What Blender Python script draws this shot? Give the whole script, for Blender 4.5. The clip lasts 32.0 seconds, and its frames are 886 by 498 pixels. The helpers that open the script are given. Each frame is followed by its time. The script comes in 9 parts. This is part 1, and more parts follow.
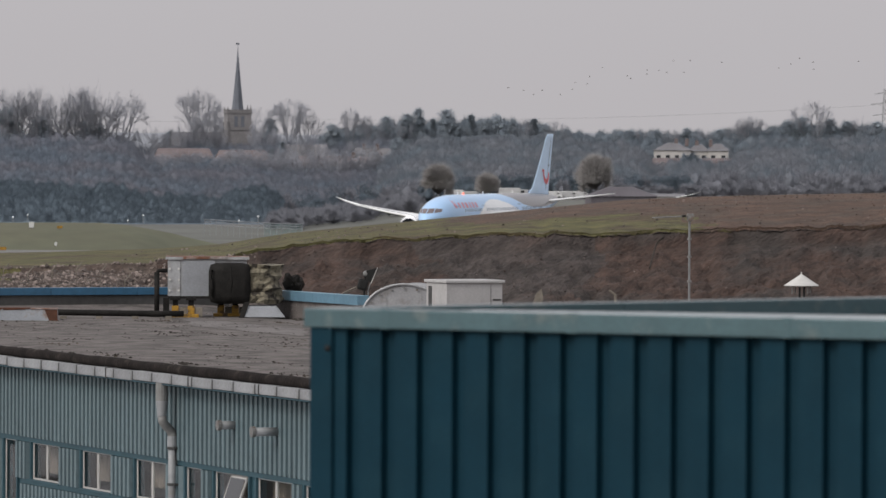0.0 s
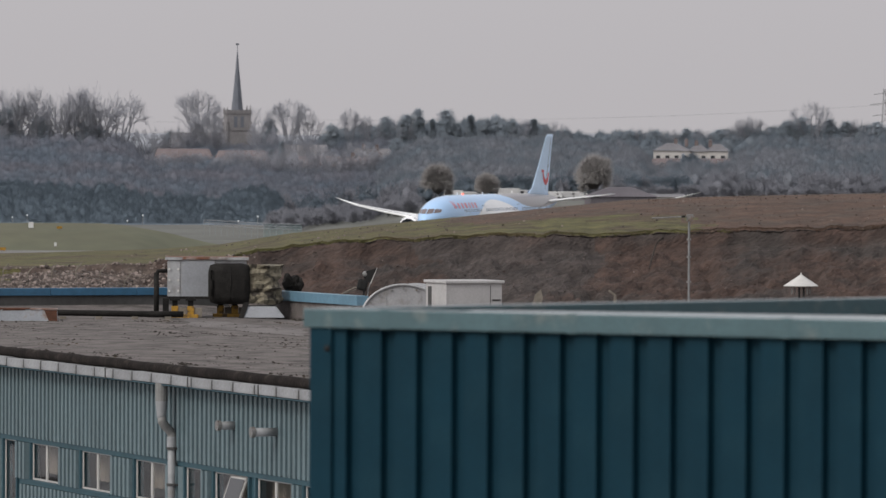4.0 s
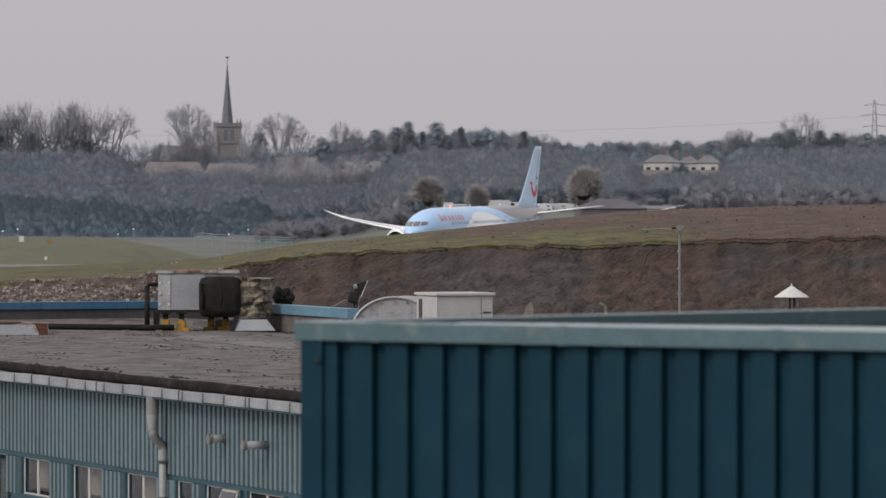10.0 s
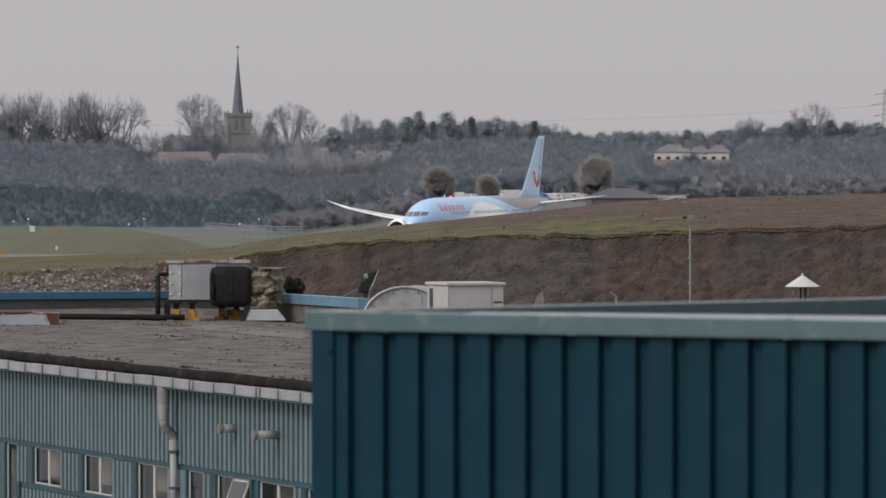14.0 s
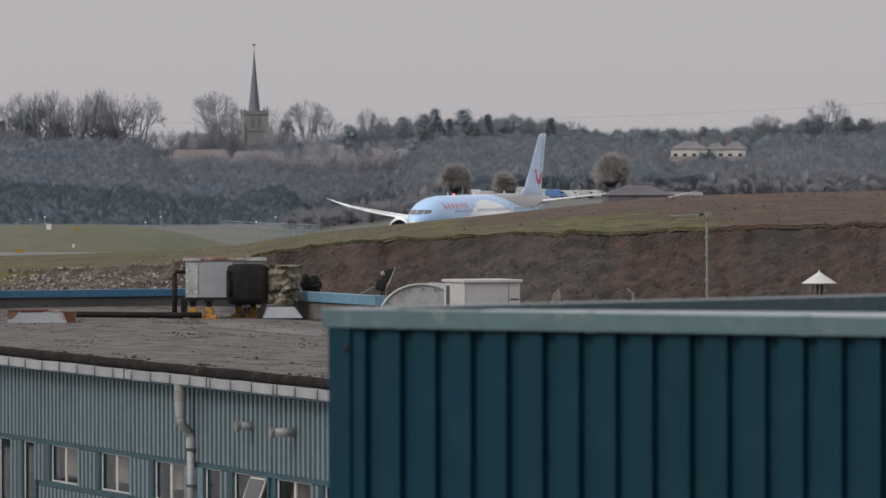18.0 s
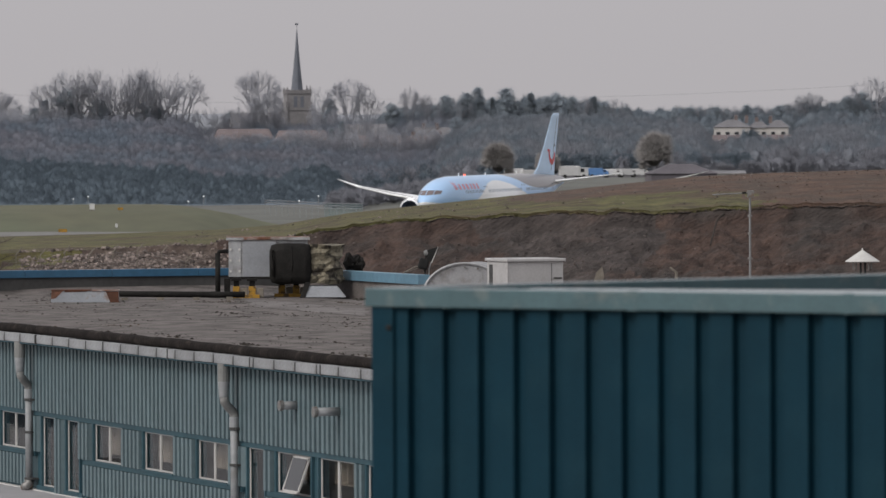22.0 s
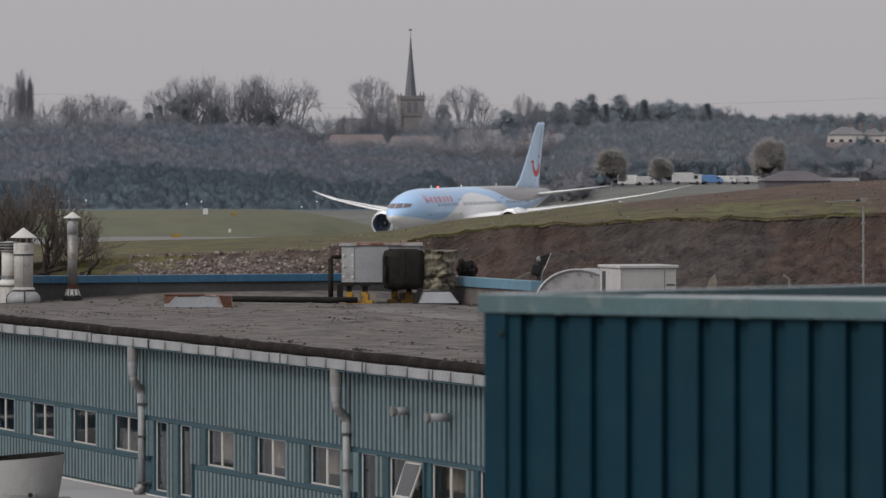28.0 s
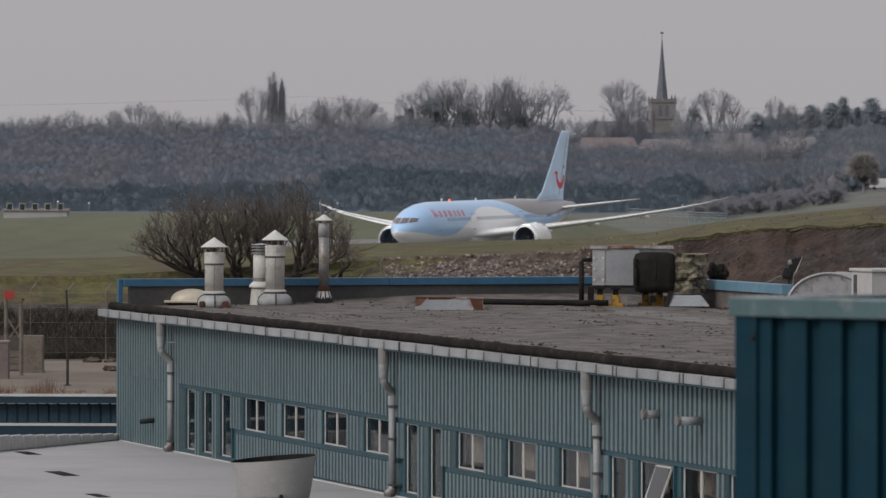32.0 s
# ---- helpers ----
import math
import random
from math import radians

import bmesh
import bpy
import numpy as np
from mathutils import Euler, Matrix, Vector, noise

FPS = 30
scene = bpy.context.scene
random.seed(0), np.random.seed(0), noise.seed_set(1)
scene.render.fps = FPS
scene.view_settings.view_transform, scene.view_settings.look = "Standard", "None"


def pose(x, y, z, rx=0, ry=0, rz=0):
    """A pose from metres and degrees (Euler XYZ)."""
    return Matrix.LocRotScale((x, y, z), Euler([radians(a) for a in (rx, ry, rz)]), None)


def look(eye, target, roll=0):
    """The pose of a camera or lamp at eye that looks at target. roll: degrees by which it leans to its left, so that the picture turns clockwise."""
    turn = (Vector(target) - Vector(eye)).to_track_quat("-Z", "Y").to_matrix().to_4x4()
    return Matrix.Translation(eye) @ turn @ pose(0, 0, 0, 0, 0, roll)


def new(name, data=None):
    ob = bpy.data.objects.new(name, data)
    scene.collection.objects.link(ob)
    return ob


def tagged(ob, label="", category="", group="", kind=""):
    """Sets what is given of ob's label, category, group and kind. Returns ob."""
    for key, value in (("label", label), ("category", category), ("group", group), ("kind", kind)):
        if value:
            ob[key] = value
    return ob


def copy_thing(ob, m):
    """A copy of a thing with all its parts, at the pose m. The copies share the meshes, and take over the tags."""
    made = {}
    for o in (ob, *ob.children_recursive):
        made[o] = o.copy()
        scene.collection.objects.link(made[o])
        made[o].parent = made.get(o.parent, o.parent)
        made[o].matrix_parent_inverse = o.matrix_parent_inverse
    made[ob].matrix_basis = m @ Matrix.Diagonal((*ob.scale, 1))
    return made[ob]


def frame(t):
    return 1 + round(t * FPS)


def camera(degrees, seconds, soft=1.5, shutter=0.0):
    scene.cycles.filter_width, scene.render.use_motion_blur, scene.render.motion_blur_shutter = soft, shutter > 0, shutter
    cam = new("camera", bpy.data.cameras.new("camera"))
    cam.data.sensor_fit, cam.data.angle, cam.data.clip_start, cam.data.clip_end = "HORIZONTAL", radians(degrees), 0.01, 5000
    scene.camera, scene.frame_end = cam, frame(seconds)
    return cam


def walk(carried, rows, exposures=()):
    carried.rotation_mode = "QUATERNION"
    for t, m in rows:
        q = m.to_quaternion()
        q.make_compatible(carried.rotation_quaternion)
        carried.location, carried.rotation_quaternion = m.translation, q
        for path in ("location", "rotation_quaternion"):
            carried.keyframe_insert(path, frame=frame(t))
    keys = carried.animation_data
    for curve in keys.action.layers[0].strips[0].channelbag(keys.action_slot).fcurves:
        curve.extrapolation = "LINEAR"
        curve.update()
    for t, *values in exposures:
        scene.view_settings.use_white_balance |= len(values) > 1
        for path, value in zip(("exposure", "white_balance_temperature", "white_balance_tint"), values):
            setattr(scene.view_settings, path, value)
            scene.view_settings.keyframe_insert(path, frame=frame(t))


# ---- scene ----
EYE = Vector((0.0, 0.0, 13.5))


def shot(yaw, pitch, roll):
    """A view from the fixed tripod: degrees to the right of north, above level, and lean."""
    a, b = radians(yaw), radians(pitch)
    way = Vector((math.sin(a) * math.cos(b), math.cos(a) * math.cos(b), math.sin(b)))
    return look(EYE, EYE + way * 100.0, roll)


cam = camera(8.966, 32.0, soft=1.45)
cam.data.dof.use_dof = True
cam.data.dof.focus_distance = 180.0
cam.data.dof.aperture_fstop = 5.2
walk(cam, [
    (0.0, shot(2.219, -0.825, 0.23)),
    (0.5, shot(2.201, -0.731, 0.23)),
    (1.0, shot(2.323, -0.765, 0.22)),
    (1.5, shot(2.309, -0.649, 0.18)),
    (2.0, shot(2.377, -0.546, 0.25)),
    (2.5, shot(2.449, -0.636, 0.21)),
    (3.0, shot(2.162, -0.820, 0.28)),
    (3.5, shot(2.243, -0.881, 0.25)),
    (5.5, shot(2.106, -0.498, 0.13)),
    (6.0, shot(2.065, -0.704, 0.21)),
    (6.5, shot(2.000, -0.585, 0.28)),
    (7.0, shot(2.341, -0.406, 0.19)),
    (7.5, shot(2.297, -0.475, 0.12)),
    (8.0, shot(1.871, -0.616, -0.03)),
    (8.5, shot(1.827, -0.650, -0.05)),
    (9.0, shot(2.001, -0.651, -0.04)),
    (9.5, shot(2.207, -0.700, 0.06)),
    (10.0, shot(2.319, -0.695, 0.02)),
    (10.5, shot(2.165, -0.711, 0.03)),
    (11.0, shot(2.158, -0.713, 0.05)),
    (11.5, shot(2.155, -0.725, 0.05)),
    (12.0, shot(2.193, -0.676, -0.06)),
    (12.5, shot(2.158, -0.643, -0.03)),
    (13.0, shot(2.220, -0.706, -0.00)),
    (13.5, shot(2.227, -0.811, -0.02)),
    (15.5, shot(2.123, -0.739, 0.01)),
    (16.0, shot(2.072, -0.740, -0.05)),
    (16.5, shot(1.989, -0.734, -0.04)),
    (17.0, shot(1.985, -0.774, -0.09)),
    (17.5, shot(2.012, -0.806, -0.10)),
    (18.0, shot(2.042, -0.827, -0.12)),
    (18.5, shot(1.962, -0.819, -0.16)),
    (19.0, shot(1.917, -0.766, -0.17)),
    (19.5, shot(1.820, -0.666, -0.19)),
    (20.0, shot(1.837, -0.736, -0.10)),
    (20.5, shot(1.813, -0.770, -0.11)),
    (21.0, shot(1.831, -0.806, -0.08)),
    (21.5, shot(1.803, -0.913, -0.11)),
    (22.0, shot(1.605, -1.039, -0.23)),
    (22.5, shot(1.516, -0.986, -0.24)),
    (23.0, shot(1.528, -0.858, -0.28)),
    (23.5, shot(1.512, -0.839, -0.13)),
    (24.0, shot(1.373, -0.918, -0.25)),
    (24.5, shot(1.272, -1.003, -0.22)),
    (25.0, shot(1.223, -0.985, -0.32)),
    (25.5, shot(1.093, -0.871, -0.14)),
    (26.0, shot(0.921, -0.890, -0.21)),
    (26.5, shot(0.730, -0.940, -0.23)),
    (28.5, shot(0.305, -0.975, 0.08)),
    (29.0, shot(0.036, -0.934, 0.14)),
    (29.5, shot(-0.315, -0.916, 0.02)),
    (30.0, shot(-0.588, -1.101, 0.09)),
    (30.5, shot(-1.036, -1.076, 0.04)),
    (31.0, shot(-1.301, -0.948, 0.20)),
    (31.5, shot(-1.653, -0.939, 0.18)),
    (32.0, shot(-2.084, -0.946, 0.07)),
], exposures=[(0.0, 0.04), (13.0, 0.02), (19.0, -0.03), (26.0, -0.12), (32.0, -0.22)])

# ---- world and sun: a thin overcast, with the veiled sun behind the camera ----
SUN_EL, SUN_AZ = radians(38), radians(231)
world = bpy.data.worlds.new("overcast")
scene.world = world
world.use_nodes = True
wn, wl = world.node_tree.nodes, world.node_tree.links
wn.clear()
w_out = wn.new("ShaderNodeOutputWorld")
w_sky = wn.new("ShaderNodeTexSky")
w_sky.sky_type, w_sky.sun_disc = "NISHITA", False
w_sky.sun_elevation, w_sky.sun_rotation = SUN_EL, SUN_AZ
w_sky.dust_density, w_sky.air_density = 6.0, 1.0
w_bw = wn.new("ShaderNodeHueSaturation")
w_bw.inputs["Saturation"].default_value = 0.12
w_b1 = wn.new("ShaderNodeBackground")
w_b1.inputs["Strength"].default_value = 0.05
wl.new(w_sky.outputs[0], w_bw.inputs["Color"])
wl.new(w_bw.outputs[0], w_b1.inputs["Color"])
# the cloud deck: paler towards the horizon
w_co = wn.new("ShaderNodeTexCoord")
w_sx = wn.new("ShaderNodeSeparateXYZ")
wl.new(w_co.outputs["Generated"], w_sx.inputs[0])
w_rp = wn.new("ShaderNodeValToRGB")
w_rp.color_ramp.elements[0].position, w_rp.color_ramp.elements[0].color = 0.0, (0.455, 0.435, 0.452, 1)
w_rp.color_ramp.elements[1].position, w_rp.color_ramp.elements[1].color = 0.5, (0.48, 0.48, 0.51, 1)
wl.new(w_sx.outputs["Z"], w_rp.inputs[0])
w_b2 = wn.new("ShaderNodeBackground")
w_b2.inputs["Strength"].default_value = 1.0
# a little thicker cloud behind the camera
w_mr = wn.new("ShaderNodeMapRange")
w_mr.interpolation_type = "SMOOTHSTEP"
w_mr.inputs["From Min"].default_value, w_mr.inputs["From Max"].default_value = -0.6, 0.8
w_mr.inputs["To Min"].default_value, w_mr.inputs["To Max"].default_value = 0.92, 1.0
wl.new(w_sx.outputs["Y"], w_mr.inputs["Value"])
w_sc = wn.new("ShaderNodeVectorMath")
w_sc.operation = "SCALE"
wl.new(w_rp.outputs[0], w_sc.inputs[0])
wl.new(w_mr.outputs[0], w_sc.inputs["Scale"])
wl.new(w_sc.outputs[0], w_b2.inputs["Color"])
w_add = wn.new("ShaderNodeAddShader")
wl.new(w_b1.outputs[0], w_add.inputs[0])
wl.new(w_b2.outputs[0], w_add.inputs[1])
wl.new(w_add.outputs[0], w_out.inputs["Surface"])

sun_data = bpy.data.lights.new("sun", "SUN")
sun_data.energy, sun_data.angle, sun_data.color = 1.25, radians(24), (1.0, 0.95, 0.88)
sun = new("sun", sun_data)
sun_way = Vector((math.sin(SUN_AZ) * math.cos(SUN_EL), math.cos(SUN_AZ) * math.cos(SUN_EL), math.sin(SUN_EL)))
sun.matrix_world = look(sun_way * 300, Vector((0, 0, 0)))


# ---- materials ----
def mat(name, base, rough=0.8, metal=0.0, vary=0.25, scale=3.0, fine=0.0, bump=0.0, second=None, stain=None, per_ob=0.0, per_isl=0.0, spec=0.5, stretch=(1, 1, 1), thin=0.0, lump=0.12, slant=0.0):
    """A surface: base colour broken up by coarse and fine noise, an optional second colour in patches, and fine relief."""
    m = bpy.data.materials.new(name)
    m.use_nodes = True
    n, l = m.node_tree.nodes, m.node_tree.links
    b = n["Principled BSDF"]
    b.inputs["Roughness"].default_value, b.inputs["Metallic"].default_value = rough, metal
    b.inputs["Specular IOR Level"].default_value = spec
    co = n.new("ShaderNodeTexCoord")
    mp = n.new("ShaderNodeMapping")
    mp.inputs["Scale"].default_value = stretch
    if slant:
        # streaks that lean by so many degrees
        mp.vector_type = "TEXTURE"
        mp.inputs["Scale"].default_value = [1 / q for q in stretch]
        mp.inputs["Rotation"].default_value = (0, radians(-slant), 0)
    l.new(co.outputs["Object"], mp.inputs[0])
    t1 = n.new("ShaderNodeTexNoise")
    t1.inputs["Scale"].default_value, t1.inputs["Detail"].default_value = scale, 6
    l.new(mp.outputs[0], t1.inputs["Vector"])
    ramp = n.new("ShaderNodeMapRange")
    ramp.inputs["From Min"].default_value, ramp.inputs["From Max"].default_value = 0.3, 0.7
    ramp.inputs["To Min"].default_value, ramp.inputs["To Max"].default_value = 1 - vary, 1 + vary
    l.new(t1.outputs["Fac"], ramp.inputs["Value"])
    t2 = n.new("ShaderNodeTexNoise")
    t2.inputs["Scale"].default_value, t2.inputs["Detail"].default_value = fine or scale * 11, 3
    l.new(mp.outputs[0], t2.inputs["Vector"])
    r2 = n.new("ShaderNodeMapRange")
    r2.inputs["From Min"].default_value, r2.inputs["From Max"].default_value = 0.28, 0.72
    r2.inputs["To Min"].default_value, r2.inputs["To Max"].default_value = 1 - vary * 0.7, 1 + vary * 0.7
    l.new(t2.outputs["Fac"], r2.inputs["Value"])
    mul = n.new("ShaderNodeMath")
    mul.operation = "MULTIPLY"
    l.new(ramp.outputs[0], mul.inputs[0])
    l.new(r2.outputs[0], mul.inputs[1])
    last = mul.outputs[0]
    if per_ob:
        oi = n.new("ShaderNodeObjectInfo")
        r3 = n.new("ShaderNodeMapRange")
        r3.inputs["To Min"].default_value, r3.inputs["To Max"].default_value = 1 - per_ob, 1 + per_ob
        l.new(oi.outputs["Random"], r3.inputs["Value"])
        mu2 = n.new("ShaderNodeMath")
        mu2.operation = "MULTIPLY"
        l.new(last, mu2.inputs[0])
        l.new(r3.outputs[0], mu2.inputs[1])
        last = mu2.outputs[0]
    if per_isl:
        gi = n.new("ShaderNodeNewGeometry")
        r5 = n.new("ShaderNodeMapRange")
        r5.inputs["To Min"].default_value, r5.inputs["To Max"].default_value = 1 - per_isl, 1 + per_isl
        l.new(gi.outputs["Random Per Island"], r5.inputs["Value"])
        mu3 = n.new("ShaderNodeMath")
        mu3.operation = "MULTIPLY"
        l.new(last, mu3.inputs[0])
        l.new(r5.outputs[0], mu3.inputs[1])
        last = mu3.outputs[0]
    col = None
    if second or stain:
        sc = second or stain
        t3 = n.new("ShaderNodeTexNoise")
        t3.inputs["Scale"].default_value, t3.inputs["Detail"].default_value = sc[1], 8
        l.new(mp.outputs[0], t3.inputs["Vector"])
        r4 = n.new("ShaderNodeMapRange")
        r4.inputs["From Min"].default_value, r4.inputs["From Max"].default_value = sc[2], sc[3]
        l.new(t3.outputs["Fac"], r4.inputs["Value"])
        mx = n.new("ShaderNodeMix")
        mx.data_type = "RGBA"
        mx.inputs[6].default_value, mx.inputs[7].default_value = (*base, 1), (*sc[0], 1)
        l.new(r4.outputs[0], mx.inputs[0])
        col = mx.outputs[2]
    vm = n.new("ShaderNodeVectorMath")
    vm.operation = "SCALE"
    vm.inputs[0].default_value = base
    if col:
        l.new(col, vm.inputs[0])
    l.new(last, vm.inputs["Scale"])
    l.new(vm.outputs[0], b.inputs["Base Color"])
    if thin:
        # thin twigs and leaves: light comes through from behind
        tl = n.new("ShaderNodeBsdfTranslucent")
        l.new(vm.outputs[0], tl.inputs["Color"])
        # normals bent to one fixed way, south and up, to even the light by hand
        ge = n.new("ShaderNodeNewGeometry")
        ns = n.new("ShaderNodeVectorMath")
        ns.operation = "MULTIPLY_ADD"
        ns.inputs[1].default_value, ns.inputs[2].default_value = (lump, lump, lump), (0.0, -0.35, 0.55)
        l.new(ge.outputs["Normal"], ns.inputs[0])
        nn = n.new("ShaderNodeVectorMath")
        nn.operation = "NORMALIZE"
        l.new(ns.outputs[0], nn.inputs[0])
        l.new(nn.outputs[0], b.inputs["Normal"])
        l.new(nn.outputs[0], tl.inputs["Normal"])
        mxs = n.new("ShaderNodeMixShader")
        mxs.inputs[0].default_value = thin
        l.new(b.outputs[0], mxs.inputs[1])
        l.new(tl.outputs[0], mxs.inputs[2])
        l.new(mxs.outputs[0], n["Material Output"].inputs["Surface"])
    if bump:
        bp = n.new("ShaderNodeBump")
        bp.inputs["Strength"].default_value, bp.inputs["Distance"].default_value = 1.0, bump
        l.new(t2.outputs["Fac"], bp.inputs["Height"])
        l.new(bp.outputs[0], b.inputs["Normal"])
    return m


def glow(name, colour, strength):
    m = bpy.data.materials.new(name)
    m.use_nodes = True
    b = m.node_tree.nodes["Principled BSDF"]
    b.inputs["Base Color"].default_value = (*colour, 1)
    b.inputs["Emission Color"].default_value, b.inputs["Emission Strength"].default_value = (*colour, 1), strength
    return m


TEAL = mat("pale_teal_sheeting", (0.102, 0.147, 0.163), 0.42, 0.0, 0.12, 0.5, 6, per_ob=0.05, spec=0.5, stain=((0.080, 0.117, 0.131), 0.7, 0.55, 0.85))
TEAL_TRIM = mat("teal_trim_paint", (0.0232, 0.0659, 0.0853), 0.6, 0.0, 0.15, 1.0)
BLUE_TRIM = mat("blue_coping_paint", (0.0317, 0.1037, 0.1843), 0.4, 0.0, 0.15, 0.6, 5)
NAVY = mat("dark_blue_cladding", (0.0035, 0.027, 0.050), 0.55, 0.0, 0.15, 1.0)
GREEN_CLAD = mat("petrol_green_cladding", (0.0030, 0.0280, 0.0455), 0.6, 0.0, 0.10, 1.2, 30, spec=0.14, per_ob=0.03, stain=((0.0055, 0.0330, 0.0505), 2.0, 0.5, 0.7))
GREEN_CAP = mat("petrol_green_flashing", (0.060, 0.114, 0.130), 0.22, 0.0, 0.12, 3.0, 40, spec=0.9, stain=((0.105, 0.145, 0.152), 5.0, 0.55, 0.72))
GUTTER = mat("weathered_pale_gutter", (0.235, 0.240, 0.250), 0.7, 0.0, 0.22, 1.5, 14, per_ob=0.14, stain=((0.130, 0.126, 0.124), 3.0, 0.5, 0.75))
DARKJOINT = mat("dark_sealant", (0.05, 0.05, 0.05), 0.8, 0.0, 0.2, 3)
PIPE = mat("pale_plastic_pipe", (0.255, 0.265, 0.275), 0.5, 0.0, 0.16, 1.0, 8, stain=((0.150, 0.145, 0.140), 2.0, 0.5, 0.8))
ROOF = mat("bitumen_felt_roof", (0.120, 0.104, 0.098), 0.95, 0.0, 0.34, 1.2, 14, bump=0.03, second=((0.064, 0.055, 0.050), 0.9, 0.50, 0.62))
PALE_FELT = mat("pale_felt_strip", (0.158, 0.143, 0.138), 0.95, 0.0, 0.22, 1.2, 14, bump=0.02, second=((0.104, 0.092, 0.086), 0.8, 0.50, 0.64))
ROLL = mat("black_felt_edge_roll", (0.017, 0.014, 0.013), 0.9, 0.0, 0.4, 1.5, 9, bump=0.02, spec=0.1, stain=((0.040, 0.034, 0.029), 2.5, 0.55, 0.68))
UPSTAND = mat("grey_felt_upstand", (0.0558, 0.0547, 0.0541), 0.9, 0.0, 0.2, 0.5)
WHITE_ROOF = mat("pale_grey_roof_membrane", (0.3360, 0.3280, 0.3400), 0.7, 0.0, 0.07, 0.15, 2, stain=((0.2720, 0.2600, 0.2600), 0.25, 0.5, 0.8))
WHITE_BLOCK = mat("white_ribbed_upstand", (0.52, 0.51, 0.50), 0.7, 0.0, 0.12, 1.0)
WHITE_FRAME = mat("white_window_frame", (0.3900, 0.3774, 0.3648), 0.5, 0.0, 0.08, 2.0)
# dimness of the rooms is put into these wall and floor colours
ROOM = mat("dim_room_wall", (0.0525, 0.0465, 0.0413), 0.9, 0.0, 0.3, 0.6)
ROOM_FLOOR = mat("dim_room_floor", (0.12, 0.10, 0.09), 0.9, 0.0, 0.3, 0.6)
CURTAIN = mat("pale_brown_curtain", (0.1426, 0.1147, 0.0899), 0.9, 0.0, 0.25, 0.9, stretch=(3, 1, 0.4))
GALV = mat("galvanised_sheet", (0.330, 0.335, 0.345), 0.5, 0.05, 0.14, 1.5, 12, stain=((0.240, 0.230, 0.222), 2.5, 0.5, 0.75))
FLUE = mat("weathered_pale_flue", (0.470, 0.455, 0.430), 0.6, 0.0, 0.14, 2.0, 14, stain=((0.250, 0.215, 0.185), 2.5, 0.54, 0.75))
STEEL = mat("dull_steel_flue", (0.22, 0.215, 0.21), 0.5, 0.4, 0.2, 2.5, 14, stain=((0.16, 0.10, 0.06), 3.0, 0.55, 0.7))
RUST = mat("rusty_sheet", (0.150, 0.068, 0.042), 0.85, 0.0, 0.3, 3.0, 20, stain=((0.30, 0.27, 0.26), 1.3, 0.55, 0.66))
RUST_DARK = mat("dark_rust", (0.0770, 0.0303, 0.0165), 0.9, 0.0, 0.35, 4.0)
LAGGING = mat("black_lagging", (0.014, 0.013, 0.012), 0.8, 0.0, 0.4, 3.0, 18, bump=0.02, spec=0.2)
FLEECE = mat("weathered_torn_insulation", (0.190, 0.168, 0.122), 0.95, 0.0, 0.35, 3.0, 14, bump=0.04, second=((0.040, 0.034, 0.027), 3.6, 0.50, 0.60))
YELLOW = mat("yellow_painted_steel", (0.370, 0.200, 0.016), 0.6, 0.0, 0.3, 4.0, stain=((0.0700, 0.0420, 0.0160), 4.0, 0.48, 0.62))
BLACK = mat("black_rubber", (0.014, 0.014, 0.014), 0.7, 0.0, 0.25, 4.0, spec=0.25)
WHITE_GRP = mat("off_white_casing", (0.540, 0.530, 0.510), 0.55, 0.0, 0.08, 1.2, stain=((0.380, 0.360, 0.335), 1.8, 0.56, 0.8))
CREAM = mat("yellowed_acrylic_dome", (0.4640, 0.4160, 0.3360), 0.4, 0.0, 0.12, 1.5)
GREY_ENAMEL = mat("grey_cowl_paint", (0.1897, 0.1897, 0.1845), 0.6, 0.0, 0.10, 1.2, stain=((0.1265, 0.1212, 0.1159), 2.0, 0.55, 0.8))
ALU = mat("aluminium_tube", (0.2250, 0.2288, 0.2325), 0.45, 0.4, 0.12, 4.0)
GRASS = mat("rough_grass", (0.086, 0.079, 0.027), 0.95, 0.0, 0.45, 0.7, 3.5, bump=0.14, second=((0.068, 0.048, 0.026), 0.22, 0.47, 0.63))
FIELD = mat("mown_airfield_grass", (0.091, 0.104, 0.060), 0.95, 0.0, 0.16, 0.02, 0.25, second=((0.110, 0.103, 0.061), 0.012, 0.42, 0.62), stretch=(1, 0.35, 1))
SOIL = mat("red_brown_soil", (0.056, 0.035, 0.028), 0.97, 0.0, 0.42, 0.7, 4.0, bump=0.25, per_isl=0.2, stretch=(0.65, 0.8, 1.3), slant=24, second=((0.042, 0.034, 0.031), 0.22, 0.46, 0.62))
SOIL_GREY = mat("grey_brown_spoil", (0.052, 0.042, 0.039), 0.97, 0.0, 0.42, 0.7, 4.0, bump=0.25, stretch=(0.65, 0.8, 1.3), slant=24, second=((0.064, 0.043, 0.036), 0.2, 0.50, 0.62))
WOOD_FLOOR = mat("woodland_floor", (0.118, 0.112, 0.118), 0.97, 0.0, 0.2, 0.05, 0.5)
TURF = mat("tufted_turf", (0.098, 0.094, 0.040), 0.95, 0.0, 0.25, 0.30, 1.5, thin=0.2, spec=0.1, lump=0.1, second=((0.100, 0.078, 0.046), 0.16, 0.45, 0.62))
RUSSET = mat("russet_stalks", (0.104, 0.069, 0.052), 0.95, 0.0, 0.25, 0.25, 1.5, thin=0.2, spec=0.1, lump=0.1, second=((0.078, 0.056, 0.043), 0.3, 0.45, 0.62))
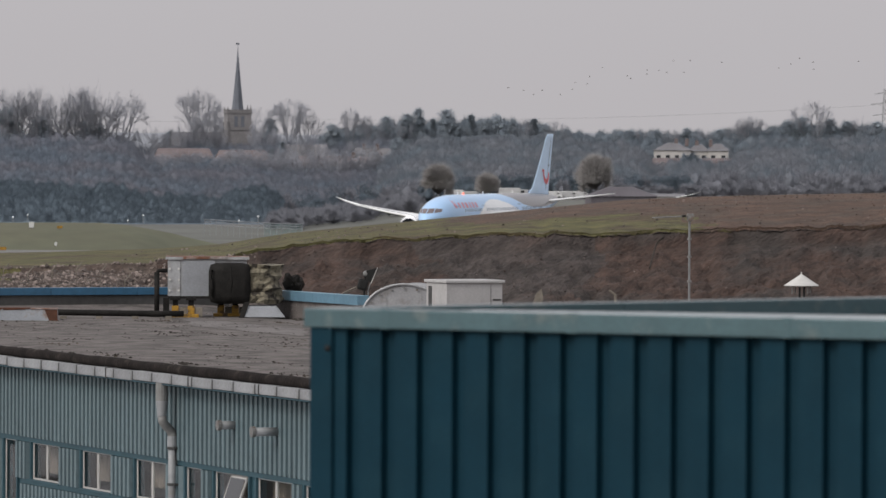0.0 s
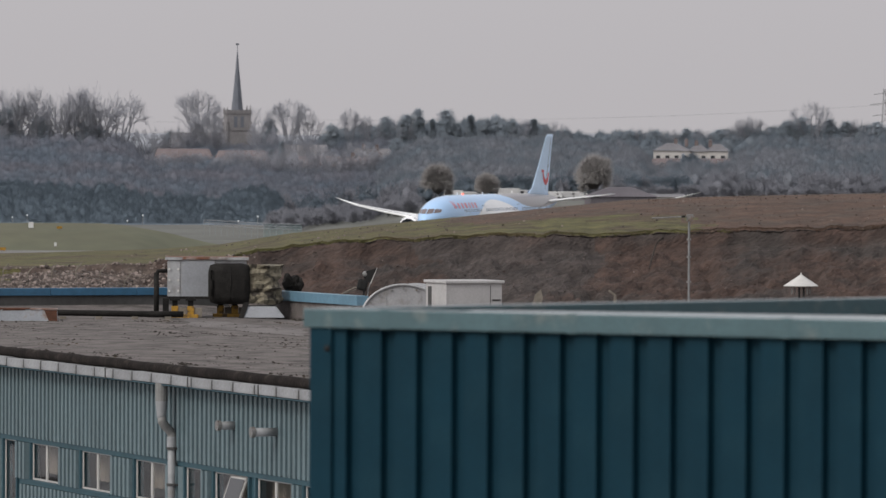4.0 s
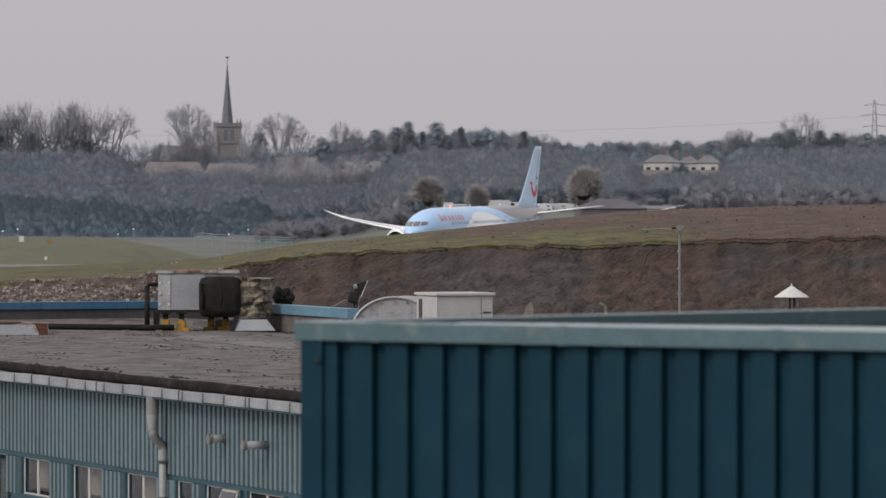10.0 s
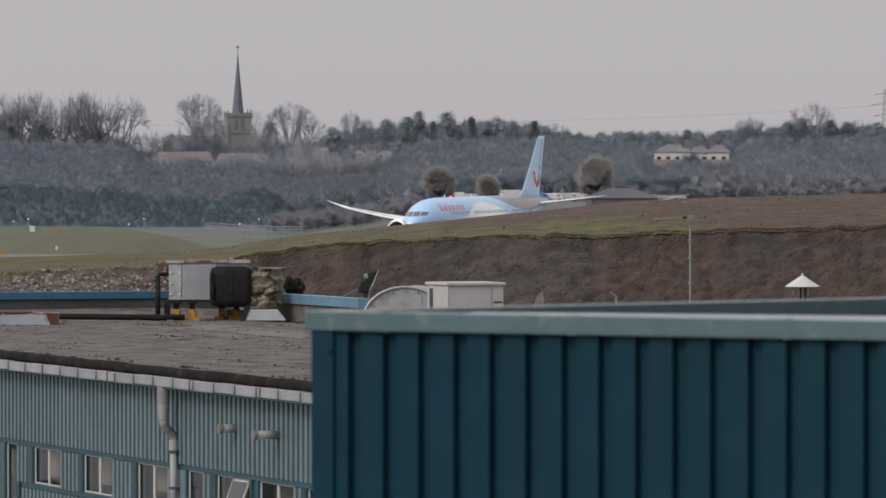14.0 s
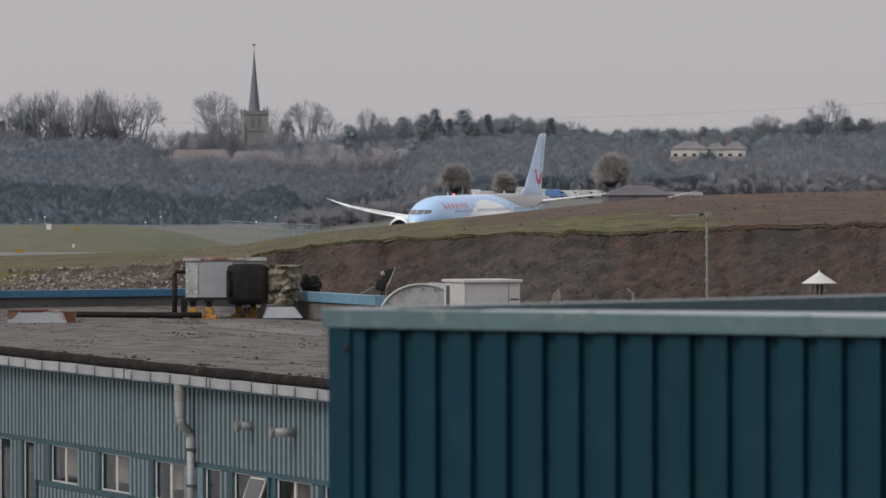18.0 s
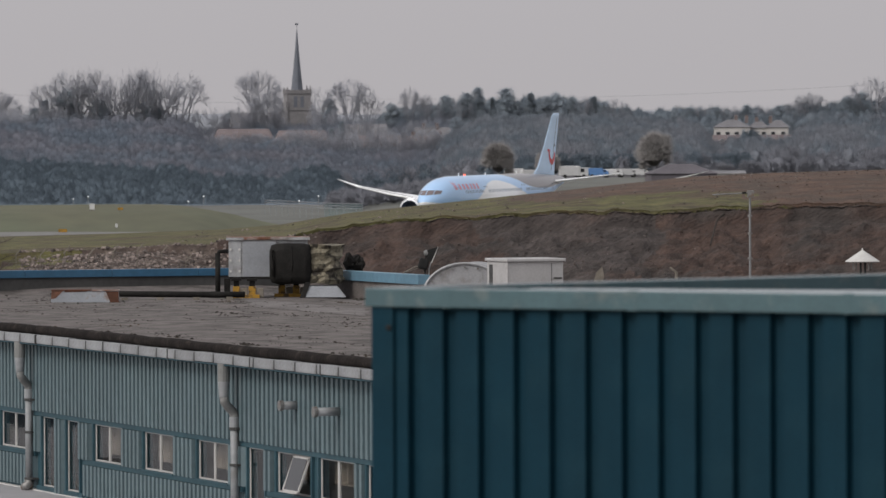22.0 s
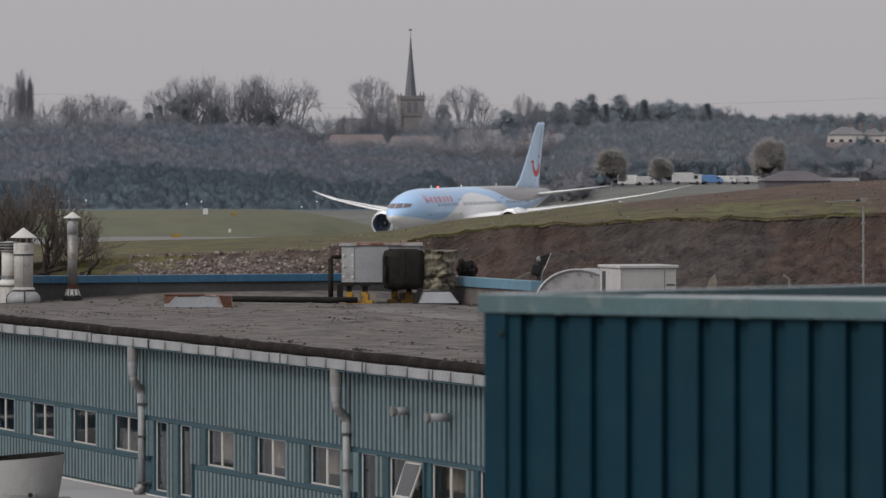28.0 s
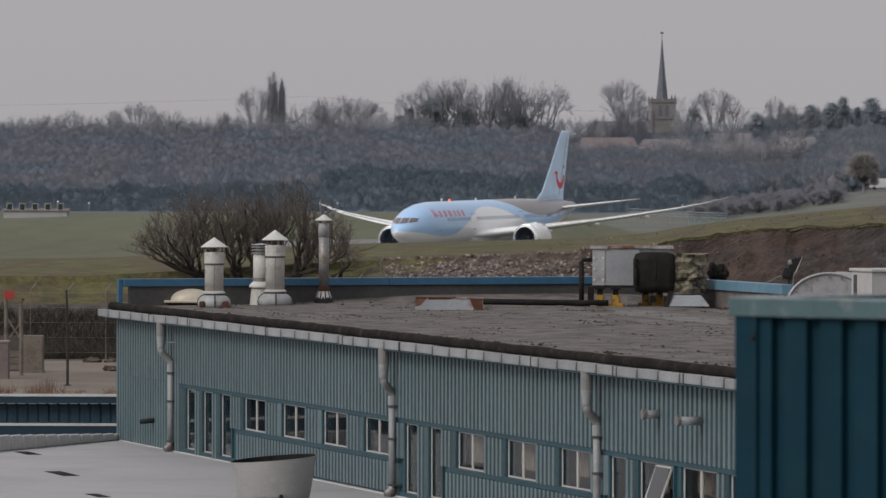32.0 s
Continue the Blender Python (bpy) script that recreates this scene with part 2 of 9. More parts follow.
RUBBLE_SOIL = mat("rubbly_brown_soil", (0.066, 0.047, 0.039), 0.97, 0.0, 0.4, 1.2, 7.0, bump=0.12, second=((0.105, 0.082, 0.068), 0.6, 0.5, 0.66))
CONCRETE = mat("bare_concrete_yard", (0.172, 0.140, 0.114), 0.9, 0.0, 0.18, 0.12, 1.5, second=((0.128, 0.102, 0.083), 0.10, 0.48, 0.64))
TARMAC = mat("taxiway_tarmac", (0.175, 0.17, 0.165), 0.9, 0.0, 0.12, 0.05, 0.8)
SCRUB_GROUND = mat("leaf_litter", (0.0720, 0.0660, 0.0600), 0.97, 0.0, 0.4, 0.3, 2.0)
STONE = mat("pale_rubble_stone", (0.150, 0.122, 0.110), 0.9, 0.0, 0.25, 2.0, per_ob=0.3, per_isl=0.75)
SHEEN_FLASHING = mat("sky_sheen_flashing", (0.30, 0.33, 0.345), 0.4, 0.0, 0.12, 2.0)
BROWN_GRASS = mat("dead_russet_grass", (0.086, 0.048, 0.032), 0.95, 0.0, 0.45, 0.6, 3.5, bump=0.12, second=((0.060, 0.041, 0.030), 0.3, 0.45, 0.62))
BARK = mat("dark_bark", (0.0330, 0.0270, 0.0228), 0.95, 0.0, 0.3, 2.0)
TWIG_NEAR = mat("reddish_bare_twigs", (0.105, 0.085, 0.074), 0.95, 0.0, 0.3, 0.8)
# far foliage: distance haze is put into these pale, bluish base colours
TWIG_FAR = mat("hazed_far_twigs", (0.500, 0.510, 0.565), 0.95, 0.0, 0.12, 0.05, per_ob=0.10, thin=0.5, spec=0.03)
WOOD_FAR = mat("hazed_bare_woodland", (0.335, 0.340, 0.392), 0.97, 0.0, 0.06, 0.10, 0.8, per_isl=0.03, thin=0.5, spec=0.03, lump=0.02, stretch=(1, 1, 0.3), second=((0.275, 0.322, 0.388), 0.06, 0.42, 0.62))
MIXED_FAR = mat("hazed_mixed_woodland", (0.360, 0.378, 0.424), 0.97, 0.0, 0.06, 0.10, 0.8, per_isl=0.03, thin=0.5, spec=0.03, lump=0.02, stretch=(1, 1, 0.3), second=((0.292, 0.342, 0.395), 0.06, 0.44, 0.60))
EVERGREEN = mat("hazed_evergreen", (0.212, 0.262, 0.312), 0.95, 0.0, 0.10, 0.15, 1.2, per_ob=0.08, per_isl=0.06, thin=0.45, spec=0.03, lump=0.04, stretch=(1, 1, 0.5))
EVERGREEN_TREE = mat("hazed_skyline_foliage", (0.460, 0.520, 0.585), 0.95, 0.0, 0.08, 0.15, 1.2, per_ob=0.12, per_isl=0.05, thin=0.5, spec=0.03, lump=0.03)
EVERGREEN_EAST = mat("hazed_conifer_wood", (0.275, 0.320, 0.370), 0.95, 0.0, 0.10, 0.15, 1.2, per_isl=0.08, thin=0.45, spec=0.03, lump=0.04, stretch=(1, 1, 0.5), second=((0.295, 0.322, 0.358), 0.12, 0.5, 0.64))
WILLOW = mat("hazed_willow_twigs", (0.620, 0.590, 0.580), 0.95, 0.0, 0.05, 0.2, thin=0.5, spec=0.05, lump=0.03)
CHURCH = mat("grey_brown_sandstone", (0.205, 0.196, 0.200), 0.9, 0.0, 0.16, 0.25, 2.0)
SLATE = mat("slate_spire", (0.128, 0.138, 0.162), 0.8, 0.0, 0.12, 0.4)
TILE_RED = mat("weathered_red_tiles", (0.172, 0.140, 0.142), 0.9, 0.0, 0.2, 0.2, 2.0)
TILE_GREY = mat("grey_roof_tiles", (0.190, 0.184, 0.196), 0.9, 0.0, 0.2, 0.2)
BRICK_FAR = mat("brown_brick", (0.145, 0.118, 0.115), 0.9, 0.0, 0.2, 0.3)
BARN_ROOF = mat("dark_barn_roof", (0.110, 0.100, 0.112), 0.9, 0.0, 0.15, 0.2)
RENDER_CREAM = mat("cream_render", (0.480, 0.460, 0.440), 0.85, 0.0, 0.1, 0.3)
DARK_GLASS = mat("dark_window_glass", (0.03, 0.032, 0.036), 0.12, 0.0, 0.2, 2.0)
WHITE_VAN = mat("white_vehicle_paint", (0.5616, 0.5616, 0.5616), 0.35, 0.0, 0.05, 1.0)
BLUE_VAN = mat("blue_vehicle_paint", (0.10, 0.22, 0.45), 0.4, 0.0, 0.05, 1.0)
VERGE = mat("dry_grey_brown_verge", (0.118, 0.120, 0.108), 0.95, 0.0, 0.2, 0.05, 0.6)
WOOD_POST = mat("weathered_post", (0.17, 0.15, 0.125), 0.9, 0.0, 0.25, 2.0)
RED = mat("red_sign_paint", (0.3000, 0.0300, 0.0240), 0.6, 0.0, 0.1, 3.0)


def glass_material():
    m = bpy.data.materials.new("window_glass")
    m.use_nodes = True
    b = m.node_tree.nodes["Principled BSDF"]
    b.inputs["Base Color"].default_value = (0.85, 0.88, 0.88, 1)
    b.inputs["Roughness"].default_value = 0.03
    b.inputs["Transmission Weight"].default_value = 1.0
    b.inputs["IOR"].default_value = 1.22
    return m


GLASS = glass_material()


# ---- building tools ----
def mesh_ob(name, verts, faces, material, parent=None, label="", m=None, smooth=False):
    me = bpy.data.meshes.new(name)
    me.from_pydata([tuple(v) for v in verts], [], [tuple(f) for f in faces])
    for one in (material if isinstance(material, (list, tuple)) else [material]):
        me.materials.append(one)
    if smooth:
        me.polygons.foreach_set("use_smooth", [True] * len(me.polygons))
    ob = new(name, me)
    if parent:
        ob.parent = parent
    if m is not None:
        ob.matrix_basis = m
    return tagged(ob, label)


def part(name, bm, material, parent=None, label="", smooth=False, m=None):
    me = bpy.data.meshes.new(name)
    bm.normal_update()
    bm.to_mesh(me)
    bm.free()
    for one in (material if isinstance(material, (list, tuple)) else [material]):
        me.materials.append(one)
    if smooth:
        me.polygons.foreach_set("use_smooth", [True] * len(me.polygons))
    ob = new(name, me)
    if parent:
        ob.parent = parent
    if m is not None:
        ob.matrix_basis = m
    return tagged(ob, label)


def shared(name, me, parent=None, m=None, label=""):
    ob = new(name, me)
    if parent:
        ob.parent = parent
    if m is not None:
        ob.matrix_basis = m
    return tagged(ob, label)


def empty(name, m=None, label="", category="", group="", kind=""):
    ob = new(name)
    ob.empty_display_size = 0.2
    if m is not None:
        ob.matrix_basis = m
    return tagged(ob, label, category, group, kind)


def box(bm, x0, x1, y0, y1, z0, z1, bevel=0.0):
    v = [bm.verts.new((x, y, z)) for z in (z0, z1) for y in (y0, y1) for x in (x0, x1)]
    fs = [bm.faces.new([v[i] for i in f]) for f in ((0, 2, 3, 1), (4, 5, 7, 6), (0, 1, 5, 4), (2, 6, 7, 3), (0, 4, 6, 2), (1, 3, 7, 5))]
    if bevel:
        es = list({e for f in fs for e in f.edges})
        bmesh.ops.bevel(bm, geom=es, offset=bevel, segments=2, affect="EDGES", profile=0.6)
    return bm


def boxes(*rows, bevel=0.0):
    bm = bmesh.new()
    for r in rows:
        box(bm, *r, bevel=bevel)
    return bm


def lathe(bm, profile, seg=24, at=(0, 0, 0), axis="Z", cap=True):
    """Turn (radius, height) pairs about an axis through at."""
    rings = []
    for r, h in profile:
        ring = []
        for i in range(seg):
            a = 2 * math.pi * i / seg
            c, s = r * math.cos(a), r * math.sin(a)
            p = (c, s, h) if axis == "Z" else ((h, c, s) if axis == "X" else (c, h, s))
            ring.append(bm.verts.new((p[0] + at[0], p[1] + at[1], p[2] + at[2])))
        rings.append(ring)
    for a, b in zip(rings, rings[1:]):
        for i in range(seg):
            j = (i + 1) % seg
            bm.faces.new((a[i], a[j], b[j], b[i]))
    for ring in (rings[0], rings[-1]) if cap else ():
        try:
            bm.faces.new(ring)
        except ValueError:
            pass
    bmesh.ops.recalc_face_normals(bm, faces=bm.faces)
    return bm


def tube(bm, points, radius, seg=8, cap=True):
    """A round bar along points; radius may be one number or one for each point."""
    pts = [Vector(p) for p in points]
    rad = radius if isinstance(radius, (list, tuple)) else [radius] * len(pts)
    rings = []
    for i, p in enumerate(pts):
        d = (pts[min(i + 1, len(pts) - 1)] - pts[max(i - 1, 0)]).normalized()
        u = d.cross(Vector((0, 0, 1)))
        if u.length < 0.05:
            u = d.cross(Vector((1, 0, 0)))
        u.normalize()
        w = d.cross(u)
        rings.append([bm.verts.new(p + (u * math.cos(2 * math.pi * k / seg) + w * math.sin(2 * math.pi * k / seg)) * rad[i]) for k in range(seg)])
    for a, b in zip(rings, rings[1:]):
        for i in range(seg):
            j = (i + 1) % seg
            bm.faces.new((a[i], a[j], b[j], b[i]))
    if cap:
        bm.faces.new(rings[0][::-1])
        bm.faces.new(rings[-1])
    bmesh.ops.recalc_face_normals(bm, faces=bm.faces)
    return bm


def ribbed(bm, length, z0, z1, pitch, depth, flat=0.5, ramp=0.12, y=0.0, start=0.0, thick=0.0):
    """A profiled sheet in the x-z plane: raised flats towards -y, with sloped flanks."""
    xs = []
    k = 0
    s = start
    while s < start + length - 1e-6:
        w = pitch
        for f, d in ((0.0, 0.0), ((1 - flat) / 2 - ramp, 0.0), ((1 - flat) / 2, depth), ((1 + flat) / 2, depth), ((1 + flat) / 2 + ramp, 0.0)):
            x = s + f * w
            if x <= start + length + 1e-6:
                xs.append((x, y - d))
        s += pitch
    xs.append((start + length, y))
    lo = [bm.verts.new((x, yy, z0)) for x, yy in xs]
    hi = [bm.verts.new((x, yy, z1)) for x, yy in xs]
    for i in range(len(xs) - 1):
        bm.faces.new((lo[i], lo[i + 1], hi[i + 1], hi[i]))
    return bm


# ---- ground: one sheet from under the camera to the horizon, with bund, spoil heap and hill ----
def lerp_table(rows, x):
    if x <= rows[0][0]:
        return rows[0][1]
    for (a, va), (b, vb) in zip(rows, rows[1:]):
        if x <= b:
            return va + (vb - va) * (x - a) / (b - a)
    return rows[-1][1]


CREST = [(-0.16, 4.9), (-0.096, 5.3), (-0.051, 6.45), (-0.031, 6.65), (-0.011, 6.95), (-0.001, 7.3), (0.005, 7.75), (0.012, 8.25), (0.046, 9.8), (0.0715, 11.0), (0.0855, 11.3), (0.1175, 11.65), (0.2, 12.2)]
EDGE = [(-0.10, 5.0), (-0.05, 6.1), (-0.03, 6.4), (-0.012, 6.75), (0.0, 7.2), (0.012, 8.0), (0.046, 8.75), (0.0775, 8.95), (0.10, 9.3), (0.2, 9.8)]


RISE = [(-0.112, 4.0), (-0.100, 4.35), (-0.090, 4.8), (-0.022, 4.95), (-0.0185, 4.75), (-0.015, 4.3), (-0.009, 3.4), (-0.0026, 2.1), (0.004, 1.0), (0.012, 0.0)]


def fbm(x, y, z=0.0, octs=4):
    return noise.fractal(Vector((x, y, z)), 1.0, 2.0, octs)


def smooth01(t):
    t = min(1.0, max(0.0, t))
    return t * t * (3 - 2 * t)


def cliffness(a):
    """How steep the cut face is: none on the grassy bund in the west, full on the spoil heap."""
    return smooth01((a + 0.030) / 0.035)


def bareness(a, r, n):
    """Where the turf on the heap gives way to russet dead growth: eastwards and along its back."""
    return (a - 0.066) * 14.0 + 0.22 * n + 0.62 * smooth01((a - 0.004) / 0.012) * smooth01((r - 411 - 5 * n) / 9.0)


def ground_z(x, y):
    r = math.hypot(x, y)
    a = x / y if y > 1 else 9.0
    if y <= 1 or abs(a) > 1.2:
        return 0.0
    side = smooth01((0.55 - abs(a)) / 0.3)
    z = 0.0
    if r < 560:
        top = lerp_table(CREST, a)
        c = cliffness(a)
        edge = lerp_table(EDGE, a) + 0.35 * fbm(a * 160, 3.1) * c
        d_edge = 398 + 1.6 * fbm(a * 70, 9.7) * c
        if r >= d_edge:
            if r < 440:
                z = edge + (top - edge) * math.sin(min(1, (r - d_edge) / (440 - d_edge)) * math.pi / 2)
            else:
                z = top * (1 - smooth01((r - 452) / 100))
        else:
            # cut face: a short scarp under the turf, then a rough slope; or a plain grassy slope
            k = (d_edge - r)
            face = edge - 0.85 * smooth01(k / (1.0 + 0.3 * fbm(a * 90, 2.2))) - 0.30 * min(k, 16.0) - max(0, k - 16.0) * 0.10
            gully = abs(fbm(x * 0.22 + 0.12 * r, r * 0.05, 4.0))
            face += smooth01(k / 3) * (0.45 * fbm(x * 0.20, r * 0.16, 2.0) - 0.30 * gully + 0.28 * fbm(x * 0.8, r * 0.7, 6.0) + 0.22 * fbm(x * 2.0, r * 1.7, 7.0))
            face += smooth01((k - 0.6) / 2) * (0.30 * fbm((x + 1.1 * k) * 0.55, (k - 0.5 * x) * 0.14, 11.0) - 0.22 * abs(fbm((x + 1.3 * k) * 1.5, (k - 0.4 * x) * 0.45, 13.0)))
            slope = edge - 0.4 - k * 0.075 + 0.22 * fbm(x * 0.7, r * 0.5) + 0.10 * fbm(x * 2.2, r * 2.0)
            if a < -0.05:
                slope = edge - 0.4 - k * 0.24
            z = face * c + slope * (1 - c)
            z = max(z, 0.0) * smooth01((r - 285) / 40)
    elif r > 740:
        # the taxiway climbs gently to the east, then the village hill
        east = smooth01((a - 0.008) / 0.04)
        z = (1.45 + 0.85 * east) * smooth01((r - 850) / 330) + east * (2.0 * smooth01((r - 760) / 140) + 2.6 * smooth01((r - 930) / 260))
        # the airfield's grassy rise in the west
        begin = 745 + 72 * smooth01((a + 0.016) / 0.010)
        z += lerp_table(RISE, a) * smooth01((r - begin) / (868 - begin)) * (1 - smooth01((r - 872) / 22))
        z += (11.0 - 4.6 * east) * smooth01((r - 1190) / 300) + 3.0 * smooth01((r - 1500) / 300)
        z += 0.15 * fbm(x * 0.02, y * 0.02)
        if r > 2200:
            z = z * (1 - 0.4 * smooth01((r - 2200) / 2000))
    return z * side


def build_ground():
    th = []
    t = -180.0
    while t < 180 - 1e-6:
        th.append(t)
        t += 0.035 if -8.2 <= t < 9.0 else (0.5 if -14 <= t < 15 else 5.0)
    rs = [4.0, 60, 130, 200, 260, 285, 300, 315, 330, 340, 350, 358, 365]
    rs += [365 + 0.75 * i for i in range(1, 22)] + [381 + 0.3 * i for i in range(71)] + [403, 404.5, 406, 408, 410, 413, 416, 420, 424]
    rs += [428, 432, 436, 440, 446, 452, 460, 470, 485, 500, 520, 545, 560, 600, 650, 700, 735, 745, 760, 780, 800, 830, 860, 890, 920, 950, 1000, 1050, 1100, 1150, 1180, 1210, 1250, 1290, 1330, 1370, 1410, 1460, 1520, 1600, 1700, 1850, 2100, 2600, 3400, 4800]
    nt = len(th)
    verts, faces, slots = [], [], []
    for r in rs:
        for t in th:
            x, y = r * math.sin(radians(t)), r * math.cos(radians(t))
            verts.append((x, y, ground_z(x, y)))
    for i in range(len(rs) - 1):
        for j in range(nt):
            k = (j + 1) % nt
            faces.append((i * nt + j, i * nt + k, (i + 1) * nt + k, (i + 1) * nt + j))
            r, a = (rs[i] + rs[i + 1]) / 2, math.tan(radians(th[j])) if abs(th[j]) < 60 else 9.0
            x, y = r * math.sin(radians(th[j])), r * math.cos(radians(th[j]))
            n = fbm(x * 0.12, y * 0.12, 5.0)
            s = 1
            if r < 340 or abs(th[j]) >= 60:
                s = 4
            elif r < 372 and a < -0.055:
                s = 4
            elif r < 392 and a < -0.055:
                s = 6
            elif r < 600:
                c = cliffness(a)
                d_edge = 398 + 1.6 * fbm(a * 70, 9.7) * c
                bare = bareness(a, r, n)
                if r > d_edge + 0.9 * c + (1 - c) * (2 + 4 * n) and bare < 0.25:
                    s = 0
                elif r > d_edge + 0.9 * c + (1 - c) * (2 + 4 * n):
                    s = 8
                elif c > 0.5:
                    s = 10 if 0.032 + 0.016 * n < a < 0.071 + 0.016 * n - (398 - r) * 0.0006 else 2
                elif a > -0.047 + 0.016 * n + (r - 385) * 0.0006:
                    s = 3
                else:
                    s = 0
            elif r > 1186:
                s = 9
            elif r > 880 and a > -0.024 + 0.004 * n:
                s = 7
            slots.append(s)
    centre = len(verts)
    verts.append((0, 0, 0))
    for j in range(nt):
        faces.append((centre, (j + 1) % nt, j))
        slots.append(4)
    g = mesh_ob("ground", verts, faces, [GRASS, FIELD, SOIL, RUBBLE_SOIL, CONCRETE, TARMAC, SCRUB_GROUND, VERGE, BROWN_GRASS, WOOD_FLOOR, SOIL_GREY], smooth=True)
    g.data.polygons.foreach_set("material_index", slots)
    tagged(g, "airfield grass, brown spoil heap and bare concrete yard", "ground", kind="structure")


build_ground()


def turf_lip():
    """Sods that hang over the top of the cut face."""
    vs, fs, n = [], [], 0
    a = 0.006
    while a < 0.135:
        c = cliffness(a)
        d = 398 + 1.6 * fbm(a * 70, 9.7) * c
        out = 0.14 + 0.12 * fbm(a * 260, 5.5) + 0.10 * fbm(a * 1300, 2.5)
        hang = 0.05 + 0.05 * max(-0.6, fbm(a * 420, 8.5)) + 0.04 * fbm(a * 2100, 4.5)
        cos = 1 / math.sqrt(1 + a * a)
        row = []
        z = ground_z(a * cos * (d + 0.5), cos * (d + 0.5))
        for r, h in ((d + 1.0, ground_z(a * cos * (d + 1.0), cos * (d + 1.0)) + 0.03), (d + 0.1, z + 0.04), (d - out, z - 0.06), (d - out - 0.03, z - 0.06 - hang), (d - out * 0.4, z - 0.20 - hang), (d + 0.5, z - 0.55)):
            row.append((a * cos * r, cos * r, h))
        vs += row
        n += 1
        a += 0.0003
    for i in range(n - 1):
        for k in range(5):
            q = i * 6 + k
            fs.append((q, q + 1, q + 7, q + 6))
    ob = mesh_ob("turf_lip", vs, fs, [GRASS, SOIL_GREY, BROWN_GRASS])
    slots = []
    for i in range(n - 1):
        a = 0.006 + 0.0003 * i
        bare = bareness(a, 399, fbm(a * 47, 47.0, 5.0)) > 0.25
        slots += [2 if bare else 0, 2 if bare else 0, 1, 1, 1]
    ob.data.polygons.foreach_set("material_index", slots)
    tagged(ob, "ragged turf edge hanging over the cut face", "turf edge", kind="structure")


turf_lip()


def taxi_strip():
    """The taxiway on which the airliner rolls, laid a little above the grass."""
    a, b = Vector((150.0, 1059.7, 0)), Vector((-130.0, 556.5, 0))
    d = (b - a).normalized()
    s = Vector((-d.y, d.x, 0))
    vs, fs = [], []
    n = 60
    for i in range(n + 1):
        p = a + (b - a) * i / n
        for w in (-12, 0, 12):
            q = p + s * w
            vs.append((q.x, q.y, ground_z(q.x, q.y) + 0.06))
    for i in range(n):
        for k in range(2):
            fs.append((i * 3 + k, i * 3 + k + 1, i * 3 + k + 4, i * 3 + k + 3))
    tagged(mesh_ob("taxiway", vs, fs, TARMAC), "grey tarmac taxiway across the mown grass", "taxiway", kind="structure")


taxi_strip()


def runway_strip():
    """A grey strip across the rising grass in the west, and the service road behind."""
    for name, d0, d1, a0, a1, label in (("runway", 778, 792, -0.068, -0.022, "grey tarmac strip across the mown grass"), ("service_road", 896, 904, -0.2, 0.25, "narrow airfield service road")):
        vs, fs = [], []
        n = 160
        for i in range(n + 1):
            a = a0 + (a1 - a0) * i / n
            for k in range(5):
                d = d0 + (d1 - d0) * k / 4
                x, y = a * d, d
                vs.append((x, y, ground_z(x, y) + 0.05))
        for i in range(n):
            for k in range(4):
                q = i * 5 + k
                fs.append((q, q + 5, q + 6, q + 1))
        tagged(mesh_ob(name, vs, fs, TARMAC), label, "road", kind="structure")


runway_strip()


# ---- the teal clad hall: local x runs along its long face, y across it, z up ----
HALL = pose(-19.78, 208.7, 0, 0, 0, math.degrees(math.atan2(-0.9447, 0.3281)))
LEN, WID = 84.0, 20.9
Z_BASE, Z_SILL, Z_HEAD, Z_EAVE, Z_ROOF = 3.0, 4.20, 5.30, 7.50, 8.0
WINDOWS = [(18.6, 21.5), (23.5, 26.4), (28.4, 31.3), (33.2, 36.1), (43.0, 45.8), (47.85, 50.7), (52.8, 55.6), (59.6, 62.4), (63.05, 65.85), (68.9, 71.7), (72.6, 75.4)]
TALL = [(10.75, 12.15), (13.1, 14.5), (15.5, 16.95), (37.65, 39.05), (40.2, 41.5), (57.2, 58.6), (66.75, 68.1)]
OPEN_WINDOW = (59.6, 62.4)


def cant(u, v):
    """The felt sweeps up to the far parapet in its eastern half."""
    return 0.36 * smooth01((v - 4.5) / 8.0) * smooth01((4.8 - u) / 4.8)


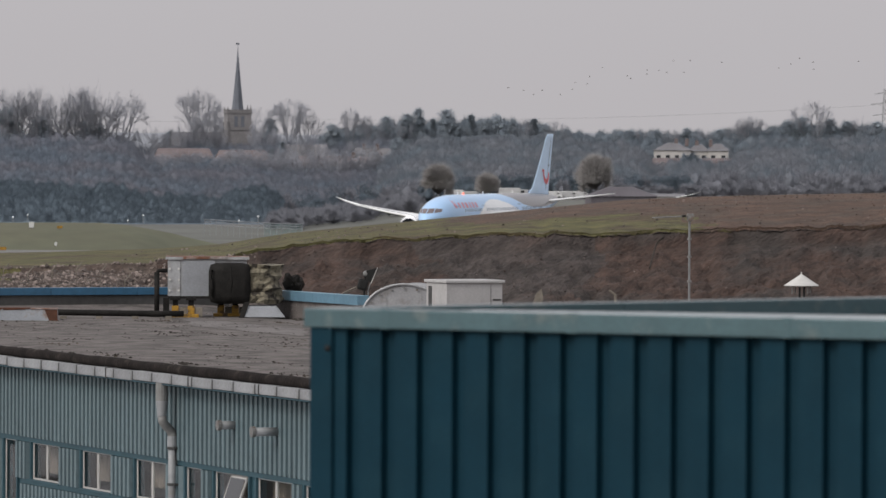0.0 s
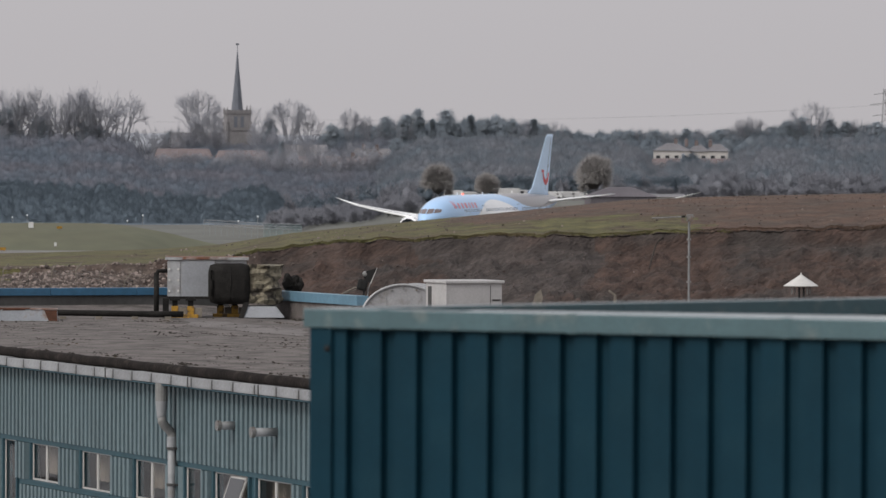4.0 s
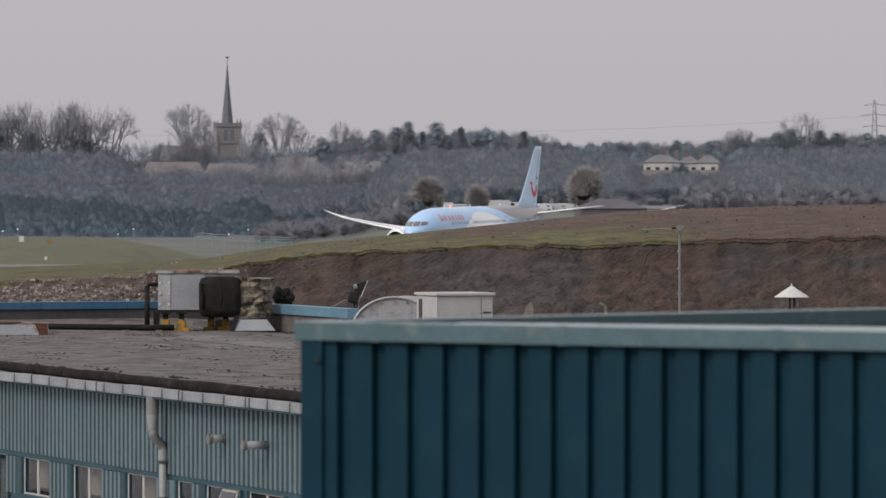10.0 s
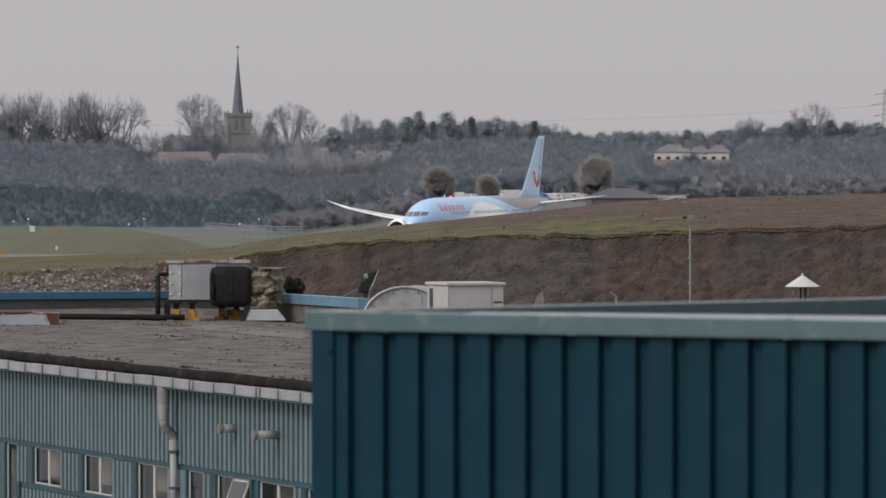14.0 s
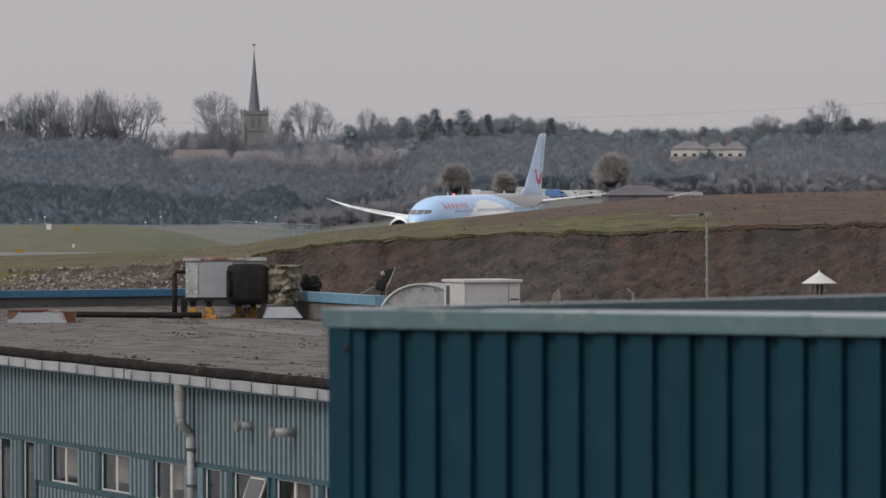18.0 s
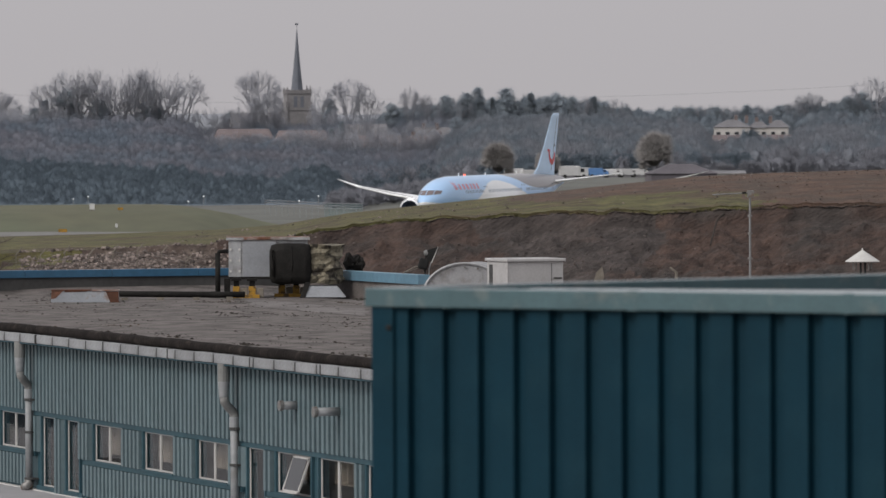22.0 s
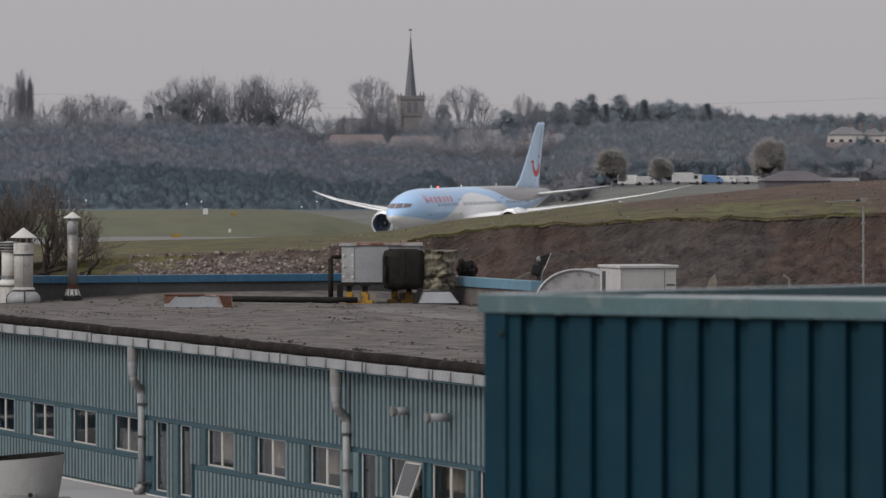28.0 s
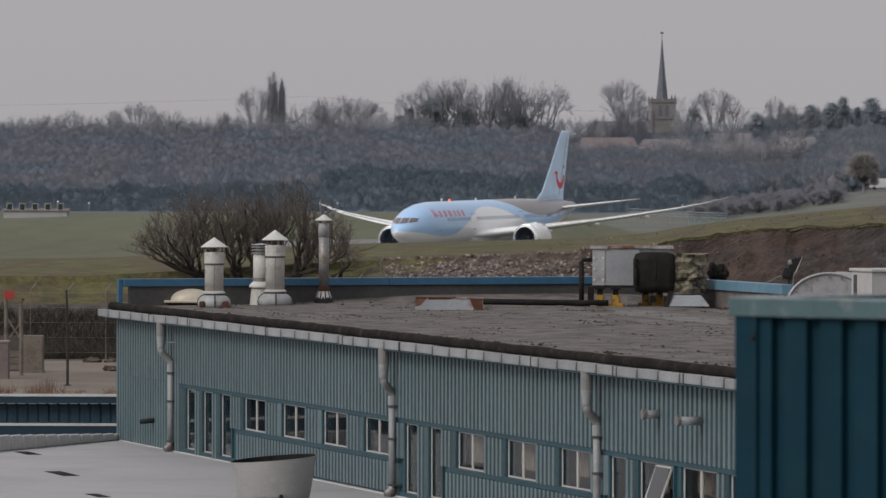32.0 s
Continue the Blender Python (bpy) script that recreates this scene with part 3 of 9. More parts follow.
def build_hall():
    hall = empty("front_wall", HALL, "pale teal profiled sheet wall with white windows", "wall", kind="structure")
    openings = sorted([(a, b, Z_SILL) for a, b in WINDOWS] + [(a, b, Z_BASE + 0.16) for a, b in TALL])
    # core wall round the openings
    bm = bmesh.new()
    y0, y1 = 0.04, 0.26
    box(bm, 0.75, LEN, y0, y1, Z_HEAD, Z_EAVE + 0.2)
    x = 0.75
    for a, b, z in openings:
        box(bm, x, a, y0, y1, Z_BASE - 3.0, Z_HEAD)
        box(bm, a, b, y0, y1, Z_BASE - 3.0, z)
        x = b
    box(bm, x, LEN, y0, y1, Z_BASE - 3.0, Z_HEAD)
    part("wall_core", bm, TEAL_TRIM, hall)
    # profiled sheets: a full band above the windows, short ones between and below
    pitch = 0.375
    sheet_w = pitch * 8

    def sheet_mesh(w, h):
        me = bpy.data.meshes.new("sheet")
        bm = ribbed(bmesh.new(), w, 0, h, pitch, 0.17, 0.50, 0.05)
        bm.normal_update()
        bm.to_mesh(me)
        bm.free()
        me.materials.append(TEAL)
        return me

    upper = sheet_mesh(sheet_w - 0.012, Z_EAVE - Z_HEAD - 0.2)
    s = 0.06 + 2 * pitch
    while s + sheet_w < LEN:
        shared("wall_sheet", upper, hall, pose(s, 0.036, Z_HEAD + 0.15))
        s += sheet_w
    spans = [(0.06 + 2 * pitch, 10.3, Z_BASE, Z_HEAD + 0.15)]
    order = sorted([(a, b, "w") for a, b in WINDOWS] + [(a, b, "t") for a, b in TALL])
    for (a, b, k), (a2, b2, k2) in zip(order, order[1:]):
        gap = a2 - b
        if gap > 0.9:
            spans.append((b + 0.12, a2 - 0.12, Z_SILL if "w" in (k, k2) else Z_BASE, Z_HEAD))
    for a, b, z0, z1 in spans:
        if b - a > 0.3:
            shared("wall_sheet", sheet_mesh(b - a, z1 - z0 - 0.01), hall, pose(a, 0.036, z0))
    runs = [(17.9, 37.0), (42.1, 56.8), (58.9, 66.4), (68.4, LEN - 0.2)]
    for a, b in runs:
        s = a
        while s < b - 0.2:
            w = min(sheet_w, b - s)
            shared("wall_sheet", sheet_mesh(w - 0.012, Z_SILL - 0.16 - Z_BASE - 0.12), hall, pose(s, 0.036, Z_BASE + 0.12))
            s += sheet_w
    # trims
    part("head_trim", boxes((10.3, LEN, -0.05, 0.04, Z_HEAD, Z_HEAD + 0.14, )), TEAL_TRIM, hall)
    for a, b in runs:
        part("sill_trim", boxes((a, b, -0.07, 0.04, Z_SILL - 0.15, Z_SILL - 0.002)), TEAL_TRIM, hall)
    for a, b in ((10.3, 17.6), (37.2, 41.9), (56.9, 58.8), (66.5, 68.3)):
        part("threshold_trim", boxes((a, b, -0.07, 0.04, Z_BASE + 0.03, Z_BASE + 0.16)), TEAL_TRIM, hall)
    part("corner_trim", boxes((0.65, 0.81, -0.06, 0.26, Z_BASE - 3, Z_EAVE + 0.02)), BLUE_TRIM, hall)
    for a, b, k in order:
        z0 = Z_SILL if k == "w" else Z_BASE + 0.16
        for x in (a - 0.11, b + 0.01):
            part("jamb_trim", boxes((x, x + 0.10, -0.045, 0.04, z0, Z_HEAD)), TEAL_TRIM, hall)
    part("base_flashing", boxes((0.75, LEN, -0.14, 0.04, Z_BASE, Z_BASE + 0.03)), WHITE_BLOCK, hall)
    # windows
    for i, (a, b, k) in enumerate(order):
        z0 = Z_SILL if k == "w" else Z_BASE + 0.16
        w = empty("window_%d" % (i + 1), HALL @ pose(a, 0, 0), "white framed sliding window in teal wall" if k == "w" else "tall narrow white framed window in teal wall", "window", kind="structure")
        W = b - a
        f = 0.07 if k == "w" else 0.065
        bm = bmesh.new()
        box(bm, 0, W, 0.03, 0.065, z0, z0 + f * 0.75)
        box(bm, 0, W, 0.03, 0.065, Z_HEAD - f * 0.6, Z_HEAD)
        box(bm, 0, f * 1.2, 0.032, 0.063, z0 + f * 0.75, Z_HEAD - f * 0.6)
        box(bm, W - f * 1.2, W, 0.032, 0.063, z0 + f * 0.75, Z_HEAD - f * 0.6)
        part("window_frame", bm, WHITE_FRAME, w)
        part("window_sill", boxes((-0.05, W + 0.05, -0.10, 0.02, z0 - 0.045, z0 - 0.004)), TEAL_TRIM, w)
        panes = [(f, W / 2 - 0.06), (W / 2 + 0.06, W - f)] if k == "w" else [(f, W - f)]
        if k == "w":
            part("mullion", boxes((W / 2 - 0.075, W / 2 + 0.075, 0.026, 0.07, z0 + f * 0.5, Z_HEAD - f * 0.5)), WHITE_FRAME, w)
        for pa, pb in panes:
            pane = part("pane", boxes((pa, pb, 0.045, 0.055, z0 + f * 0.7, Z_HEAD - f * 0.55)), GLASS, w)
            pane.visible_shadow = False
        rnd = random.Random(i)
        if a > 36 and (k == "t" or rnd.random() < 0.85):
            h0 = z0 + rnd.uniform(0.0, 0.5) * (Z_HEAD - z0)
            bm = bmesh.new()
            ww = W * rnd.uniform(0.5, 0.98)
            o = rnd.choice((0.02, W - ww - 0.02))
            n = 16
            lo = [bm.verts.new((o + ww * q / n, 0.42 + 0.05 * math.sin(q * 2.2), h0)) for q in range(n + 1)]
            hi = [bm.verts.new((o + ww * q / n, 0.42 + 0.05 * math.sin(q * 2.2), Z_HEAD + 0.05)) for q in range(n + 1)]
            for q in range(n):
                bm.faces.new((lo[q], lo[q + 1], hi[q + 1], hi[q]))
            part("blind", bm, CURTAIN, w, "brown hanging blind")
        if (a, b) == OPEN_WINDOW:
            # a top-hung sash stands open
            sash = empty("open_sash", pose(W * 0.50, -0.03, Z_HEAD - 0.06, 0, 0, 0))
            sash.parent = w
            bm = bmesh.new()
            out, h = 0.34, Z_HEAD - z0 - 0.16
            for x0, x1, t0, t1 in ((0, W * 0.47, 0, 0.07), (0, W * 0.47, 0.93, 1.0), (0, 0.10, 0, 1), (W * 0.47 - 0.10, W * 0.47, 0, 1)):
                vs = [(x0, -out * t0, -h * t0), (x1, -out * t0, -h * t0), (x1, -out * t1, -h * t1), (x0, -out * t1, -h * t1)]
                q = [bm.verts.new(v) for v in vs] + [bm.verts.new((v[0], v[1] + 0.05, v[2] + 0.03)) for v in vs]
                for fc in ((0, 3, 2, 1), (4, 5, 6, 7), (0, 1, 5, 4), (2, 3, 7, 6), (1, 2, 6, 5), (0, 4, 7, 3)):
                    bm.faces.new([q[t] for t in fc])
            part("sash_frame", bm, WHITE_FRAME, sash)
            bm = bmesh.new()
            q = [bm.verts.new(v) for v in ((0.1, -0.04, -0.03), (W * 0.44, -0.04, -0.03), (W * 0.44, -out + 0.02, -h + 0.03), (0.1, -out + 0.02, -h + 0.03))]
            bm.faces.new(q)
            part("sash_pane", bm, DARK_GLASS, sash)
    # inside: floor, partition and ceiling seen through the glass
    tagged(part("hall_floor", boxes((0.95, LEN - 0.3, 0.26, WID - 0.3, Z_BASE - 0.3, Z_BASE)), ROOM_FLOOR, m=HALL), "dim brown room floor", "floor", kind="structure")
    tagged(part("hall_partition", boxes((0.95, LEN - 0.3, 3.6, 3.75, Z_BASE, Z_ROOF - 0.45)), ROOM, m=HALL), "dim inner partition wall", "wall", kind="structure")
    # other walls
    tagged(part("wall_east", boxes((0.65, LEN, WID, WID + 0.25, 0, Z_ROOF - 0.4)), TEAL_TRIM, m=HALL), "teal clad rear wall", "wall", kind="structure")
    tagged(part("wall_north", boxes((0.65, 0.91, 0.3, WID, 0, Z_ROOF - 0.4)), TEAL_TRIM, m=HALL), "teal clad end wall", "wall", kind="structure")
    tagged(part("wall_south", boxes((LEN - 0.2, LEN, 0.3, WID, 0, Z_ROOF - 0.4)), TEAL_TRIM, m=HALL), "teal clad end wall", "wall", kind="structure")
    # roof deck: a little uneven, with ponding dips
    nx, ny = 170, 44
    vs, fs = [], []
    for i in range(nx + 1):
        for j in range(ny + 1):
            x = 0.65 + (LEN - 0.65) * i / nx
            y0 = 0.05 - 0.34 * smooth01((x - 0.65) / 0.5)
            y = y0 + (WID - y0) * j / ny
            e = smooth01(min(y, WID - y) / 2.0)
            vs.append((x, y, Z_ROOF - 0.10 + 0.08 * e + 0.02 * e * fbm(x * 0.25, y * 0.25, 8) + cant(x, y)))
    for i in range(nx):
        for j in range(ny):
            k = i * (ny + 1) + j
            fs.append((k, k + ny + 1, k + ny + 2, k + 1))
    n = len(vs)
    vs += [(0.65, 0.05, Z_ROOF - 0.42), (LEN, 0.05, Z_ROOF - 0.42), (LEN, WID, Z_ROOF - 0.42), (0.65, WID, Z_ROOF - 0.42)]
    fs.append((n, n + 3, n + 2, n + 1))
    tagged(mesh_ob("flat_roof", vs, fs, ROOF, m=HALL, smooth=True), "stained grey felt flat roof with dark debris patches", "roof", kind="structure")
    # a paler strip across the felt
    vs, fs, m = [], [], 60
    for i in range(m + 1):
        for j in range(9):
            t, w = i / m, j / 8
            x = 8.0 + 15.0 * t + (10.6 - 2.6 * t) * w + 0.8 * fbm(t * 9, w * 3, 2.0)
            y = 16.5 - 0.7 * t - (3.2 - 0.4 * t) * w + 0.15 * fbm(x * 0.6, w * 4, 6.0)
            y = min(y, WID - 0.6)
            e = smooth01(min(y, WID - y) / 2.0)
            vs.append((x, y, Z_ROOF - 0.088 + 0.08 * e + 0.02 * e * fbm(x * 0.25, y * 0.25, 8) + cant(x, y)))
    for i in range(m):
        for j in range(8):
            k = i * 9 + j
            fs.append((k, k + 1, k + 10, k + 9))
    tagged(mesh_ob("felt_strip", vs, fs, PALE_FELT, m=HALL, smooth=True), "paler strip across the felt of the flat roof", "roof patch", kind="structure")
    # rolled black felt edge
    pts = [(x, -0.32 + 0.03 * fbm(x * 0.4, 1), Z_EAVE + 0.455 + 0.025 * fbm(x * 0.3, 4)) for x in np.arange(0.9, LEN, 0.35)]
    tagged(part("roof_edge_roll", tube(bmesh.new(), pts, [0.15 + 0.018 * fbm(p[0] * 0.7, 7.7) for p in pts], 10), ROLL, m=HALL, smooth=True), "black felt roll along the roof edge", "trim", kind="structure")
    # gutter sections with dark joints
    gut = empty("gutter", HALL, "pale weathered sectional gutter with dark joints", "gutter", kind="structure")
    me = bpy.data.meshes.new("gutter_section")
    bm = boxes((0.05, 1.625, -0.64, -0.36, Z_EAVE + 0.065, Z_EAVE + 0.325), bevel=0.02)
    bm.to_mesh(me)
    bm.free()
    me.materials.append(GUTTER)
    x = 0.0
    rnd = random.Random(4)
    while x < LEN - 1.7:
        shared("gutter_section", me, gut, pose(x, 0, rnd.uniform(-0.012, 0.012), 0, 0, 0))
        x += 1.70
    part("gutter_joint", boxes((0.06, LEN, -0.625, -0.37, Z_EAVE + 0.085, Z_EAVE + 0.31)), DARKJOINT, gut)
    for x in (6.8, 12.3, 22.6, 31.8, 38.0, 44.9, 51.0, 58.2, 63.9):
        part("gutter_strap", boxes((x + 0.98, x + 1.05, -0.655, -0.35, Z_EAVE + 0.05, Z_EAVE + 0.335)), DARKJOINT, gut)
    part("soffit", boxes((0.75, LEN, -0.60, 0.036, Z_EAVE + 0.02, Z_EAVE + 0.06)), TEAL_TRIM, gut, "teal boarded soffit")
    part("eaves_board", boxes((0.75, LEN, -0.355, -0.32, Z_EAVE + 0.06, Z_EAVE + 0.40)), DARKJOINT, gut, "dark eaves board")
    # north and east parapets with blue coping
    par = empty("north_parapet", HALL, "blue coping over a grey felt parapet", "parapet", kind="structure")
    part("upstand", boxes((0.73, 1.03, 0.35, WID - 0.1, Z_ROOF - 0.3, Z_ROOF + 0.66)), UPSTAND, par)
    s = 0.1
    while s < WID + 0.2:
        e = min(s + 3.4, WID + 0.2)
        part("coping", boxes((0.63, 1.11, s + 0.006, e - 0.006, Z_ROOF + 0.66, Z_ROOF + 0.94), bevel=0.015), BLUE_TRIM, par)
        s = e
    part("parapet_end", boxes((0.63, 0.95, -0.06, 0.094, Z_ROOF - 0.3, Z_ROOF + 0.93)), BLUE_TRIM, par)
    par = empty("east_parapet", HALL, "light blue coping on the far roof edge", "parapet", kind="structure")
    part("upstand", boxes((1.05, 14.2, WID - 0.06, WID + 0.2, Z_ROOF - 0.4, Z_ROOF + 0.58)), ROOF, par)
    s = 1.12
    while s < 14.3:
        part("coping", boxes((s + 0.006, s + 2.31, WID - 0.16, WID + 0.30, Z_ROOF + 0.58, Z_ROOF + 0.93), bevel=0.015), mat("faded_blue_coping", (0.115, 0.215, 0.290), 0.45, 0, 0.15, 0.6, 5) if s < 1.2 else bpy.data.materials["faded_blue_coping"], par)
        s += 2.32


build_hall()


def downpipe(u_top, u_low, z_bot):
    ob = empty("downpipe", HALL @ pose(0, 0, 0), "pale grey plastic downpipe with swan-neck bend", "downpipe", "downpipes on the hall")
    u, v = u_top + 0.98, -0.55
    part("outlet", lathe(bmesh.new(), [(0.165, 7.06), (0.172, 7.12), (0.172, Z_EAVE + 0.08)], 14, (u, v, 0)), GREY_ENAMEL, ob, "grey gutter outlet")
    part("hopper", lathe(bmesh.new(), [(0.118, 6.62), (0.13, 6.70), (0.168, 7.06), (0.168, 7.12)], 14, (u, v, 0)), PIPE, ob, smooth=True)
    part("bend", tube(bmesh.new(), [(u, v, 6.68), (u, v + 0.02, 6.52), (u * 0.7 + u_low * 0.3, v + 0.12, 6.40), (u_low, -0.26, 6.26), (u_low, -0.2, 6.12), (u_low, -0.2, 5.95)], 0.125, 12), GREY_ENAMEL, ob, smooth=True)
    part("pipe", tube(bmesh.new(), [(u_low, -0.2, 6.06), (u_low, -0.2, z_bot + 0.12)], 0.118, 14), PIPE, ob, smooth=True)
    part("socket", lathe(bmesh.new(), [(0.12, 5.80), (0.145, 5.80), (0.145, 6.10), (0.12, 6.10)], 14, (u_low, -0.2, 0)), PIPE, ob)
    for z in (5.78, 4.78, z_bot + 0.35):
        part("collar", lathe(bmesh.new(), [(0.12, z - 0.035), (0.15, z - 0.035), (0.15, z + 0.035), (0.12, z + 0.035)], 14, (u_low, -0.2, 0)), DARKJOINT, ob)
        part("bracket", boxes((u_low + 0.1, u_low + 0.26, -0.24, 0.02, z - 0.03, z + 0.03)), DARKJOINT, ob)
    part("shoe", tube(bmesh.new(), [(u_low, -0.2, z_bot + 0.3), (u_low, -0.22, z_bot + 0.16), (u_low + 0.1, -0.42, z_bot + 0.07)], [0.16, 0.16, 0.13], 10), STEEL, ob, "rusty outlet shoe", smooth=True)
    return ob


downpipe(8.25, 9.25, Z_BASE)
downpipe(36.1, 36.85, Z_BASE)
downpipe(55.75, 56.6, Z_BASE)
downpipe(74.8, 75.7, Z_BASE)


def wall_vent(u, z, length):
    ob = empty("wall_vent_pipe", HALL @ pose(u, 0, z), "short grey stub pipe through the teal wall", "vent pipe", "stub pipes on the hall")
    part("stub", lathe(bmesh.new(), [(0.10, 0.02), (0.115, 0.03), (0.115, -length), (0.09, -length), (0.09, -length + 0.12)], 14, axis="Y"), PIPE, ob, smooth=True)
    part("rim", lathe(bmesh.new(), [(0.118, -length), (0.145, -length), (0.145, -length + 0.10), (0.118, -length + 0.10)], 14, axis="Y"), STEEL, ob)
    part("flange", lathe(bmesh.new(), [(0.118, -0.03), (0.18, -0.03), (0.18, 0.0), (0.118, 0.0)], 12, axis="Y"), STEEL, ob)


wall_vent(61.55, 6.62, 0.62)
wall_vent(64.95, 6.60, 0.86)
spout = empty("overflow_spout", HALL @ pose(6.6, 0, 3.98), "short black overflow spout on the teal wall", "spout")
part("spout_pipe", tube(bmesh.new(), [(0, 0.02, 0), (-0.1, -0.3, -0.02), (-0.2, -0.62, -0.06)], [0.10, 0.09, 0.08], 8), BLACK, spout, smooth=True)
part("spout_flange", boxes((-0.12, 0.14, -0.05, 0.0, -0.14, 0.14)), BLACK, spout)
bracket = empty("wire_bracket", HALL @ pose(9.6, 0, 6.88), "thin white wire bracket on the teal wall", "bracket")
part("bracket_rod", tube(bmesh.new(), [(0, 0, 0), (0, -0.42, 0.0)], 0.022, 6), WHITE_FRAME, bracket)
part("bracket_plate", boxes((-0.06, 0.06, -0.012, 0, -0.08, 0.08)), WHITE_FRAME, bracket)


# ---- low white roof before the hall, its white upstand and the dark blue shed beyond ----
tagged(part("low_roof", boxes((-0.6, 112.0, -62.0, -0.02, Z_BASE - 0.4, Z_BASE - 0.004)), WHITE_ROOF, m=HALL), "pale grey membrane low roof with dull stains", "roof", kind="structure")
low_wall = part("low_building_wall", boxes((-0.5, 111.9, -61.9, -0.1, 0, Z_BASE - 0.4)), TEAL_TRIM, m=HALL)
tagged(low_wall, "plain walls under the low roof", "wall", kind="structure")
for u, v, w, d in ((8.0, -5.6, 2.2, 0.5), (20.5, -7.4, 2.8, 0.55), (33.0, -9.0, 1.8, 0.4)):
    rough = bmesh.new()
    box(rough, u, u + w, v, v + d, Z_BASE - 0.004, Z_BASE + 0.004)
    tagged(part("roof_patch", rough, ROLL, m=HALL), "dark bitumen repair patch on the low roof", "roof patch", "roof patches", "")


def roof_debris():
    """Dead leaves, moss and chippings drifted in patches over the felt."""
    rng = random.Random(21)
    vs, fs = [], []
    for i in range(330):
        cx, cy = rng.uniform(0.5, LEN), rng.uniform(0.8, WID - 0.6)
        n = int(4 + 70 * rng.random() ** 3)
        sx, sy = rng.uniform(0.5, 2.8), rng.uniform(0.06, 0.40)
        for k in range(n):
            x, y = cx + rng.gauss(0, sx), cy + rng.gauss(0, sy)
            if not (0.4 < x < LEN - 0.3 and 0.5 < y < WID - 0.4):
                continue
            r = 0.018 + 0.085 * rng.random() ** 3
            q = len(vs)
            z = Z_ROOF - 0.025 + cant(x, y)
            ring = rng.choice((5, 6, 7))
            for j in range(ring):
                a = j * 6.283 / ring + rng.uniform(-0.4, 0.4)
                vs.append((x + r * 2.2 * math.cos(a), y + r * math.sin(a), z - 0.02))
            vs.append((x, y, z + 0.010 + r * rng.uniform(0.10, 0.35)))
            fs += [(q + j, q + (j + 1) % ring, q + ring) for j in range(ring)]
    tagged(mesh_ob("roof_debris", vs, fs, mat("dark_moss_and_leaves", (0.030, 0.026, 0.022), 0.95, 0, 0.4, 1.0, spec=0.1, second=((0.050, 0.036, 0.020), 0.3, 0.52, 0.62)), m=HALL), "dark moss, leaves and chippings on the felt roof", "debris", kind="stuff")


roof_debris()


def bm_from(vs, fs):
    bm = bmesh.new()
    q = [bm.verts.new(v) for v in vs]
    for f in fs:
        bm.faces.new([q[i] for i in f])
    return bm


def build_low_shed():
    up = empty("white_upstand", HALL, "white ribbed upstand along the low roof edge", "upstand", kind="structure")
    d = Vector((1.12, -1.0, 0)).normalized()
    ang = math.degrees(math.atan2(d.y, d.x))
    for i in range(13):
        p = Vector((0.62, 0.10, 0)) + d * (i * 0.87)
        h = 0.24 + 0.36 * i / 11
        part("rib_block", boxes((0.02, 0.84, 0, 0.22, 0, h), bevel=0.07), WHITE_BLOCK, up, smooth=False, m=pose(p.x, p.y, Z_BASE, 0, 0, ang))
    shed = empty("blue_shed", pose(-45, 216.2, 0), "low dark blue clad shed with white edge flashings", "shed")
    L = 26.0
    part("body", boxes((0, L, 0.3, 9.0, 0, 3.66)), NAVY, shed)
    part("roof_sheet", bm_from([(-0.1, 0.12, 4.22), (L, 0.12, 4.22), (L, 9.1, 3.60), (-0.1, 9.1, 3.60), (-0.1, 0.12, 4.30), (L, 0.12, 4.30), (L, 9.1, 3.68), (-0.1, 9.1, 3.68)], [(0, 3, 2, 1), (4, 5, 6, 7), (0, 1, 5, 4), (1, 2, 6, 5), (2, 3, 7, 6), (3, 0, 4, 7)]), UPSTAND, shed, "dull grey roof sheet")
    part("roof_flashing", boxes((-0.1, L, -0.15, 0.12, 4.24, 4.33)), WHITE_BLOCK, shed, "white roof edge flashing")
    part("fascia", boxes((0, L, -0.12, 0.3, 3.98, 4.24)), NAVY, shed)
    for i in range(24, 64):
        part("drip_tab", boxes((i * 0.4, i * 0.4 + 0.30, -0.15, -0.1, 3.955, 3.985)), GUTTER, shed)
    for i in range(13):
        part("cladding_sheet", ribbed(bmesh.new(), 1.98, 3.2, 3.96, 0.4, 0.035, 0.6, 0.12, y=0.27, start=i * 2.0), NAVY, shed)
    part("lower_flashing", boxes((0, L, -0.3, 0.3, 3.12, 3.2)), WHITE_BLOCK, shed, "pale lower flashing strip")
    part("lower_fascia", boxes((0, L, -0.26, 0.3, 0.0, 3.12)), NAVY, shed)


build_low_shed()


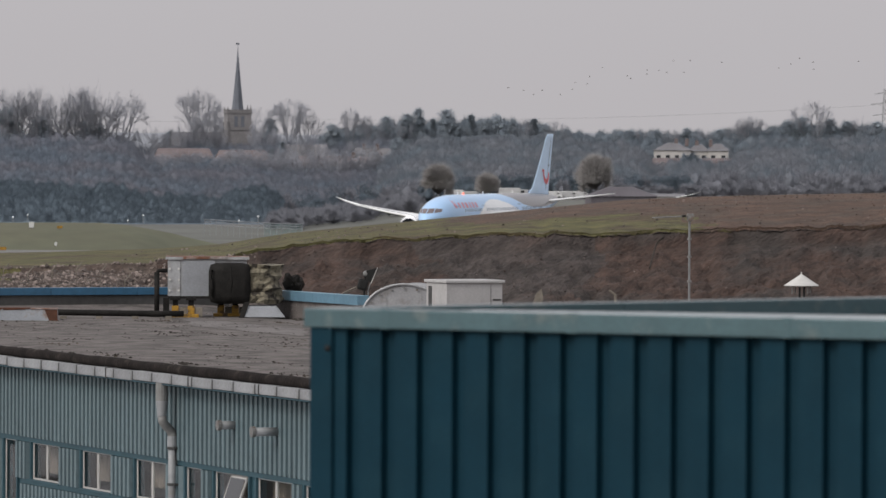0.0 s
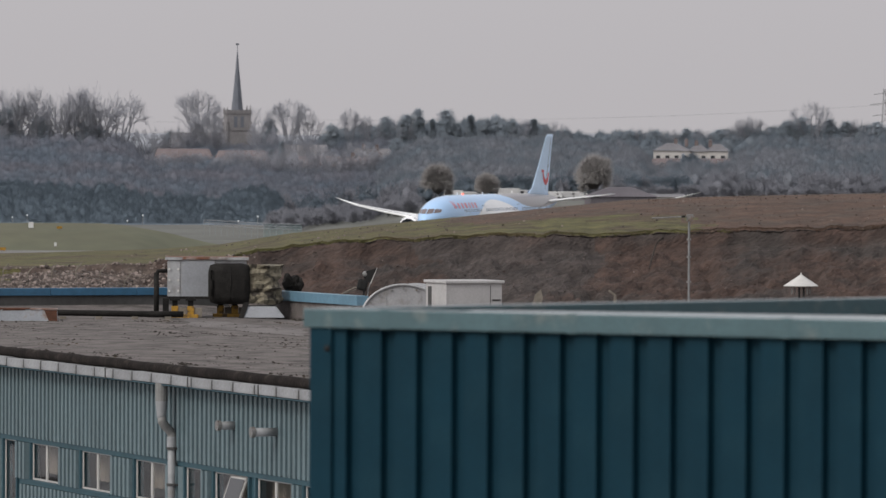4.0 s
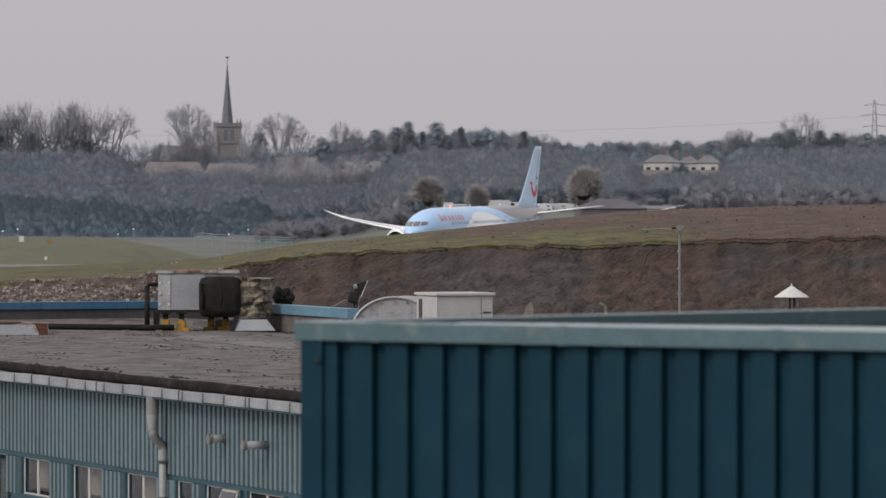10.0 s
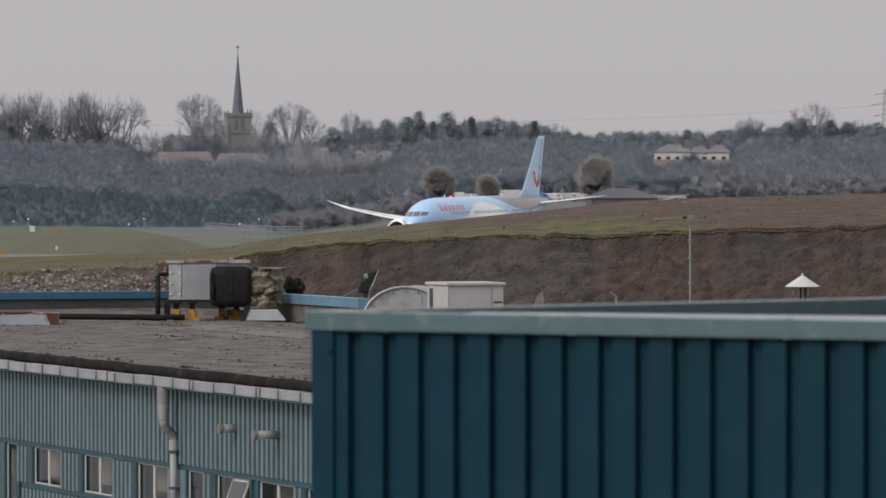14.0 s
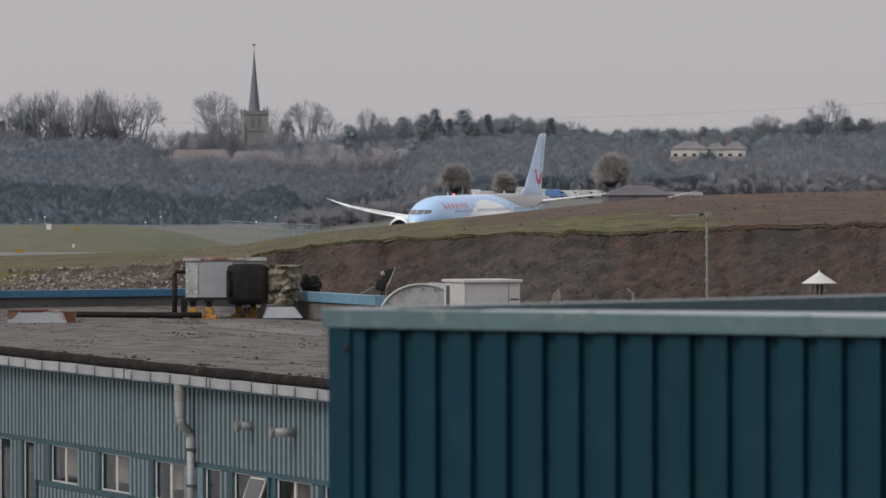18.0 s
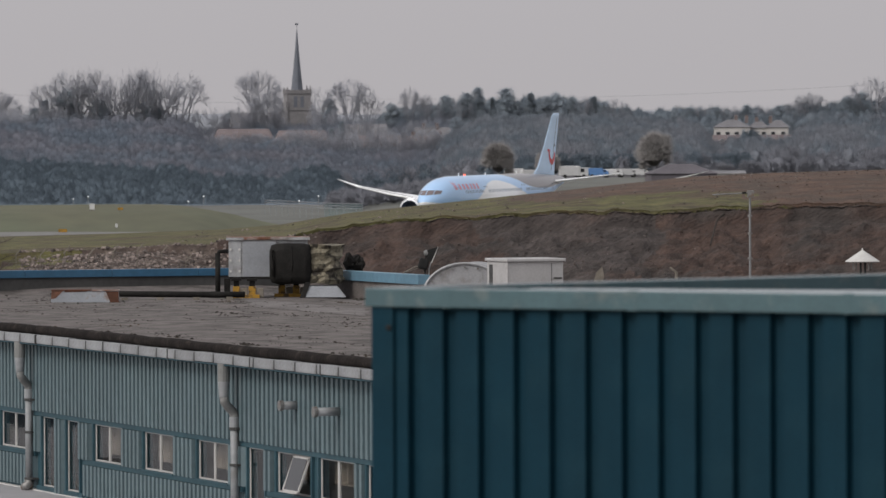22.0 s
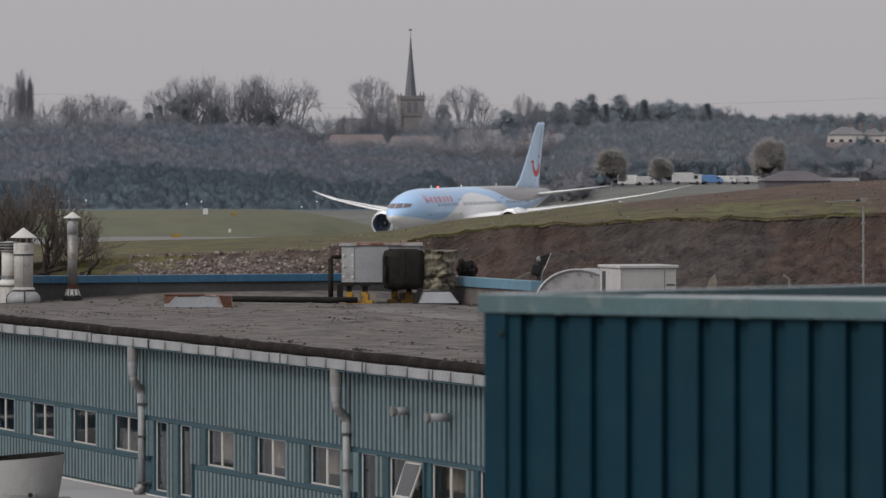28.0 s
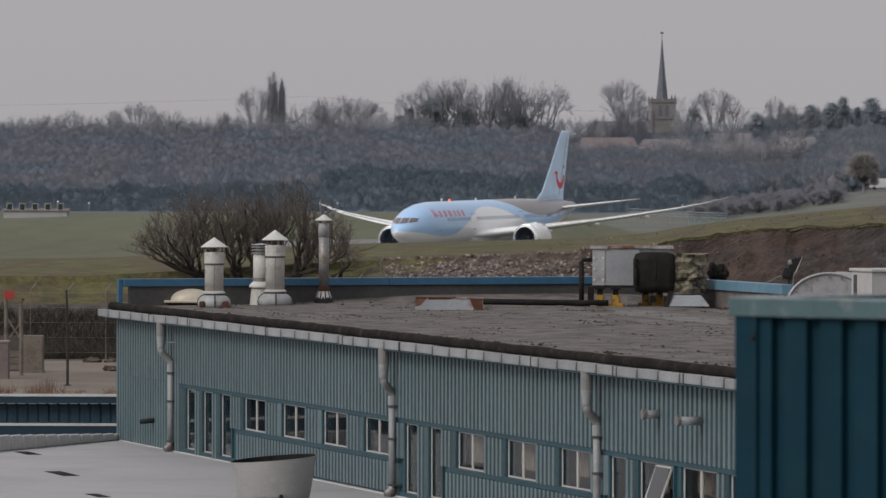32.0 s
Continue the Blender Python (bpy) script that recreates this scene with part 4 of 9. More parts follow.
# ---- the petrol green clad plant room close to the camera ----
def build_plant_room():
    c = Vector((0.6, 40.17))
    d1, d2 = Vector((0.816, -0.578)), Vector((0.759, 0.651))
    room = empty("plant_room", pose(c.x, c.y, 0), "petrol green box-profile clad plant room with flashing", "plant room", kind="structure")
    a1, a2 = math.degrees(math.atan2(d1.y, d1.x)), math.degrees(math.atan2(d2.y, d2.x))
    top, drop = 12.50, 0.135
    pitch = 0.2966
    n1 = 28

    def sheet(n, side):
        """Box profile: wide flats forward, narrow troughs set back."""
        bm = bmesh.new()
        prof = []
        for i in range(n):
            s = i * pitch
            prof += [(s, 0.0), (s + 0.046, 0.0), (s + 0.058, -0.058), (s + pitch - 0.058, -0.058), (s + pitch - 0.046, 0.0)]
        prof.append((n * pitch, 0.0))
        lo = [bm.verts.new((x, y * side, 0.0)) for x, y in prof]
        hi = [bm.verts.new((x, y * side, top - 0.02)) for x, y in prof]
        for i in range(len(prof) - 1):
            bm.faces.new((lo[i], lo[i + 1], hi[i + 1], hi[i]))
        return bm

    m1 = pose(0, 0, 0, 0, 0, a1)
    off = 0.10
    for i in range(7):
        part("cladding_sheet", sheet(4, 1), GREEN_CLAD, room, m=m1 @ pose(off + i * 4 * pitch, 0.042, 0))
    part("corner_flashing", boxes((0.048, 0.232, -0.046, 0.10, 0, top - drop), bevel=0.006), GREEN_CLAD, room, m=m1)
    m2 = pose(0, 0, 0, 0, 0, a2)
    L1, L2 = 0.1 + n1 * pitch, 9.0
    part("side_wall", boxes((0.14, L2, -0.03, 0.05, 0, top - 0.02)), GREEN_CLAD, room, m=m2)
    part("inner_face", boxes((0.06, L1, 0.085, 0.13, 0, top - 0.01)), GREEN_CLAD, room, m=m1)
    # cappings: bent sheet in lengths, with lapped joints and rivets
    s = 0.005
    for e in (0.71, 2.25, 3.95, 5.7, 7.2, L1):
        part("capping", boxes((s, e - 0.004, -0.065, 0.16, top - drop, top), bevel=0.008), GREEN_CAP, room, m=m1)
        part("capping_joint", boxes((e - 0.045, e + 0.02, -0.068, 0.163, top - drop - 0.003, top + 0.004), bevel=0.003), GREEN_CAP, room, m=m1)
        s = e
    # sloping flashing; its pale colour paints in the sky's sheen on the capping
    wedge = bm_from([(1.3, -0.03, top), (L1, -0.03, top), (L1, 0.158, top), (1.3, 0.158, top), (1.3, 0.158, top + 0.006), (L1, 0.158, top + 0.042)], [(0, 1, 5, 4), (1, 2, 5), (2, 3, 4, 5), (3, 0, 4)])
    part("top_flashing", wedge, SHEEN_FLASHING, room, "sloping top flashing, sky sheen put into its pale colour", m=m1)
    s = 0.22
    for e in (3.1, 6.2, L2):
        part("capping", boxes((s, e - 0.004, -0.06, 0.15, top - drop, top - 0.002), bevel=0.008), GREEN_CAP, room, m=m2)
        s = e
    part("rivet", lathe(bmesh.new(), [(0.022, 0.02), (0.022, -0.012), (0.006, -0.018)], 8, axis="Y"), BLACK, room, m=m1 @ pose(0.20, -0.047, top - 0.28))
    # the roof inside the cappings, lower than the edge
    p = [d2 * 0.2 + d1 * 0.1, d1 * L1 + d2 * 0.2, d1 * L1 + d2 * L2, d2 * L2 + d1 * 0.1]
    vs = [(q.x, q.y, top - 0.30) for q in p] + [(q.x, q.y, top - 0.42) for q in p]
    part("roof_deck", bm_from(vs, [(0, 1, 2, 3), (7, 6, 5, 4)]), ROLL, room)
    part("end_wall", boxes((0, L2, -0.05, 0.05, 0, top - 0.05)), GREEN_CLAD, room, m=pose(d1.x * L1, d1.y * L1, 0, 0, 0, a2))
    part("rear_wall", boxes((0, L1, -0.05, 0.05, 0, top - 0.05)), GREEN_CLAD, room, m=pose(d2.x * L2, d2.y * L2, 0, 0, 0, a1))


build_plant_room()


# ---- on the hall's roof ----
def on_roof(u, v, z=Z_ROOF):
    return HALL @ pose(u, v, z) @ pose(0, 0, 0, 0, 0, 70.85)


def cone_cap(parent, z, r, h, mtl):
    part("rain_cap", lathe(bmesh.new(), [(r * 0.96, z - 0.02), (r, z), (r * 0.5, z + h * 0.52), (0.02, z + h)], 20), mtl, parent, "conical rain cap", smooth=False)
    for k in range(4):
        a = k * math.pi / 2 + 0.5
        part("cap_stay", boxes((r * 0.62 * math.cos(a) - 0.02, r * 0.62 * math.cos(a) + 0.02, r * 0.62 * math.sin(a) - 0.02, r * 0.62 * math.sin(a) + 0.02, z - 0.22, z + 0.06)), STEEL, parent)


def flue(u, v, r, top, cap_r, cap_h, label, base="box"):
    ob = empty("flue", on_roof(u, v), label, "flue", "roof flues")
    part("shaft", lathe(bmesh.new(), [(r, 0.4), (r, top - 0.42), (r * 0.99, top - 0.40)], 22), FLUE, ob, smooth=True)
    part("shaft_collar", lathe(bmesh.new(), [(r, top - 0.62), (r * 1.06, top - 0.62), (r * 1.06, top - 0.24), (r, top - 0.2)], 22), FLUE, ob)
    part("band", lathe(bmesh.new(), [(r, top - 0.66), (r * 1.07, top - 0.66), (r * 1.07, top - 0.60), (r, top - 0.60)], 22), DARKJOINT, ob)
    part("seam", boxes((r * 0.05, r * 0.12, -r * 1.03, -r * 0.9, 0.6, top - 0.66)), STEEL, ob)
    part("storm_collar", lathe(bmesh.new(), [(r, 0.56), (r * 1.20, 0.52), (r * 1.22, 0.47), (r * 1.0, 0.46)], 22), FLUE, ob)
    # dark ring put in for the dark gap below the collar
    part("gap_ring", lathe(bmesh.new(), [(r * 1.02, 0.47), (r * 1.13, 0.46), (r * 1.15, 0.41), (r, 0.40)], 22), DARKJOINT, ob, "dark ring in place of the gap under the collar")
    skirt = [(r * 1.72, -0.05), (r * 1.80, 0.10), (r * 1.72, 0.24), (r * 1.42, 0.36), (r * 1.08, 0.42)]
    if base == "box":
        part("base_flashing", lathe(bmesh.new(), skirt, 16), GALV, ob, "galvanised bulging base flashing", smooth=True)
        for a in (-1.45, 0.1, 1.7, 3.25):
            part("base_seam", tube(bmesh.new(), [(q * math.cos(a), q * math.sin(a), z + 0.005) for q, z in skirt], 0.028, 5), DARKJOINT, ob, "dark seam")
    cone_cap(ob, top, cap_r, cap_h, WHITE_GRP)
    return ob


f1 = flue(4.38, 2.67, 0.34, 2.17, 0.50, 0.34, "pale round flue with conical cap and rusty base")
for q in ((-0.50, -0.30), (0.34, 0.56)):
    part("rust_patch", boxes((*q, -0.58, -0.34, -0.04, 0.20), bevel=0.05), RUST_DARK, f1, "rusty base plate")
flue(2.53, 5.48, 0.35, 2.39, 0.50, 0.36, "thick pale round flue with conical rain cap")
f3 = empty("flue", on_roof(1.95, 5.10), "pale round flue with louvred top", "flue", "roof flues")
part("shaft", lathe(bmesh.new(), [(0.29, 0.60), (0.29, 1.86)], 20), FLUE, f3, smooth=True)
part("base", lathe(bmesh.new(), [(0.42, -0.05), (0.36, 0.56), (0.30, 0.62)], 16), FLUE, f3)
part("storm_collar", lathe(bmesh.new(), [(0.30, 0.84), (0.44, 0.70), (0.44, 0.63), (0.30, 0.62)], 18), WHITE_GRP, f3, "white storm collar")
part("band", lathe(bmesh.new(), [(0.29, 0.86), (0.305, 0.86), (0.305, 0.98), (0.29, 0.98)], 18), STEEL, f3, "dull stained band")
for k in range(3):
    part("louvre", lathe(bmesh.new(), [(0.20, 1.90 + 0.11 * k), (0.36, 1.88 + 0.11 * k), (0.36, 1.90 + 0.11 * k), (0.20, 1.94 + 0.11 * k)], 16), GALV, f3)
part("louvre_core", lathe(bmesh.new(), [(0.18, 1.80), (0.18, 2.16)], 12), STEEL, f3)
part("louvre_cap", lathe(bmesh.new(), [(0.37, 2.19), (0.37, 2.21), (0.02, 2.25)], 16), GALV, f3)

f4 = empty("slim_flue", on_roof(1.75, 7.57), "slim dull steel flue with small conical cap", "flue", "roof flues")
part("shaft", lathe(bmesh.new(), [(0.185, 0.5), (0.185, 2.55)], 16), STEEL, f4, smooth=True)
part("top_section", lathe(bmesh.new(), [(0.19, 2.5), (0.205, 2.5), (0.205, 2.95), (0.19, 2.98)], 16), GALV, f4, smooth=True)
part("rust_band", lathe(bmesh.new(), [(0.186, 0.46), (0.2, 0.46), (0.2, 0.64), (0.186, 0.64)], 16), RUST_DARK, f4)
bm = bmesh.new()
for k in range(10):
    a0, a1 = 2 * math.pi * (k + 0.08) / 10, 2 * math.pi * (k + 0.80) / 10
    vs = [(0.22 * math.cos(a0), 0.22 * math.sin(a0), 0.46), (0.22 * math.cos(a1), 0.22 * math.sin(a1), 0.46), (0.36 * math.cos(a1), 0.36 * math.sin(a1), 0.06), (0.36 * math.cos(a0), 0.36 * math.sin(a0), 0.06)]
    bm.faces.new([bm.verts.new(v) for v in vs])
part("base_skirt", bm, WHITE_GRP, f4, "white slatted skirt at the foot")
part("base_ring", lathe(bmesh.new(), [(0.34, -0.06), (0.37, -0.06), (0.37, 0.08), (0.2, 0.44)], 16), BLACK, f4)
cone_cap(f4, 3.10, 0.33, 0.22, WHITE_GRP)
part("lightning_rod", tube(bmesh.new(), [(-0.12, 0, 3.2), (-0.12, 0, 3.9)], 0.02, 5), STEEL, f4)

sk = empty("rooflight_dome", on_roof(0.9, 2.05) @ pose(0.55, 0, -0.1), "yellowed acrylic dome rooflight on a low kerb", "rooflight")
part("kerb", boxes((-0.72, 0.95, -0.6, 0.6, -0.1, 0.16), bevel=0.02), LAGGING, sk)
part("rim", boxes((-0.86, 1.05, -0.7, 0.7, 0.16, 0.25), bevel=0.03), CREAM, sk)
bm = bmesh.new()
bmesh.ops.create_uvsphere(bm, u_segments=24, v_segments=12, radius=1.0)
bmesh.ops.delete(bm, geom=[v for v in bm.verts if v.co.z < -0.05], context="VERTS")
bmesh.ops.transform(bm, matrix=Matrix.Translation((0.1, 0, 0.25)) @ Matrix.Diagonal((0.80, 0.6, 0.42, 1)), verts=bm.verts)
part("dome", bm, CREAM, sk, smooth=True)

KERB_GREY = mat("dull_blue_grey_kerb", (0.27, 0.285, 0.31), 0.6, 0.1, 0.14, 1.5, stain=((0.16, 0.085, 0.05), 1.6, 0.60, 0.72))
kb = empty("roof_kerb_box", on_roof(9.6, 10.0), "low grey metal kerb box with rusty ends and rim", "kerb box")
part("kerb_side", bm_from([(-1.20, -0.5, -0.08), (1.24, -0.5, -0.08), (1.24, 0.5, -0.08), (-1.20, 0.5, -0.08), (-1.15, -0.45, 0.40), (1.22, -0.45, 0.36), (1.22, 0.45, 0.36), (-1.15, 0.45, 0.40)], [(0, 1, 5, 4), (1, 2, 6, 5), (2, 3, 7, 6), (3, 0, 4, 7), (4, 5, 6, 7)]), KERB_GREY, kb)
part("rusty_rim", boxes((-1.18, 0.25, -0.48, 0.48, 0.385, 0.43), bevel=0.01), RUST_DARK, kb, "rusty rim")
part("kerb_lid", boxes((0.27, 1.25, -0.48, 0.48, 0.37, 0.41), bevel=0.01), RUST, kb)
part("rust_corner", bm_from([(0.95, -0.512, -0.06), (1.25, -0.512, -0.06), (1.23, -0.462, 0.36), (0.78, -0.462, 0.36)], [(0, 1, 2, 3)]), RUST_DARK, kb, "rust stained corner")
part("rust_edge", bm_from([(-1.18, -0.492, 0.10), (-1.02, -0.492, 0.12), (-0.75, -0.462, 0.395), (-1.16, -0.462, 0.40)], [(0, 1, 2, 3)]), RUST, kb)
part("rust_edge", bm_from([(-0.70, -0.468, 0.34), (0.10, -0.468, 0.36), (0.10, -0.461, 0.39), (-0.70, -0.461, 0.395)], [(0, 1, 2, 3)]), RUST_DARK, kb)
lp = empty("roof_pipe", on_roof(8.4, 12.3), "black lagged pipe lying on the roof", "pipe")
part("lagged_pipe", tube(bmesh.new(), [(-1.0, 0, 0.22), (0.2, 0.05, 0.20), (1.6, 0.1, 0.18), (3.0, 0.2, 0.16), (3.95, 0.3, 0.16)], 0.115, 10), LAGGING, lp, smooth=True)
for x in (-0.4, 0.9, 2.2, 3.4):
    part("pipe_block", boxes((x - 0.12, x + 0.12, -0.12, 0.28, -0.06, 0.08)), WOOD_POST, lp)


def build_ac():
    """The rusty-lidded air handling unit on yellow feet, with lagged duct."""
    ac = empty("air_handling_unit", pose(-2.06, 207.6, Z_ROOF), "grey sheet-metal air handler with rusty lid on yellow feet", "air handler")
    part("casing", boxes((0.02, 1.75, 0.0, 1.6, 0.68, 2.10), bevel=0.02), GALV, ac)
    part("casing_end", boxes((0.0, 0.46, -0.03, 0.0, 0.70, 2.06), bevel=0.008), GALV, ac)
    part("casing_panel", boxes((0.52, 1.72, -0.02, 0.0, 0.74, 2.04), bevel=0.006), mat("dull_grey_panel", (0.27, 0.28, 0.30), 0.55, 0.2, 0.12, 1.2), ac)
    part("lid", boxes((-0.08, 2.98, -0.08, 1.7, 2.10, 2.20), bevel=0.02), RUST, ac, "rusty flanged lid")
    for q in ((-0.085, 0.55), (2.2, 2.985)):
        part("lid_edge", boxes((*q, -0.09, -0.06, 2.09, 2.19)), GALV, ac)
    part("rear_casing", boxes((1.76, 2.90, 0.05, 1.55, 0.95, 2.10)), GALV, ac)
    for z in (0.95, 1.35, 1.75):
        for x in (0.07, 0.40):
            part("bolt", lathe(bmesh.new(), [(0.045, -0.08), (0.045, -0.03), (0.02, -0.03)], 8, (x, 0, z), "Y"), WHITE_GRP, ac)
    # lagged drum on the side
    bm = bmesh.new()
    box(bm, 1.50, 3.06, -0.38, 1.5, 0.47, 1.97, bevel=0.30)
    part("lagged_duct", bm, LAGGING, ac, "sagging black lagged duct", smooth=True)
    part("lagging_band", tube(bmesh.new(), [(1.62, -0.40, 0.75), (1.60, -0.42, 1.25), (1.63, -0.40, 1.72)], [0.04, 0.07, 0.04], 6), LAGGING, ac, smooth=True)
    part("lagging_seam", tube(bmesh.new(), [(2.30, -0.36, 0.60), (2.34, -0.385, 1.2), (2.31, -0.36, 1.84)], [0.02, 0.035, 0.02], 6), LAGGING, ac, smooth=True)
    bm = bmesh.new()
    rings = []
    rnd = random.Random(5)
    n = 22
    for i in range(11):
        z = 0.48 + 1.42 * i / 10
        ring = []
        for k in range(n):
            a = 2 * math.pi * k / n
            r = 0.76 + 0.16 * fbm(math.cos(a) * 2.2, math.sin(a) * 2.2, z * 3.5) + 0.05 * math.sin(z * 14 + a)
            ring.append(bm.verts.new((3.42 + r * 0.98 * math.cos(a), 0.5 + r * 1.0 * math.sin(a), z + 0.05 * fbm(a, z * 4))))
        rings.append(ring)
    for a, b in zip(rings, rings[1:]):
        for k in range(n):
            bm.faces.new((a[k], a[(k + 1) % n], b[(k + 1) % n], b[k]))
    bm.faces.new(rings[-1])
    part("insulated_drum", bm, FLEECE, ac, "torn mossy insulation on the drum")
    part("drum_plinth", bm_from([(2.75, -0.75, 0.0), (4.30, -0.75, 0.0), (4.30, 1.2, 0.0), (2.75, 1.2, 0.0), (2.95, -0.55, 0.40), (3.98, -0.55, 0.40), (3.98, 1.0, 0.40), (2.95, 1.0, 0.40)], [(0, 1, 5, 4), (1, 2, 6, 5), (2, 3, 7, 6), (3, 0, 4, 7), (4, 5, 6, 7)]), bpy.data.materials["dull_grey_panel"], ac, "sloped sheet plinth")
    part("plinth_dark_strip", bm_from([(2.60, -0.78, -0.02), (2.80, -0.78, -0.02), (3.0, -0.57, 0.55), (2.80, -0.57, 0.55)], [(0, 1, 2, 3)]), LAGGING, ac)
    for x, y in ((0.28, -0.05), (0.86, -0.25), (1.95, 1.1), (2.48, 0.9)):
        foot = part("foot", boxes((x - 0.13, x + 0.13, y - 0.14, y + 0.14, 0.10, 0.40), bevel=0.02), YELLOW, ac)
        part("leg", boxes((x - 0.10, x + 0.10, y - 0.10, y + 0.10, 0.38, 0.62)), LAGGING, ac)
        part("foot_plate", boxes((x - 0.28, x + 0.28, y - 0.26, y + 0.26, -0.04, 0.10), bevel=0.02), YELLOW, ac)
        part("foot_brace", boxes((x + 0.14, x + 0.42, y - 0.10, y + 0.10, -0.03, 0.34), bevel=0.03), WOOD_POST, ac)
        part("foot_cap", boxes((x - 0.19, x + 0.19, y - 0.19, y + 0.19, 0.60, 0.70), bevel=0.01), LAGGING, ac)
    part("base_beam", boxes((0.0, 2.9, -0.1, 0.1, 0.66, 0.75), (0.0, 2.9, 1.3, 1.5, 0.66, 0.75)), LAGGING, ac)
    part("riser_pipe", tube(bmesh.new(), [(-0.40, -0.1, -0.05), (-0.40, -0.1, 1.62)], 0.10, 10), LAGGING, ac, "black vertical riser", smooth=True)
    part("riser_elbow", tube(bmesh.new(), [(-0.40, -0.1, 1.55), (-0.33, -0.1, 1.68), (-0.2, -0.05, 1.68), (0.1, 0.1, 1.68)], 0.075, 8), LAGGING, ac, smooth=True)
    part("riser_pipe", boxes((-0.17, 0.06, -0.25, 0.0, -0.05, 0.70), bevel=0.02), LAGGING, ac)
    part("riser_foot", lathe(bmesh.new(), [(0.19, -0.05), (0.19, 0.12), (0.11, 0.22)], 12, (-0.55, -0.1, 0)), LAGGING, ac)


def blob(rx, ry, rz, rough, seed, seg=18):
    bm = bmesh.new()
    bmesh.ops.create_icosphere(bm, subdivisions=3, radius=1.0)
    for v in bm.verts:
        n = 1 + rough * noise.fractal(v.co * 1.7 + Vector((seed * 7.3, seed, 0)), 1.0, 2.0, 3)
        v.co = Vector((v.co.x * rx * n, v.co.y * ry * n, v.co.z * rz * n))
    return bm


build_ac()
bag = part("black_sack", blob(0.30, 0.34, 0.48, 0.8, 3), LAGGING, m=pose(2.6, 209.6, Z_ROOF + 0.98), smooth=False)
tagged(bag, "crumpled black plastic sack snagged on the coping", "sack")


def build_floodlight():
    fl = empty("floodlight", pose(5.07, 203.6, Z_ROOF + 0.4), "black floodlight and junction box on a short bracket", "floodlight")
    part("bracket", tube(bmesh.new(), [(0, 0, -0.45), (-0.02, 0, 0.5), (0.02, 0, 1.2)], 0.035, 8), BLACK, fl)
    part("junction_box", boxes((-0.20, 0.17, -0.15, 0.15, -0.20, 0.20), bevel=0.08), BLACK, fl, m=pose(-0.05, 0, 0.87, 0, 14, 0))
    part("lamp_body", lathe(bmesh.new(), [(0.05, -0.16), (0.10, -0.14), (0.11, 0.10), (0.06, 0.16)], 12, (0.04, 0, 1.27), "Y"), GREY_ENAMEL, fl, "dull grey lamp body", smooth=True)
    part("lamp_head", bm_from([(0.06, -0.16, 1.38), (0.44, -0.20, 1.48), (0.21, -0.16, 0.94), (0.04, -0.14, 1.02), (0.06, -0.08, 1.38), (0.44, -0.12, 1.48), (0.21, -0.08, 0.94), (0.04, -0.08, 1.02)], [(0, 3, 2, 1), (4, 5, 6, 7), (0, 1, 5, 4), (1, 2, 6, 5), (2, 3, 7, 6), (3, 0, 4, 7)]), BLACK, fl, "black lamp head turned sideways")
    part("pale_edge_strip", tube(bmesh.new(), [(0.45, -0.18, 1.49), (0.22, -0.15, 0.92)], 0.02, 6), WHITE_GRP, fl, "pale strip along the edge")
    part("strut", tube(bmesh.new(), [(0.21, -0.12, 0.95), (0.13, -0.05, 0.70), (0.12, 0, 0.45)], 0.02, 6), GALV, fl)
    for k in (0, 1):
        part("cable", tube(bmesh.new(), [(-0.12, 0.05 * k, 0.80), (-0.35, 0.05 * k, 0.78 - 0.09 * k), (-0.60, 0.05 * k, 0.66 - 0.06 * k), (-0.85, 0.05 * k, 0.52)], 0.02, 5), WOOD_POST, fl, "pale cable")


build_floodlight()


def build_arch():
    """A barrel-topped plant housing: its round end faces the camera."""
    ob = empty("barrel_housing", pose(5.48, 172.0, Z_ROOF), "weathered pale metal barrel-topped fan housing", "fan housing")
    bm = bmesh.new()
    n = 28
    prof = [(-1.26, -0.05)] + [(-1.26 * math.cos(math.pi * i / n), 0.95 + 0.98 * math.sin(math.pi * i / n)) for i in range(n + 1)] + [(1.26, -0.05)]
    fr = [bm.verts.new((x, 0, z)) for x, z in prof]
    bk = [bm.verts.new((x + 0.5, 3.2, z)) for x, z in prof]
    bm.faces.new(fr)
    bm.faces.new(bk[::-1])
    for i in range(len(prof) - 1):
        bm.faces.new((fr[i + 1], fr[i], bk[i], bk[i + 1]))
    part("housing", bm, mat("dull_pale_galvanised", (0.30, 0.30, 0.31), 0.55, 0.05, 0.14, 1.5, 14, stain=((0.21, 0.195, 0.185), 2.5, 0.5, 0.75)), ob)
    bm = bmesh.new()
    tube(bm, [(1.27 * -math.cos(math.pi * i / n), -0.02, 0.95 + 0.99 * math.sin(math.pi * i / n)) for i in range(n + 1)], 0.045, 6)
    part("rim", bm, GALV, ob, "pale folded rim")
    for x in (-0.55, 0.5):
        part("end_seam", boxes((x, x + 0.02, -0.015, 0.0, 0.1, 1.7)), GALV, ob)
    for k in range(9):
        a = math.pi * (k + 0.5) / 9
        part("rim_rivet", lathe(bmesh.new(), [(0.035, -0.06), (0.035, -0.02), (0.01, -0.02)], 7, (-1.15 * math.cos(a), 0, 0.95 + 0.88 * math.sin(a)), "Y"), STEEL, ob)


CABINET_GREY = mat("faded_grey_white_casing", (0.42, 0.41, 0.41), 0.55, 0.0, 0.10, 1.2, stain=((0.33, 0.31, 0.30), 1.8, 0.56, 0.8))


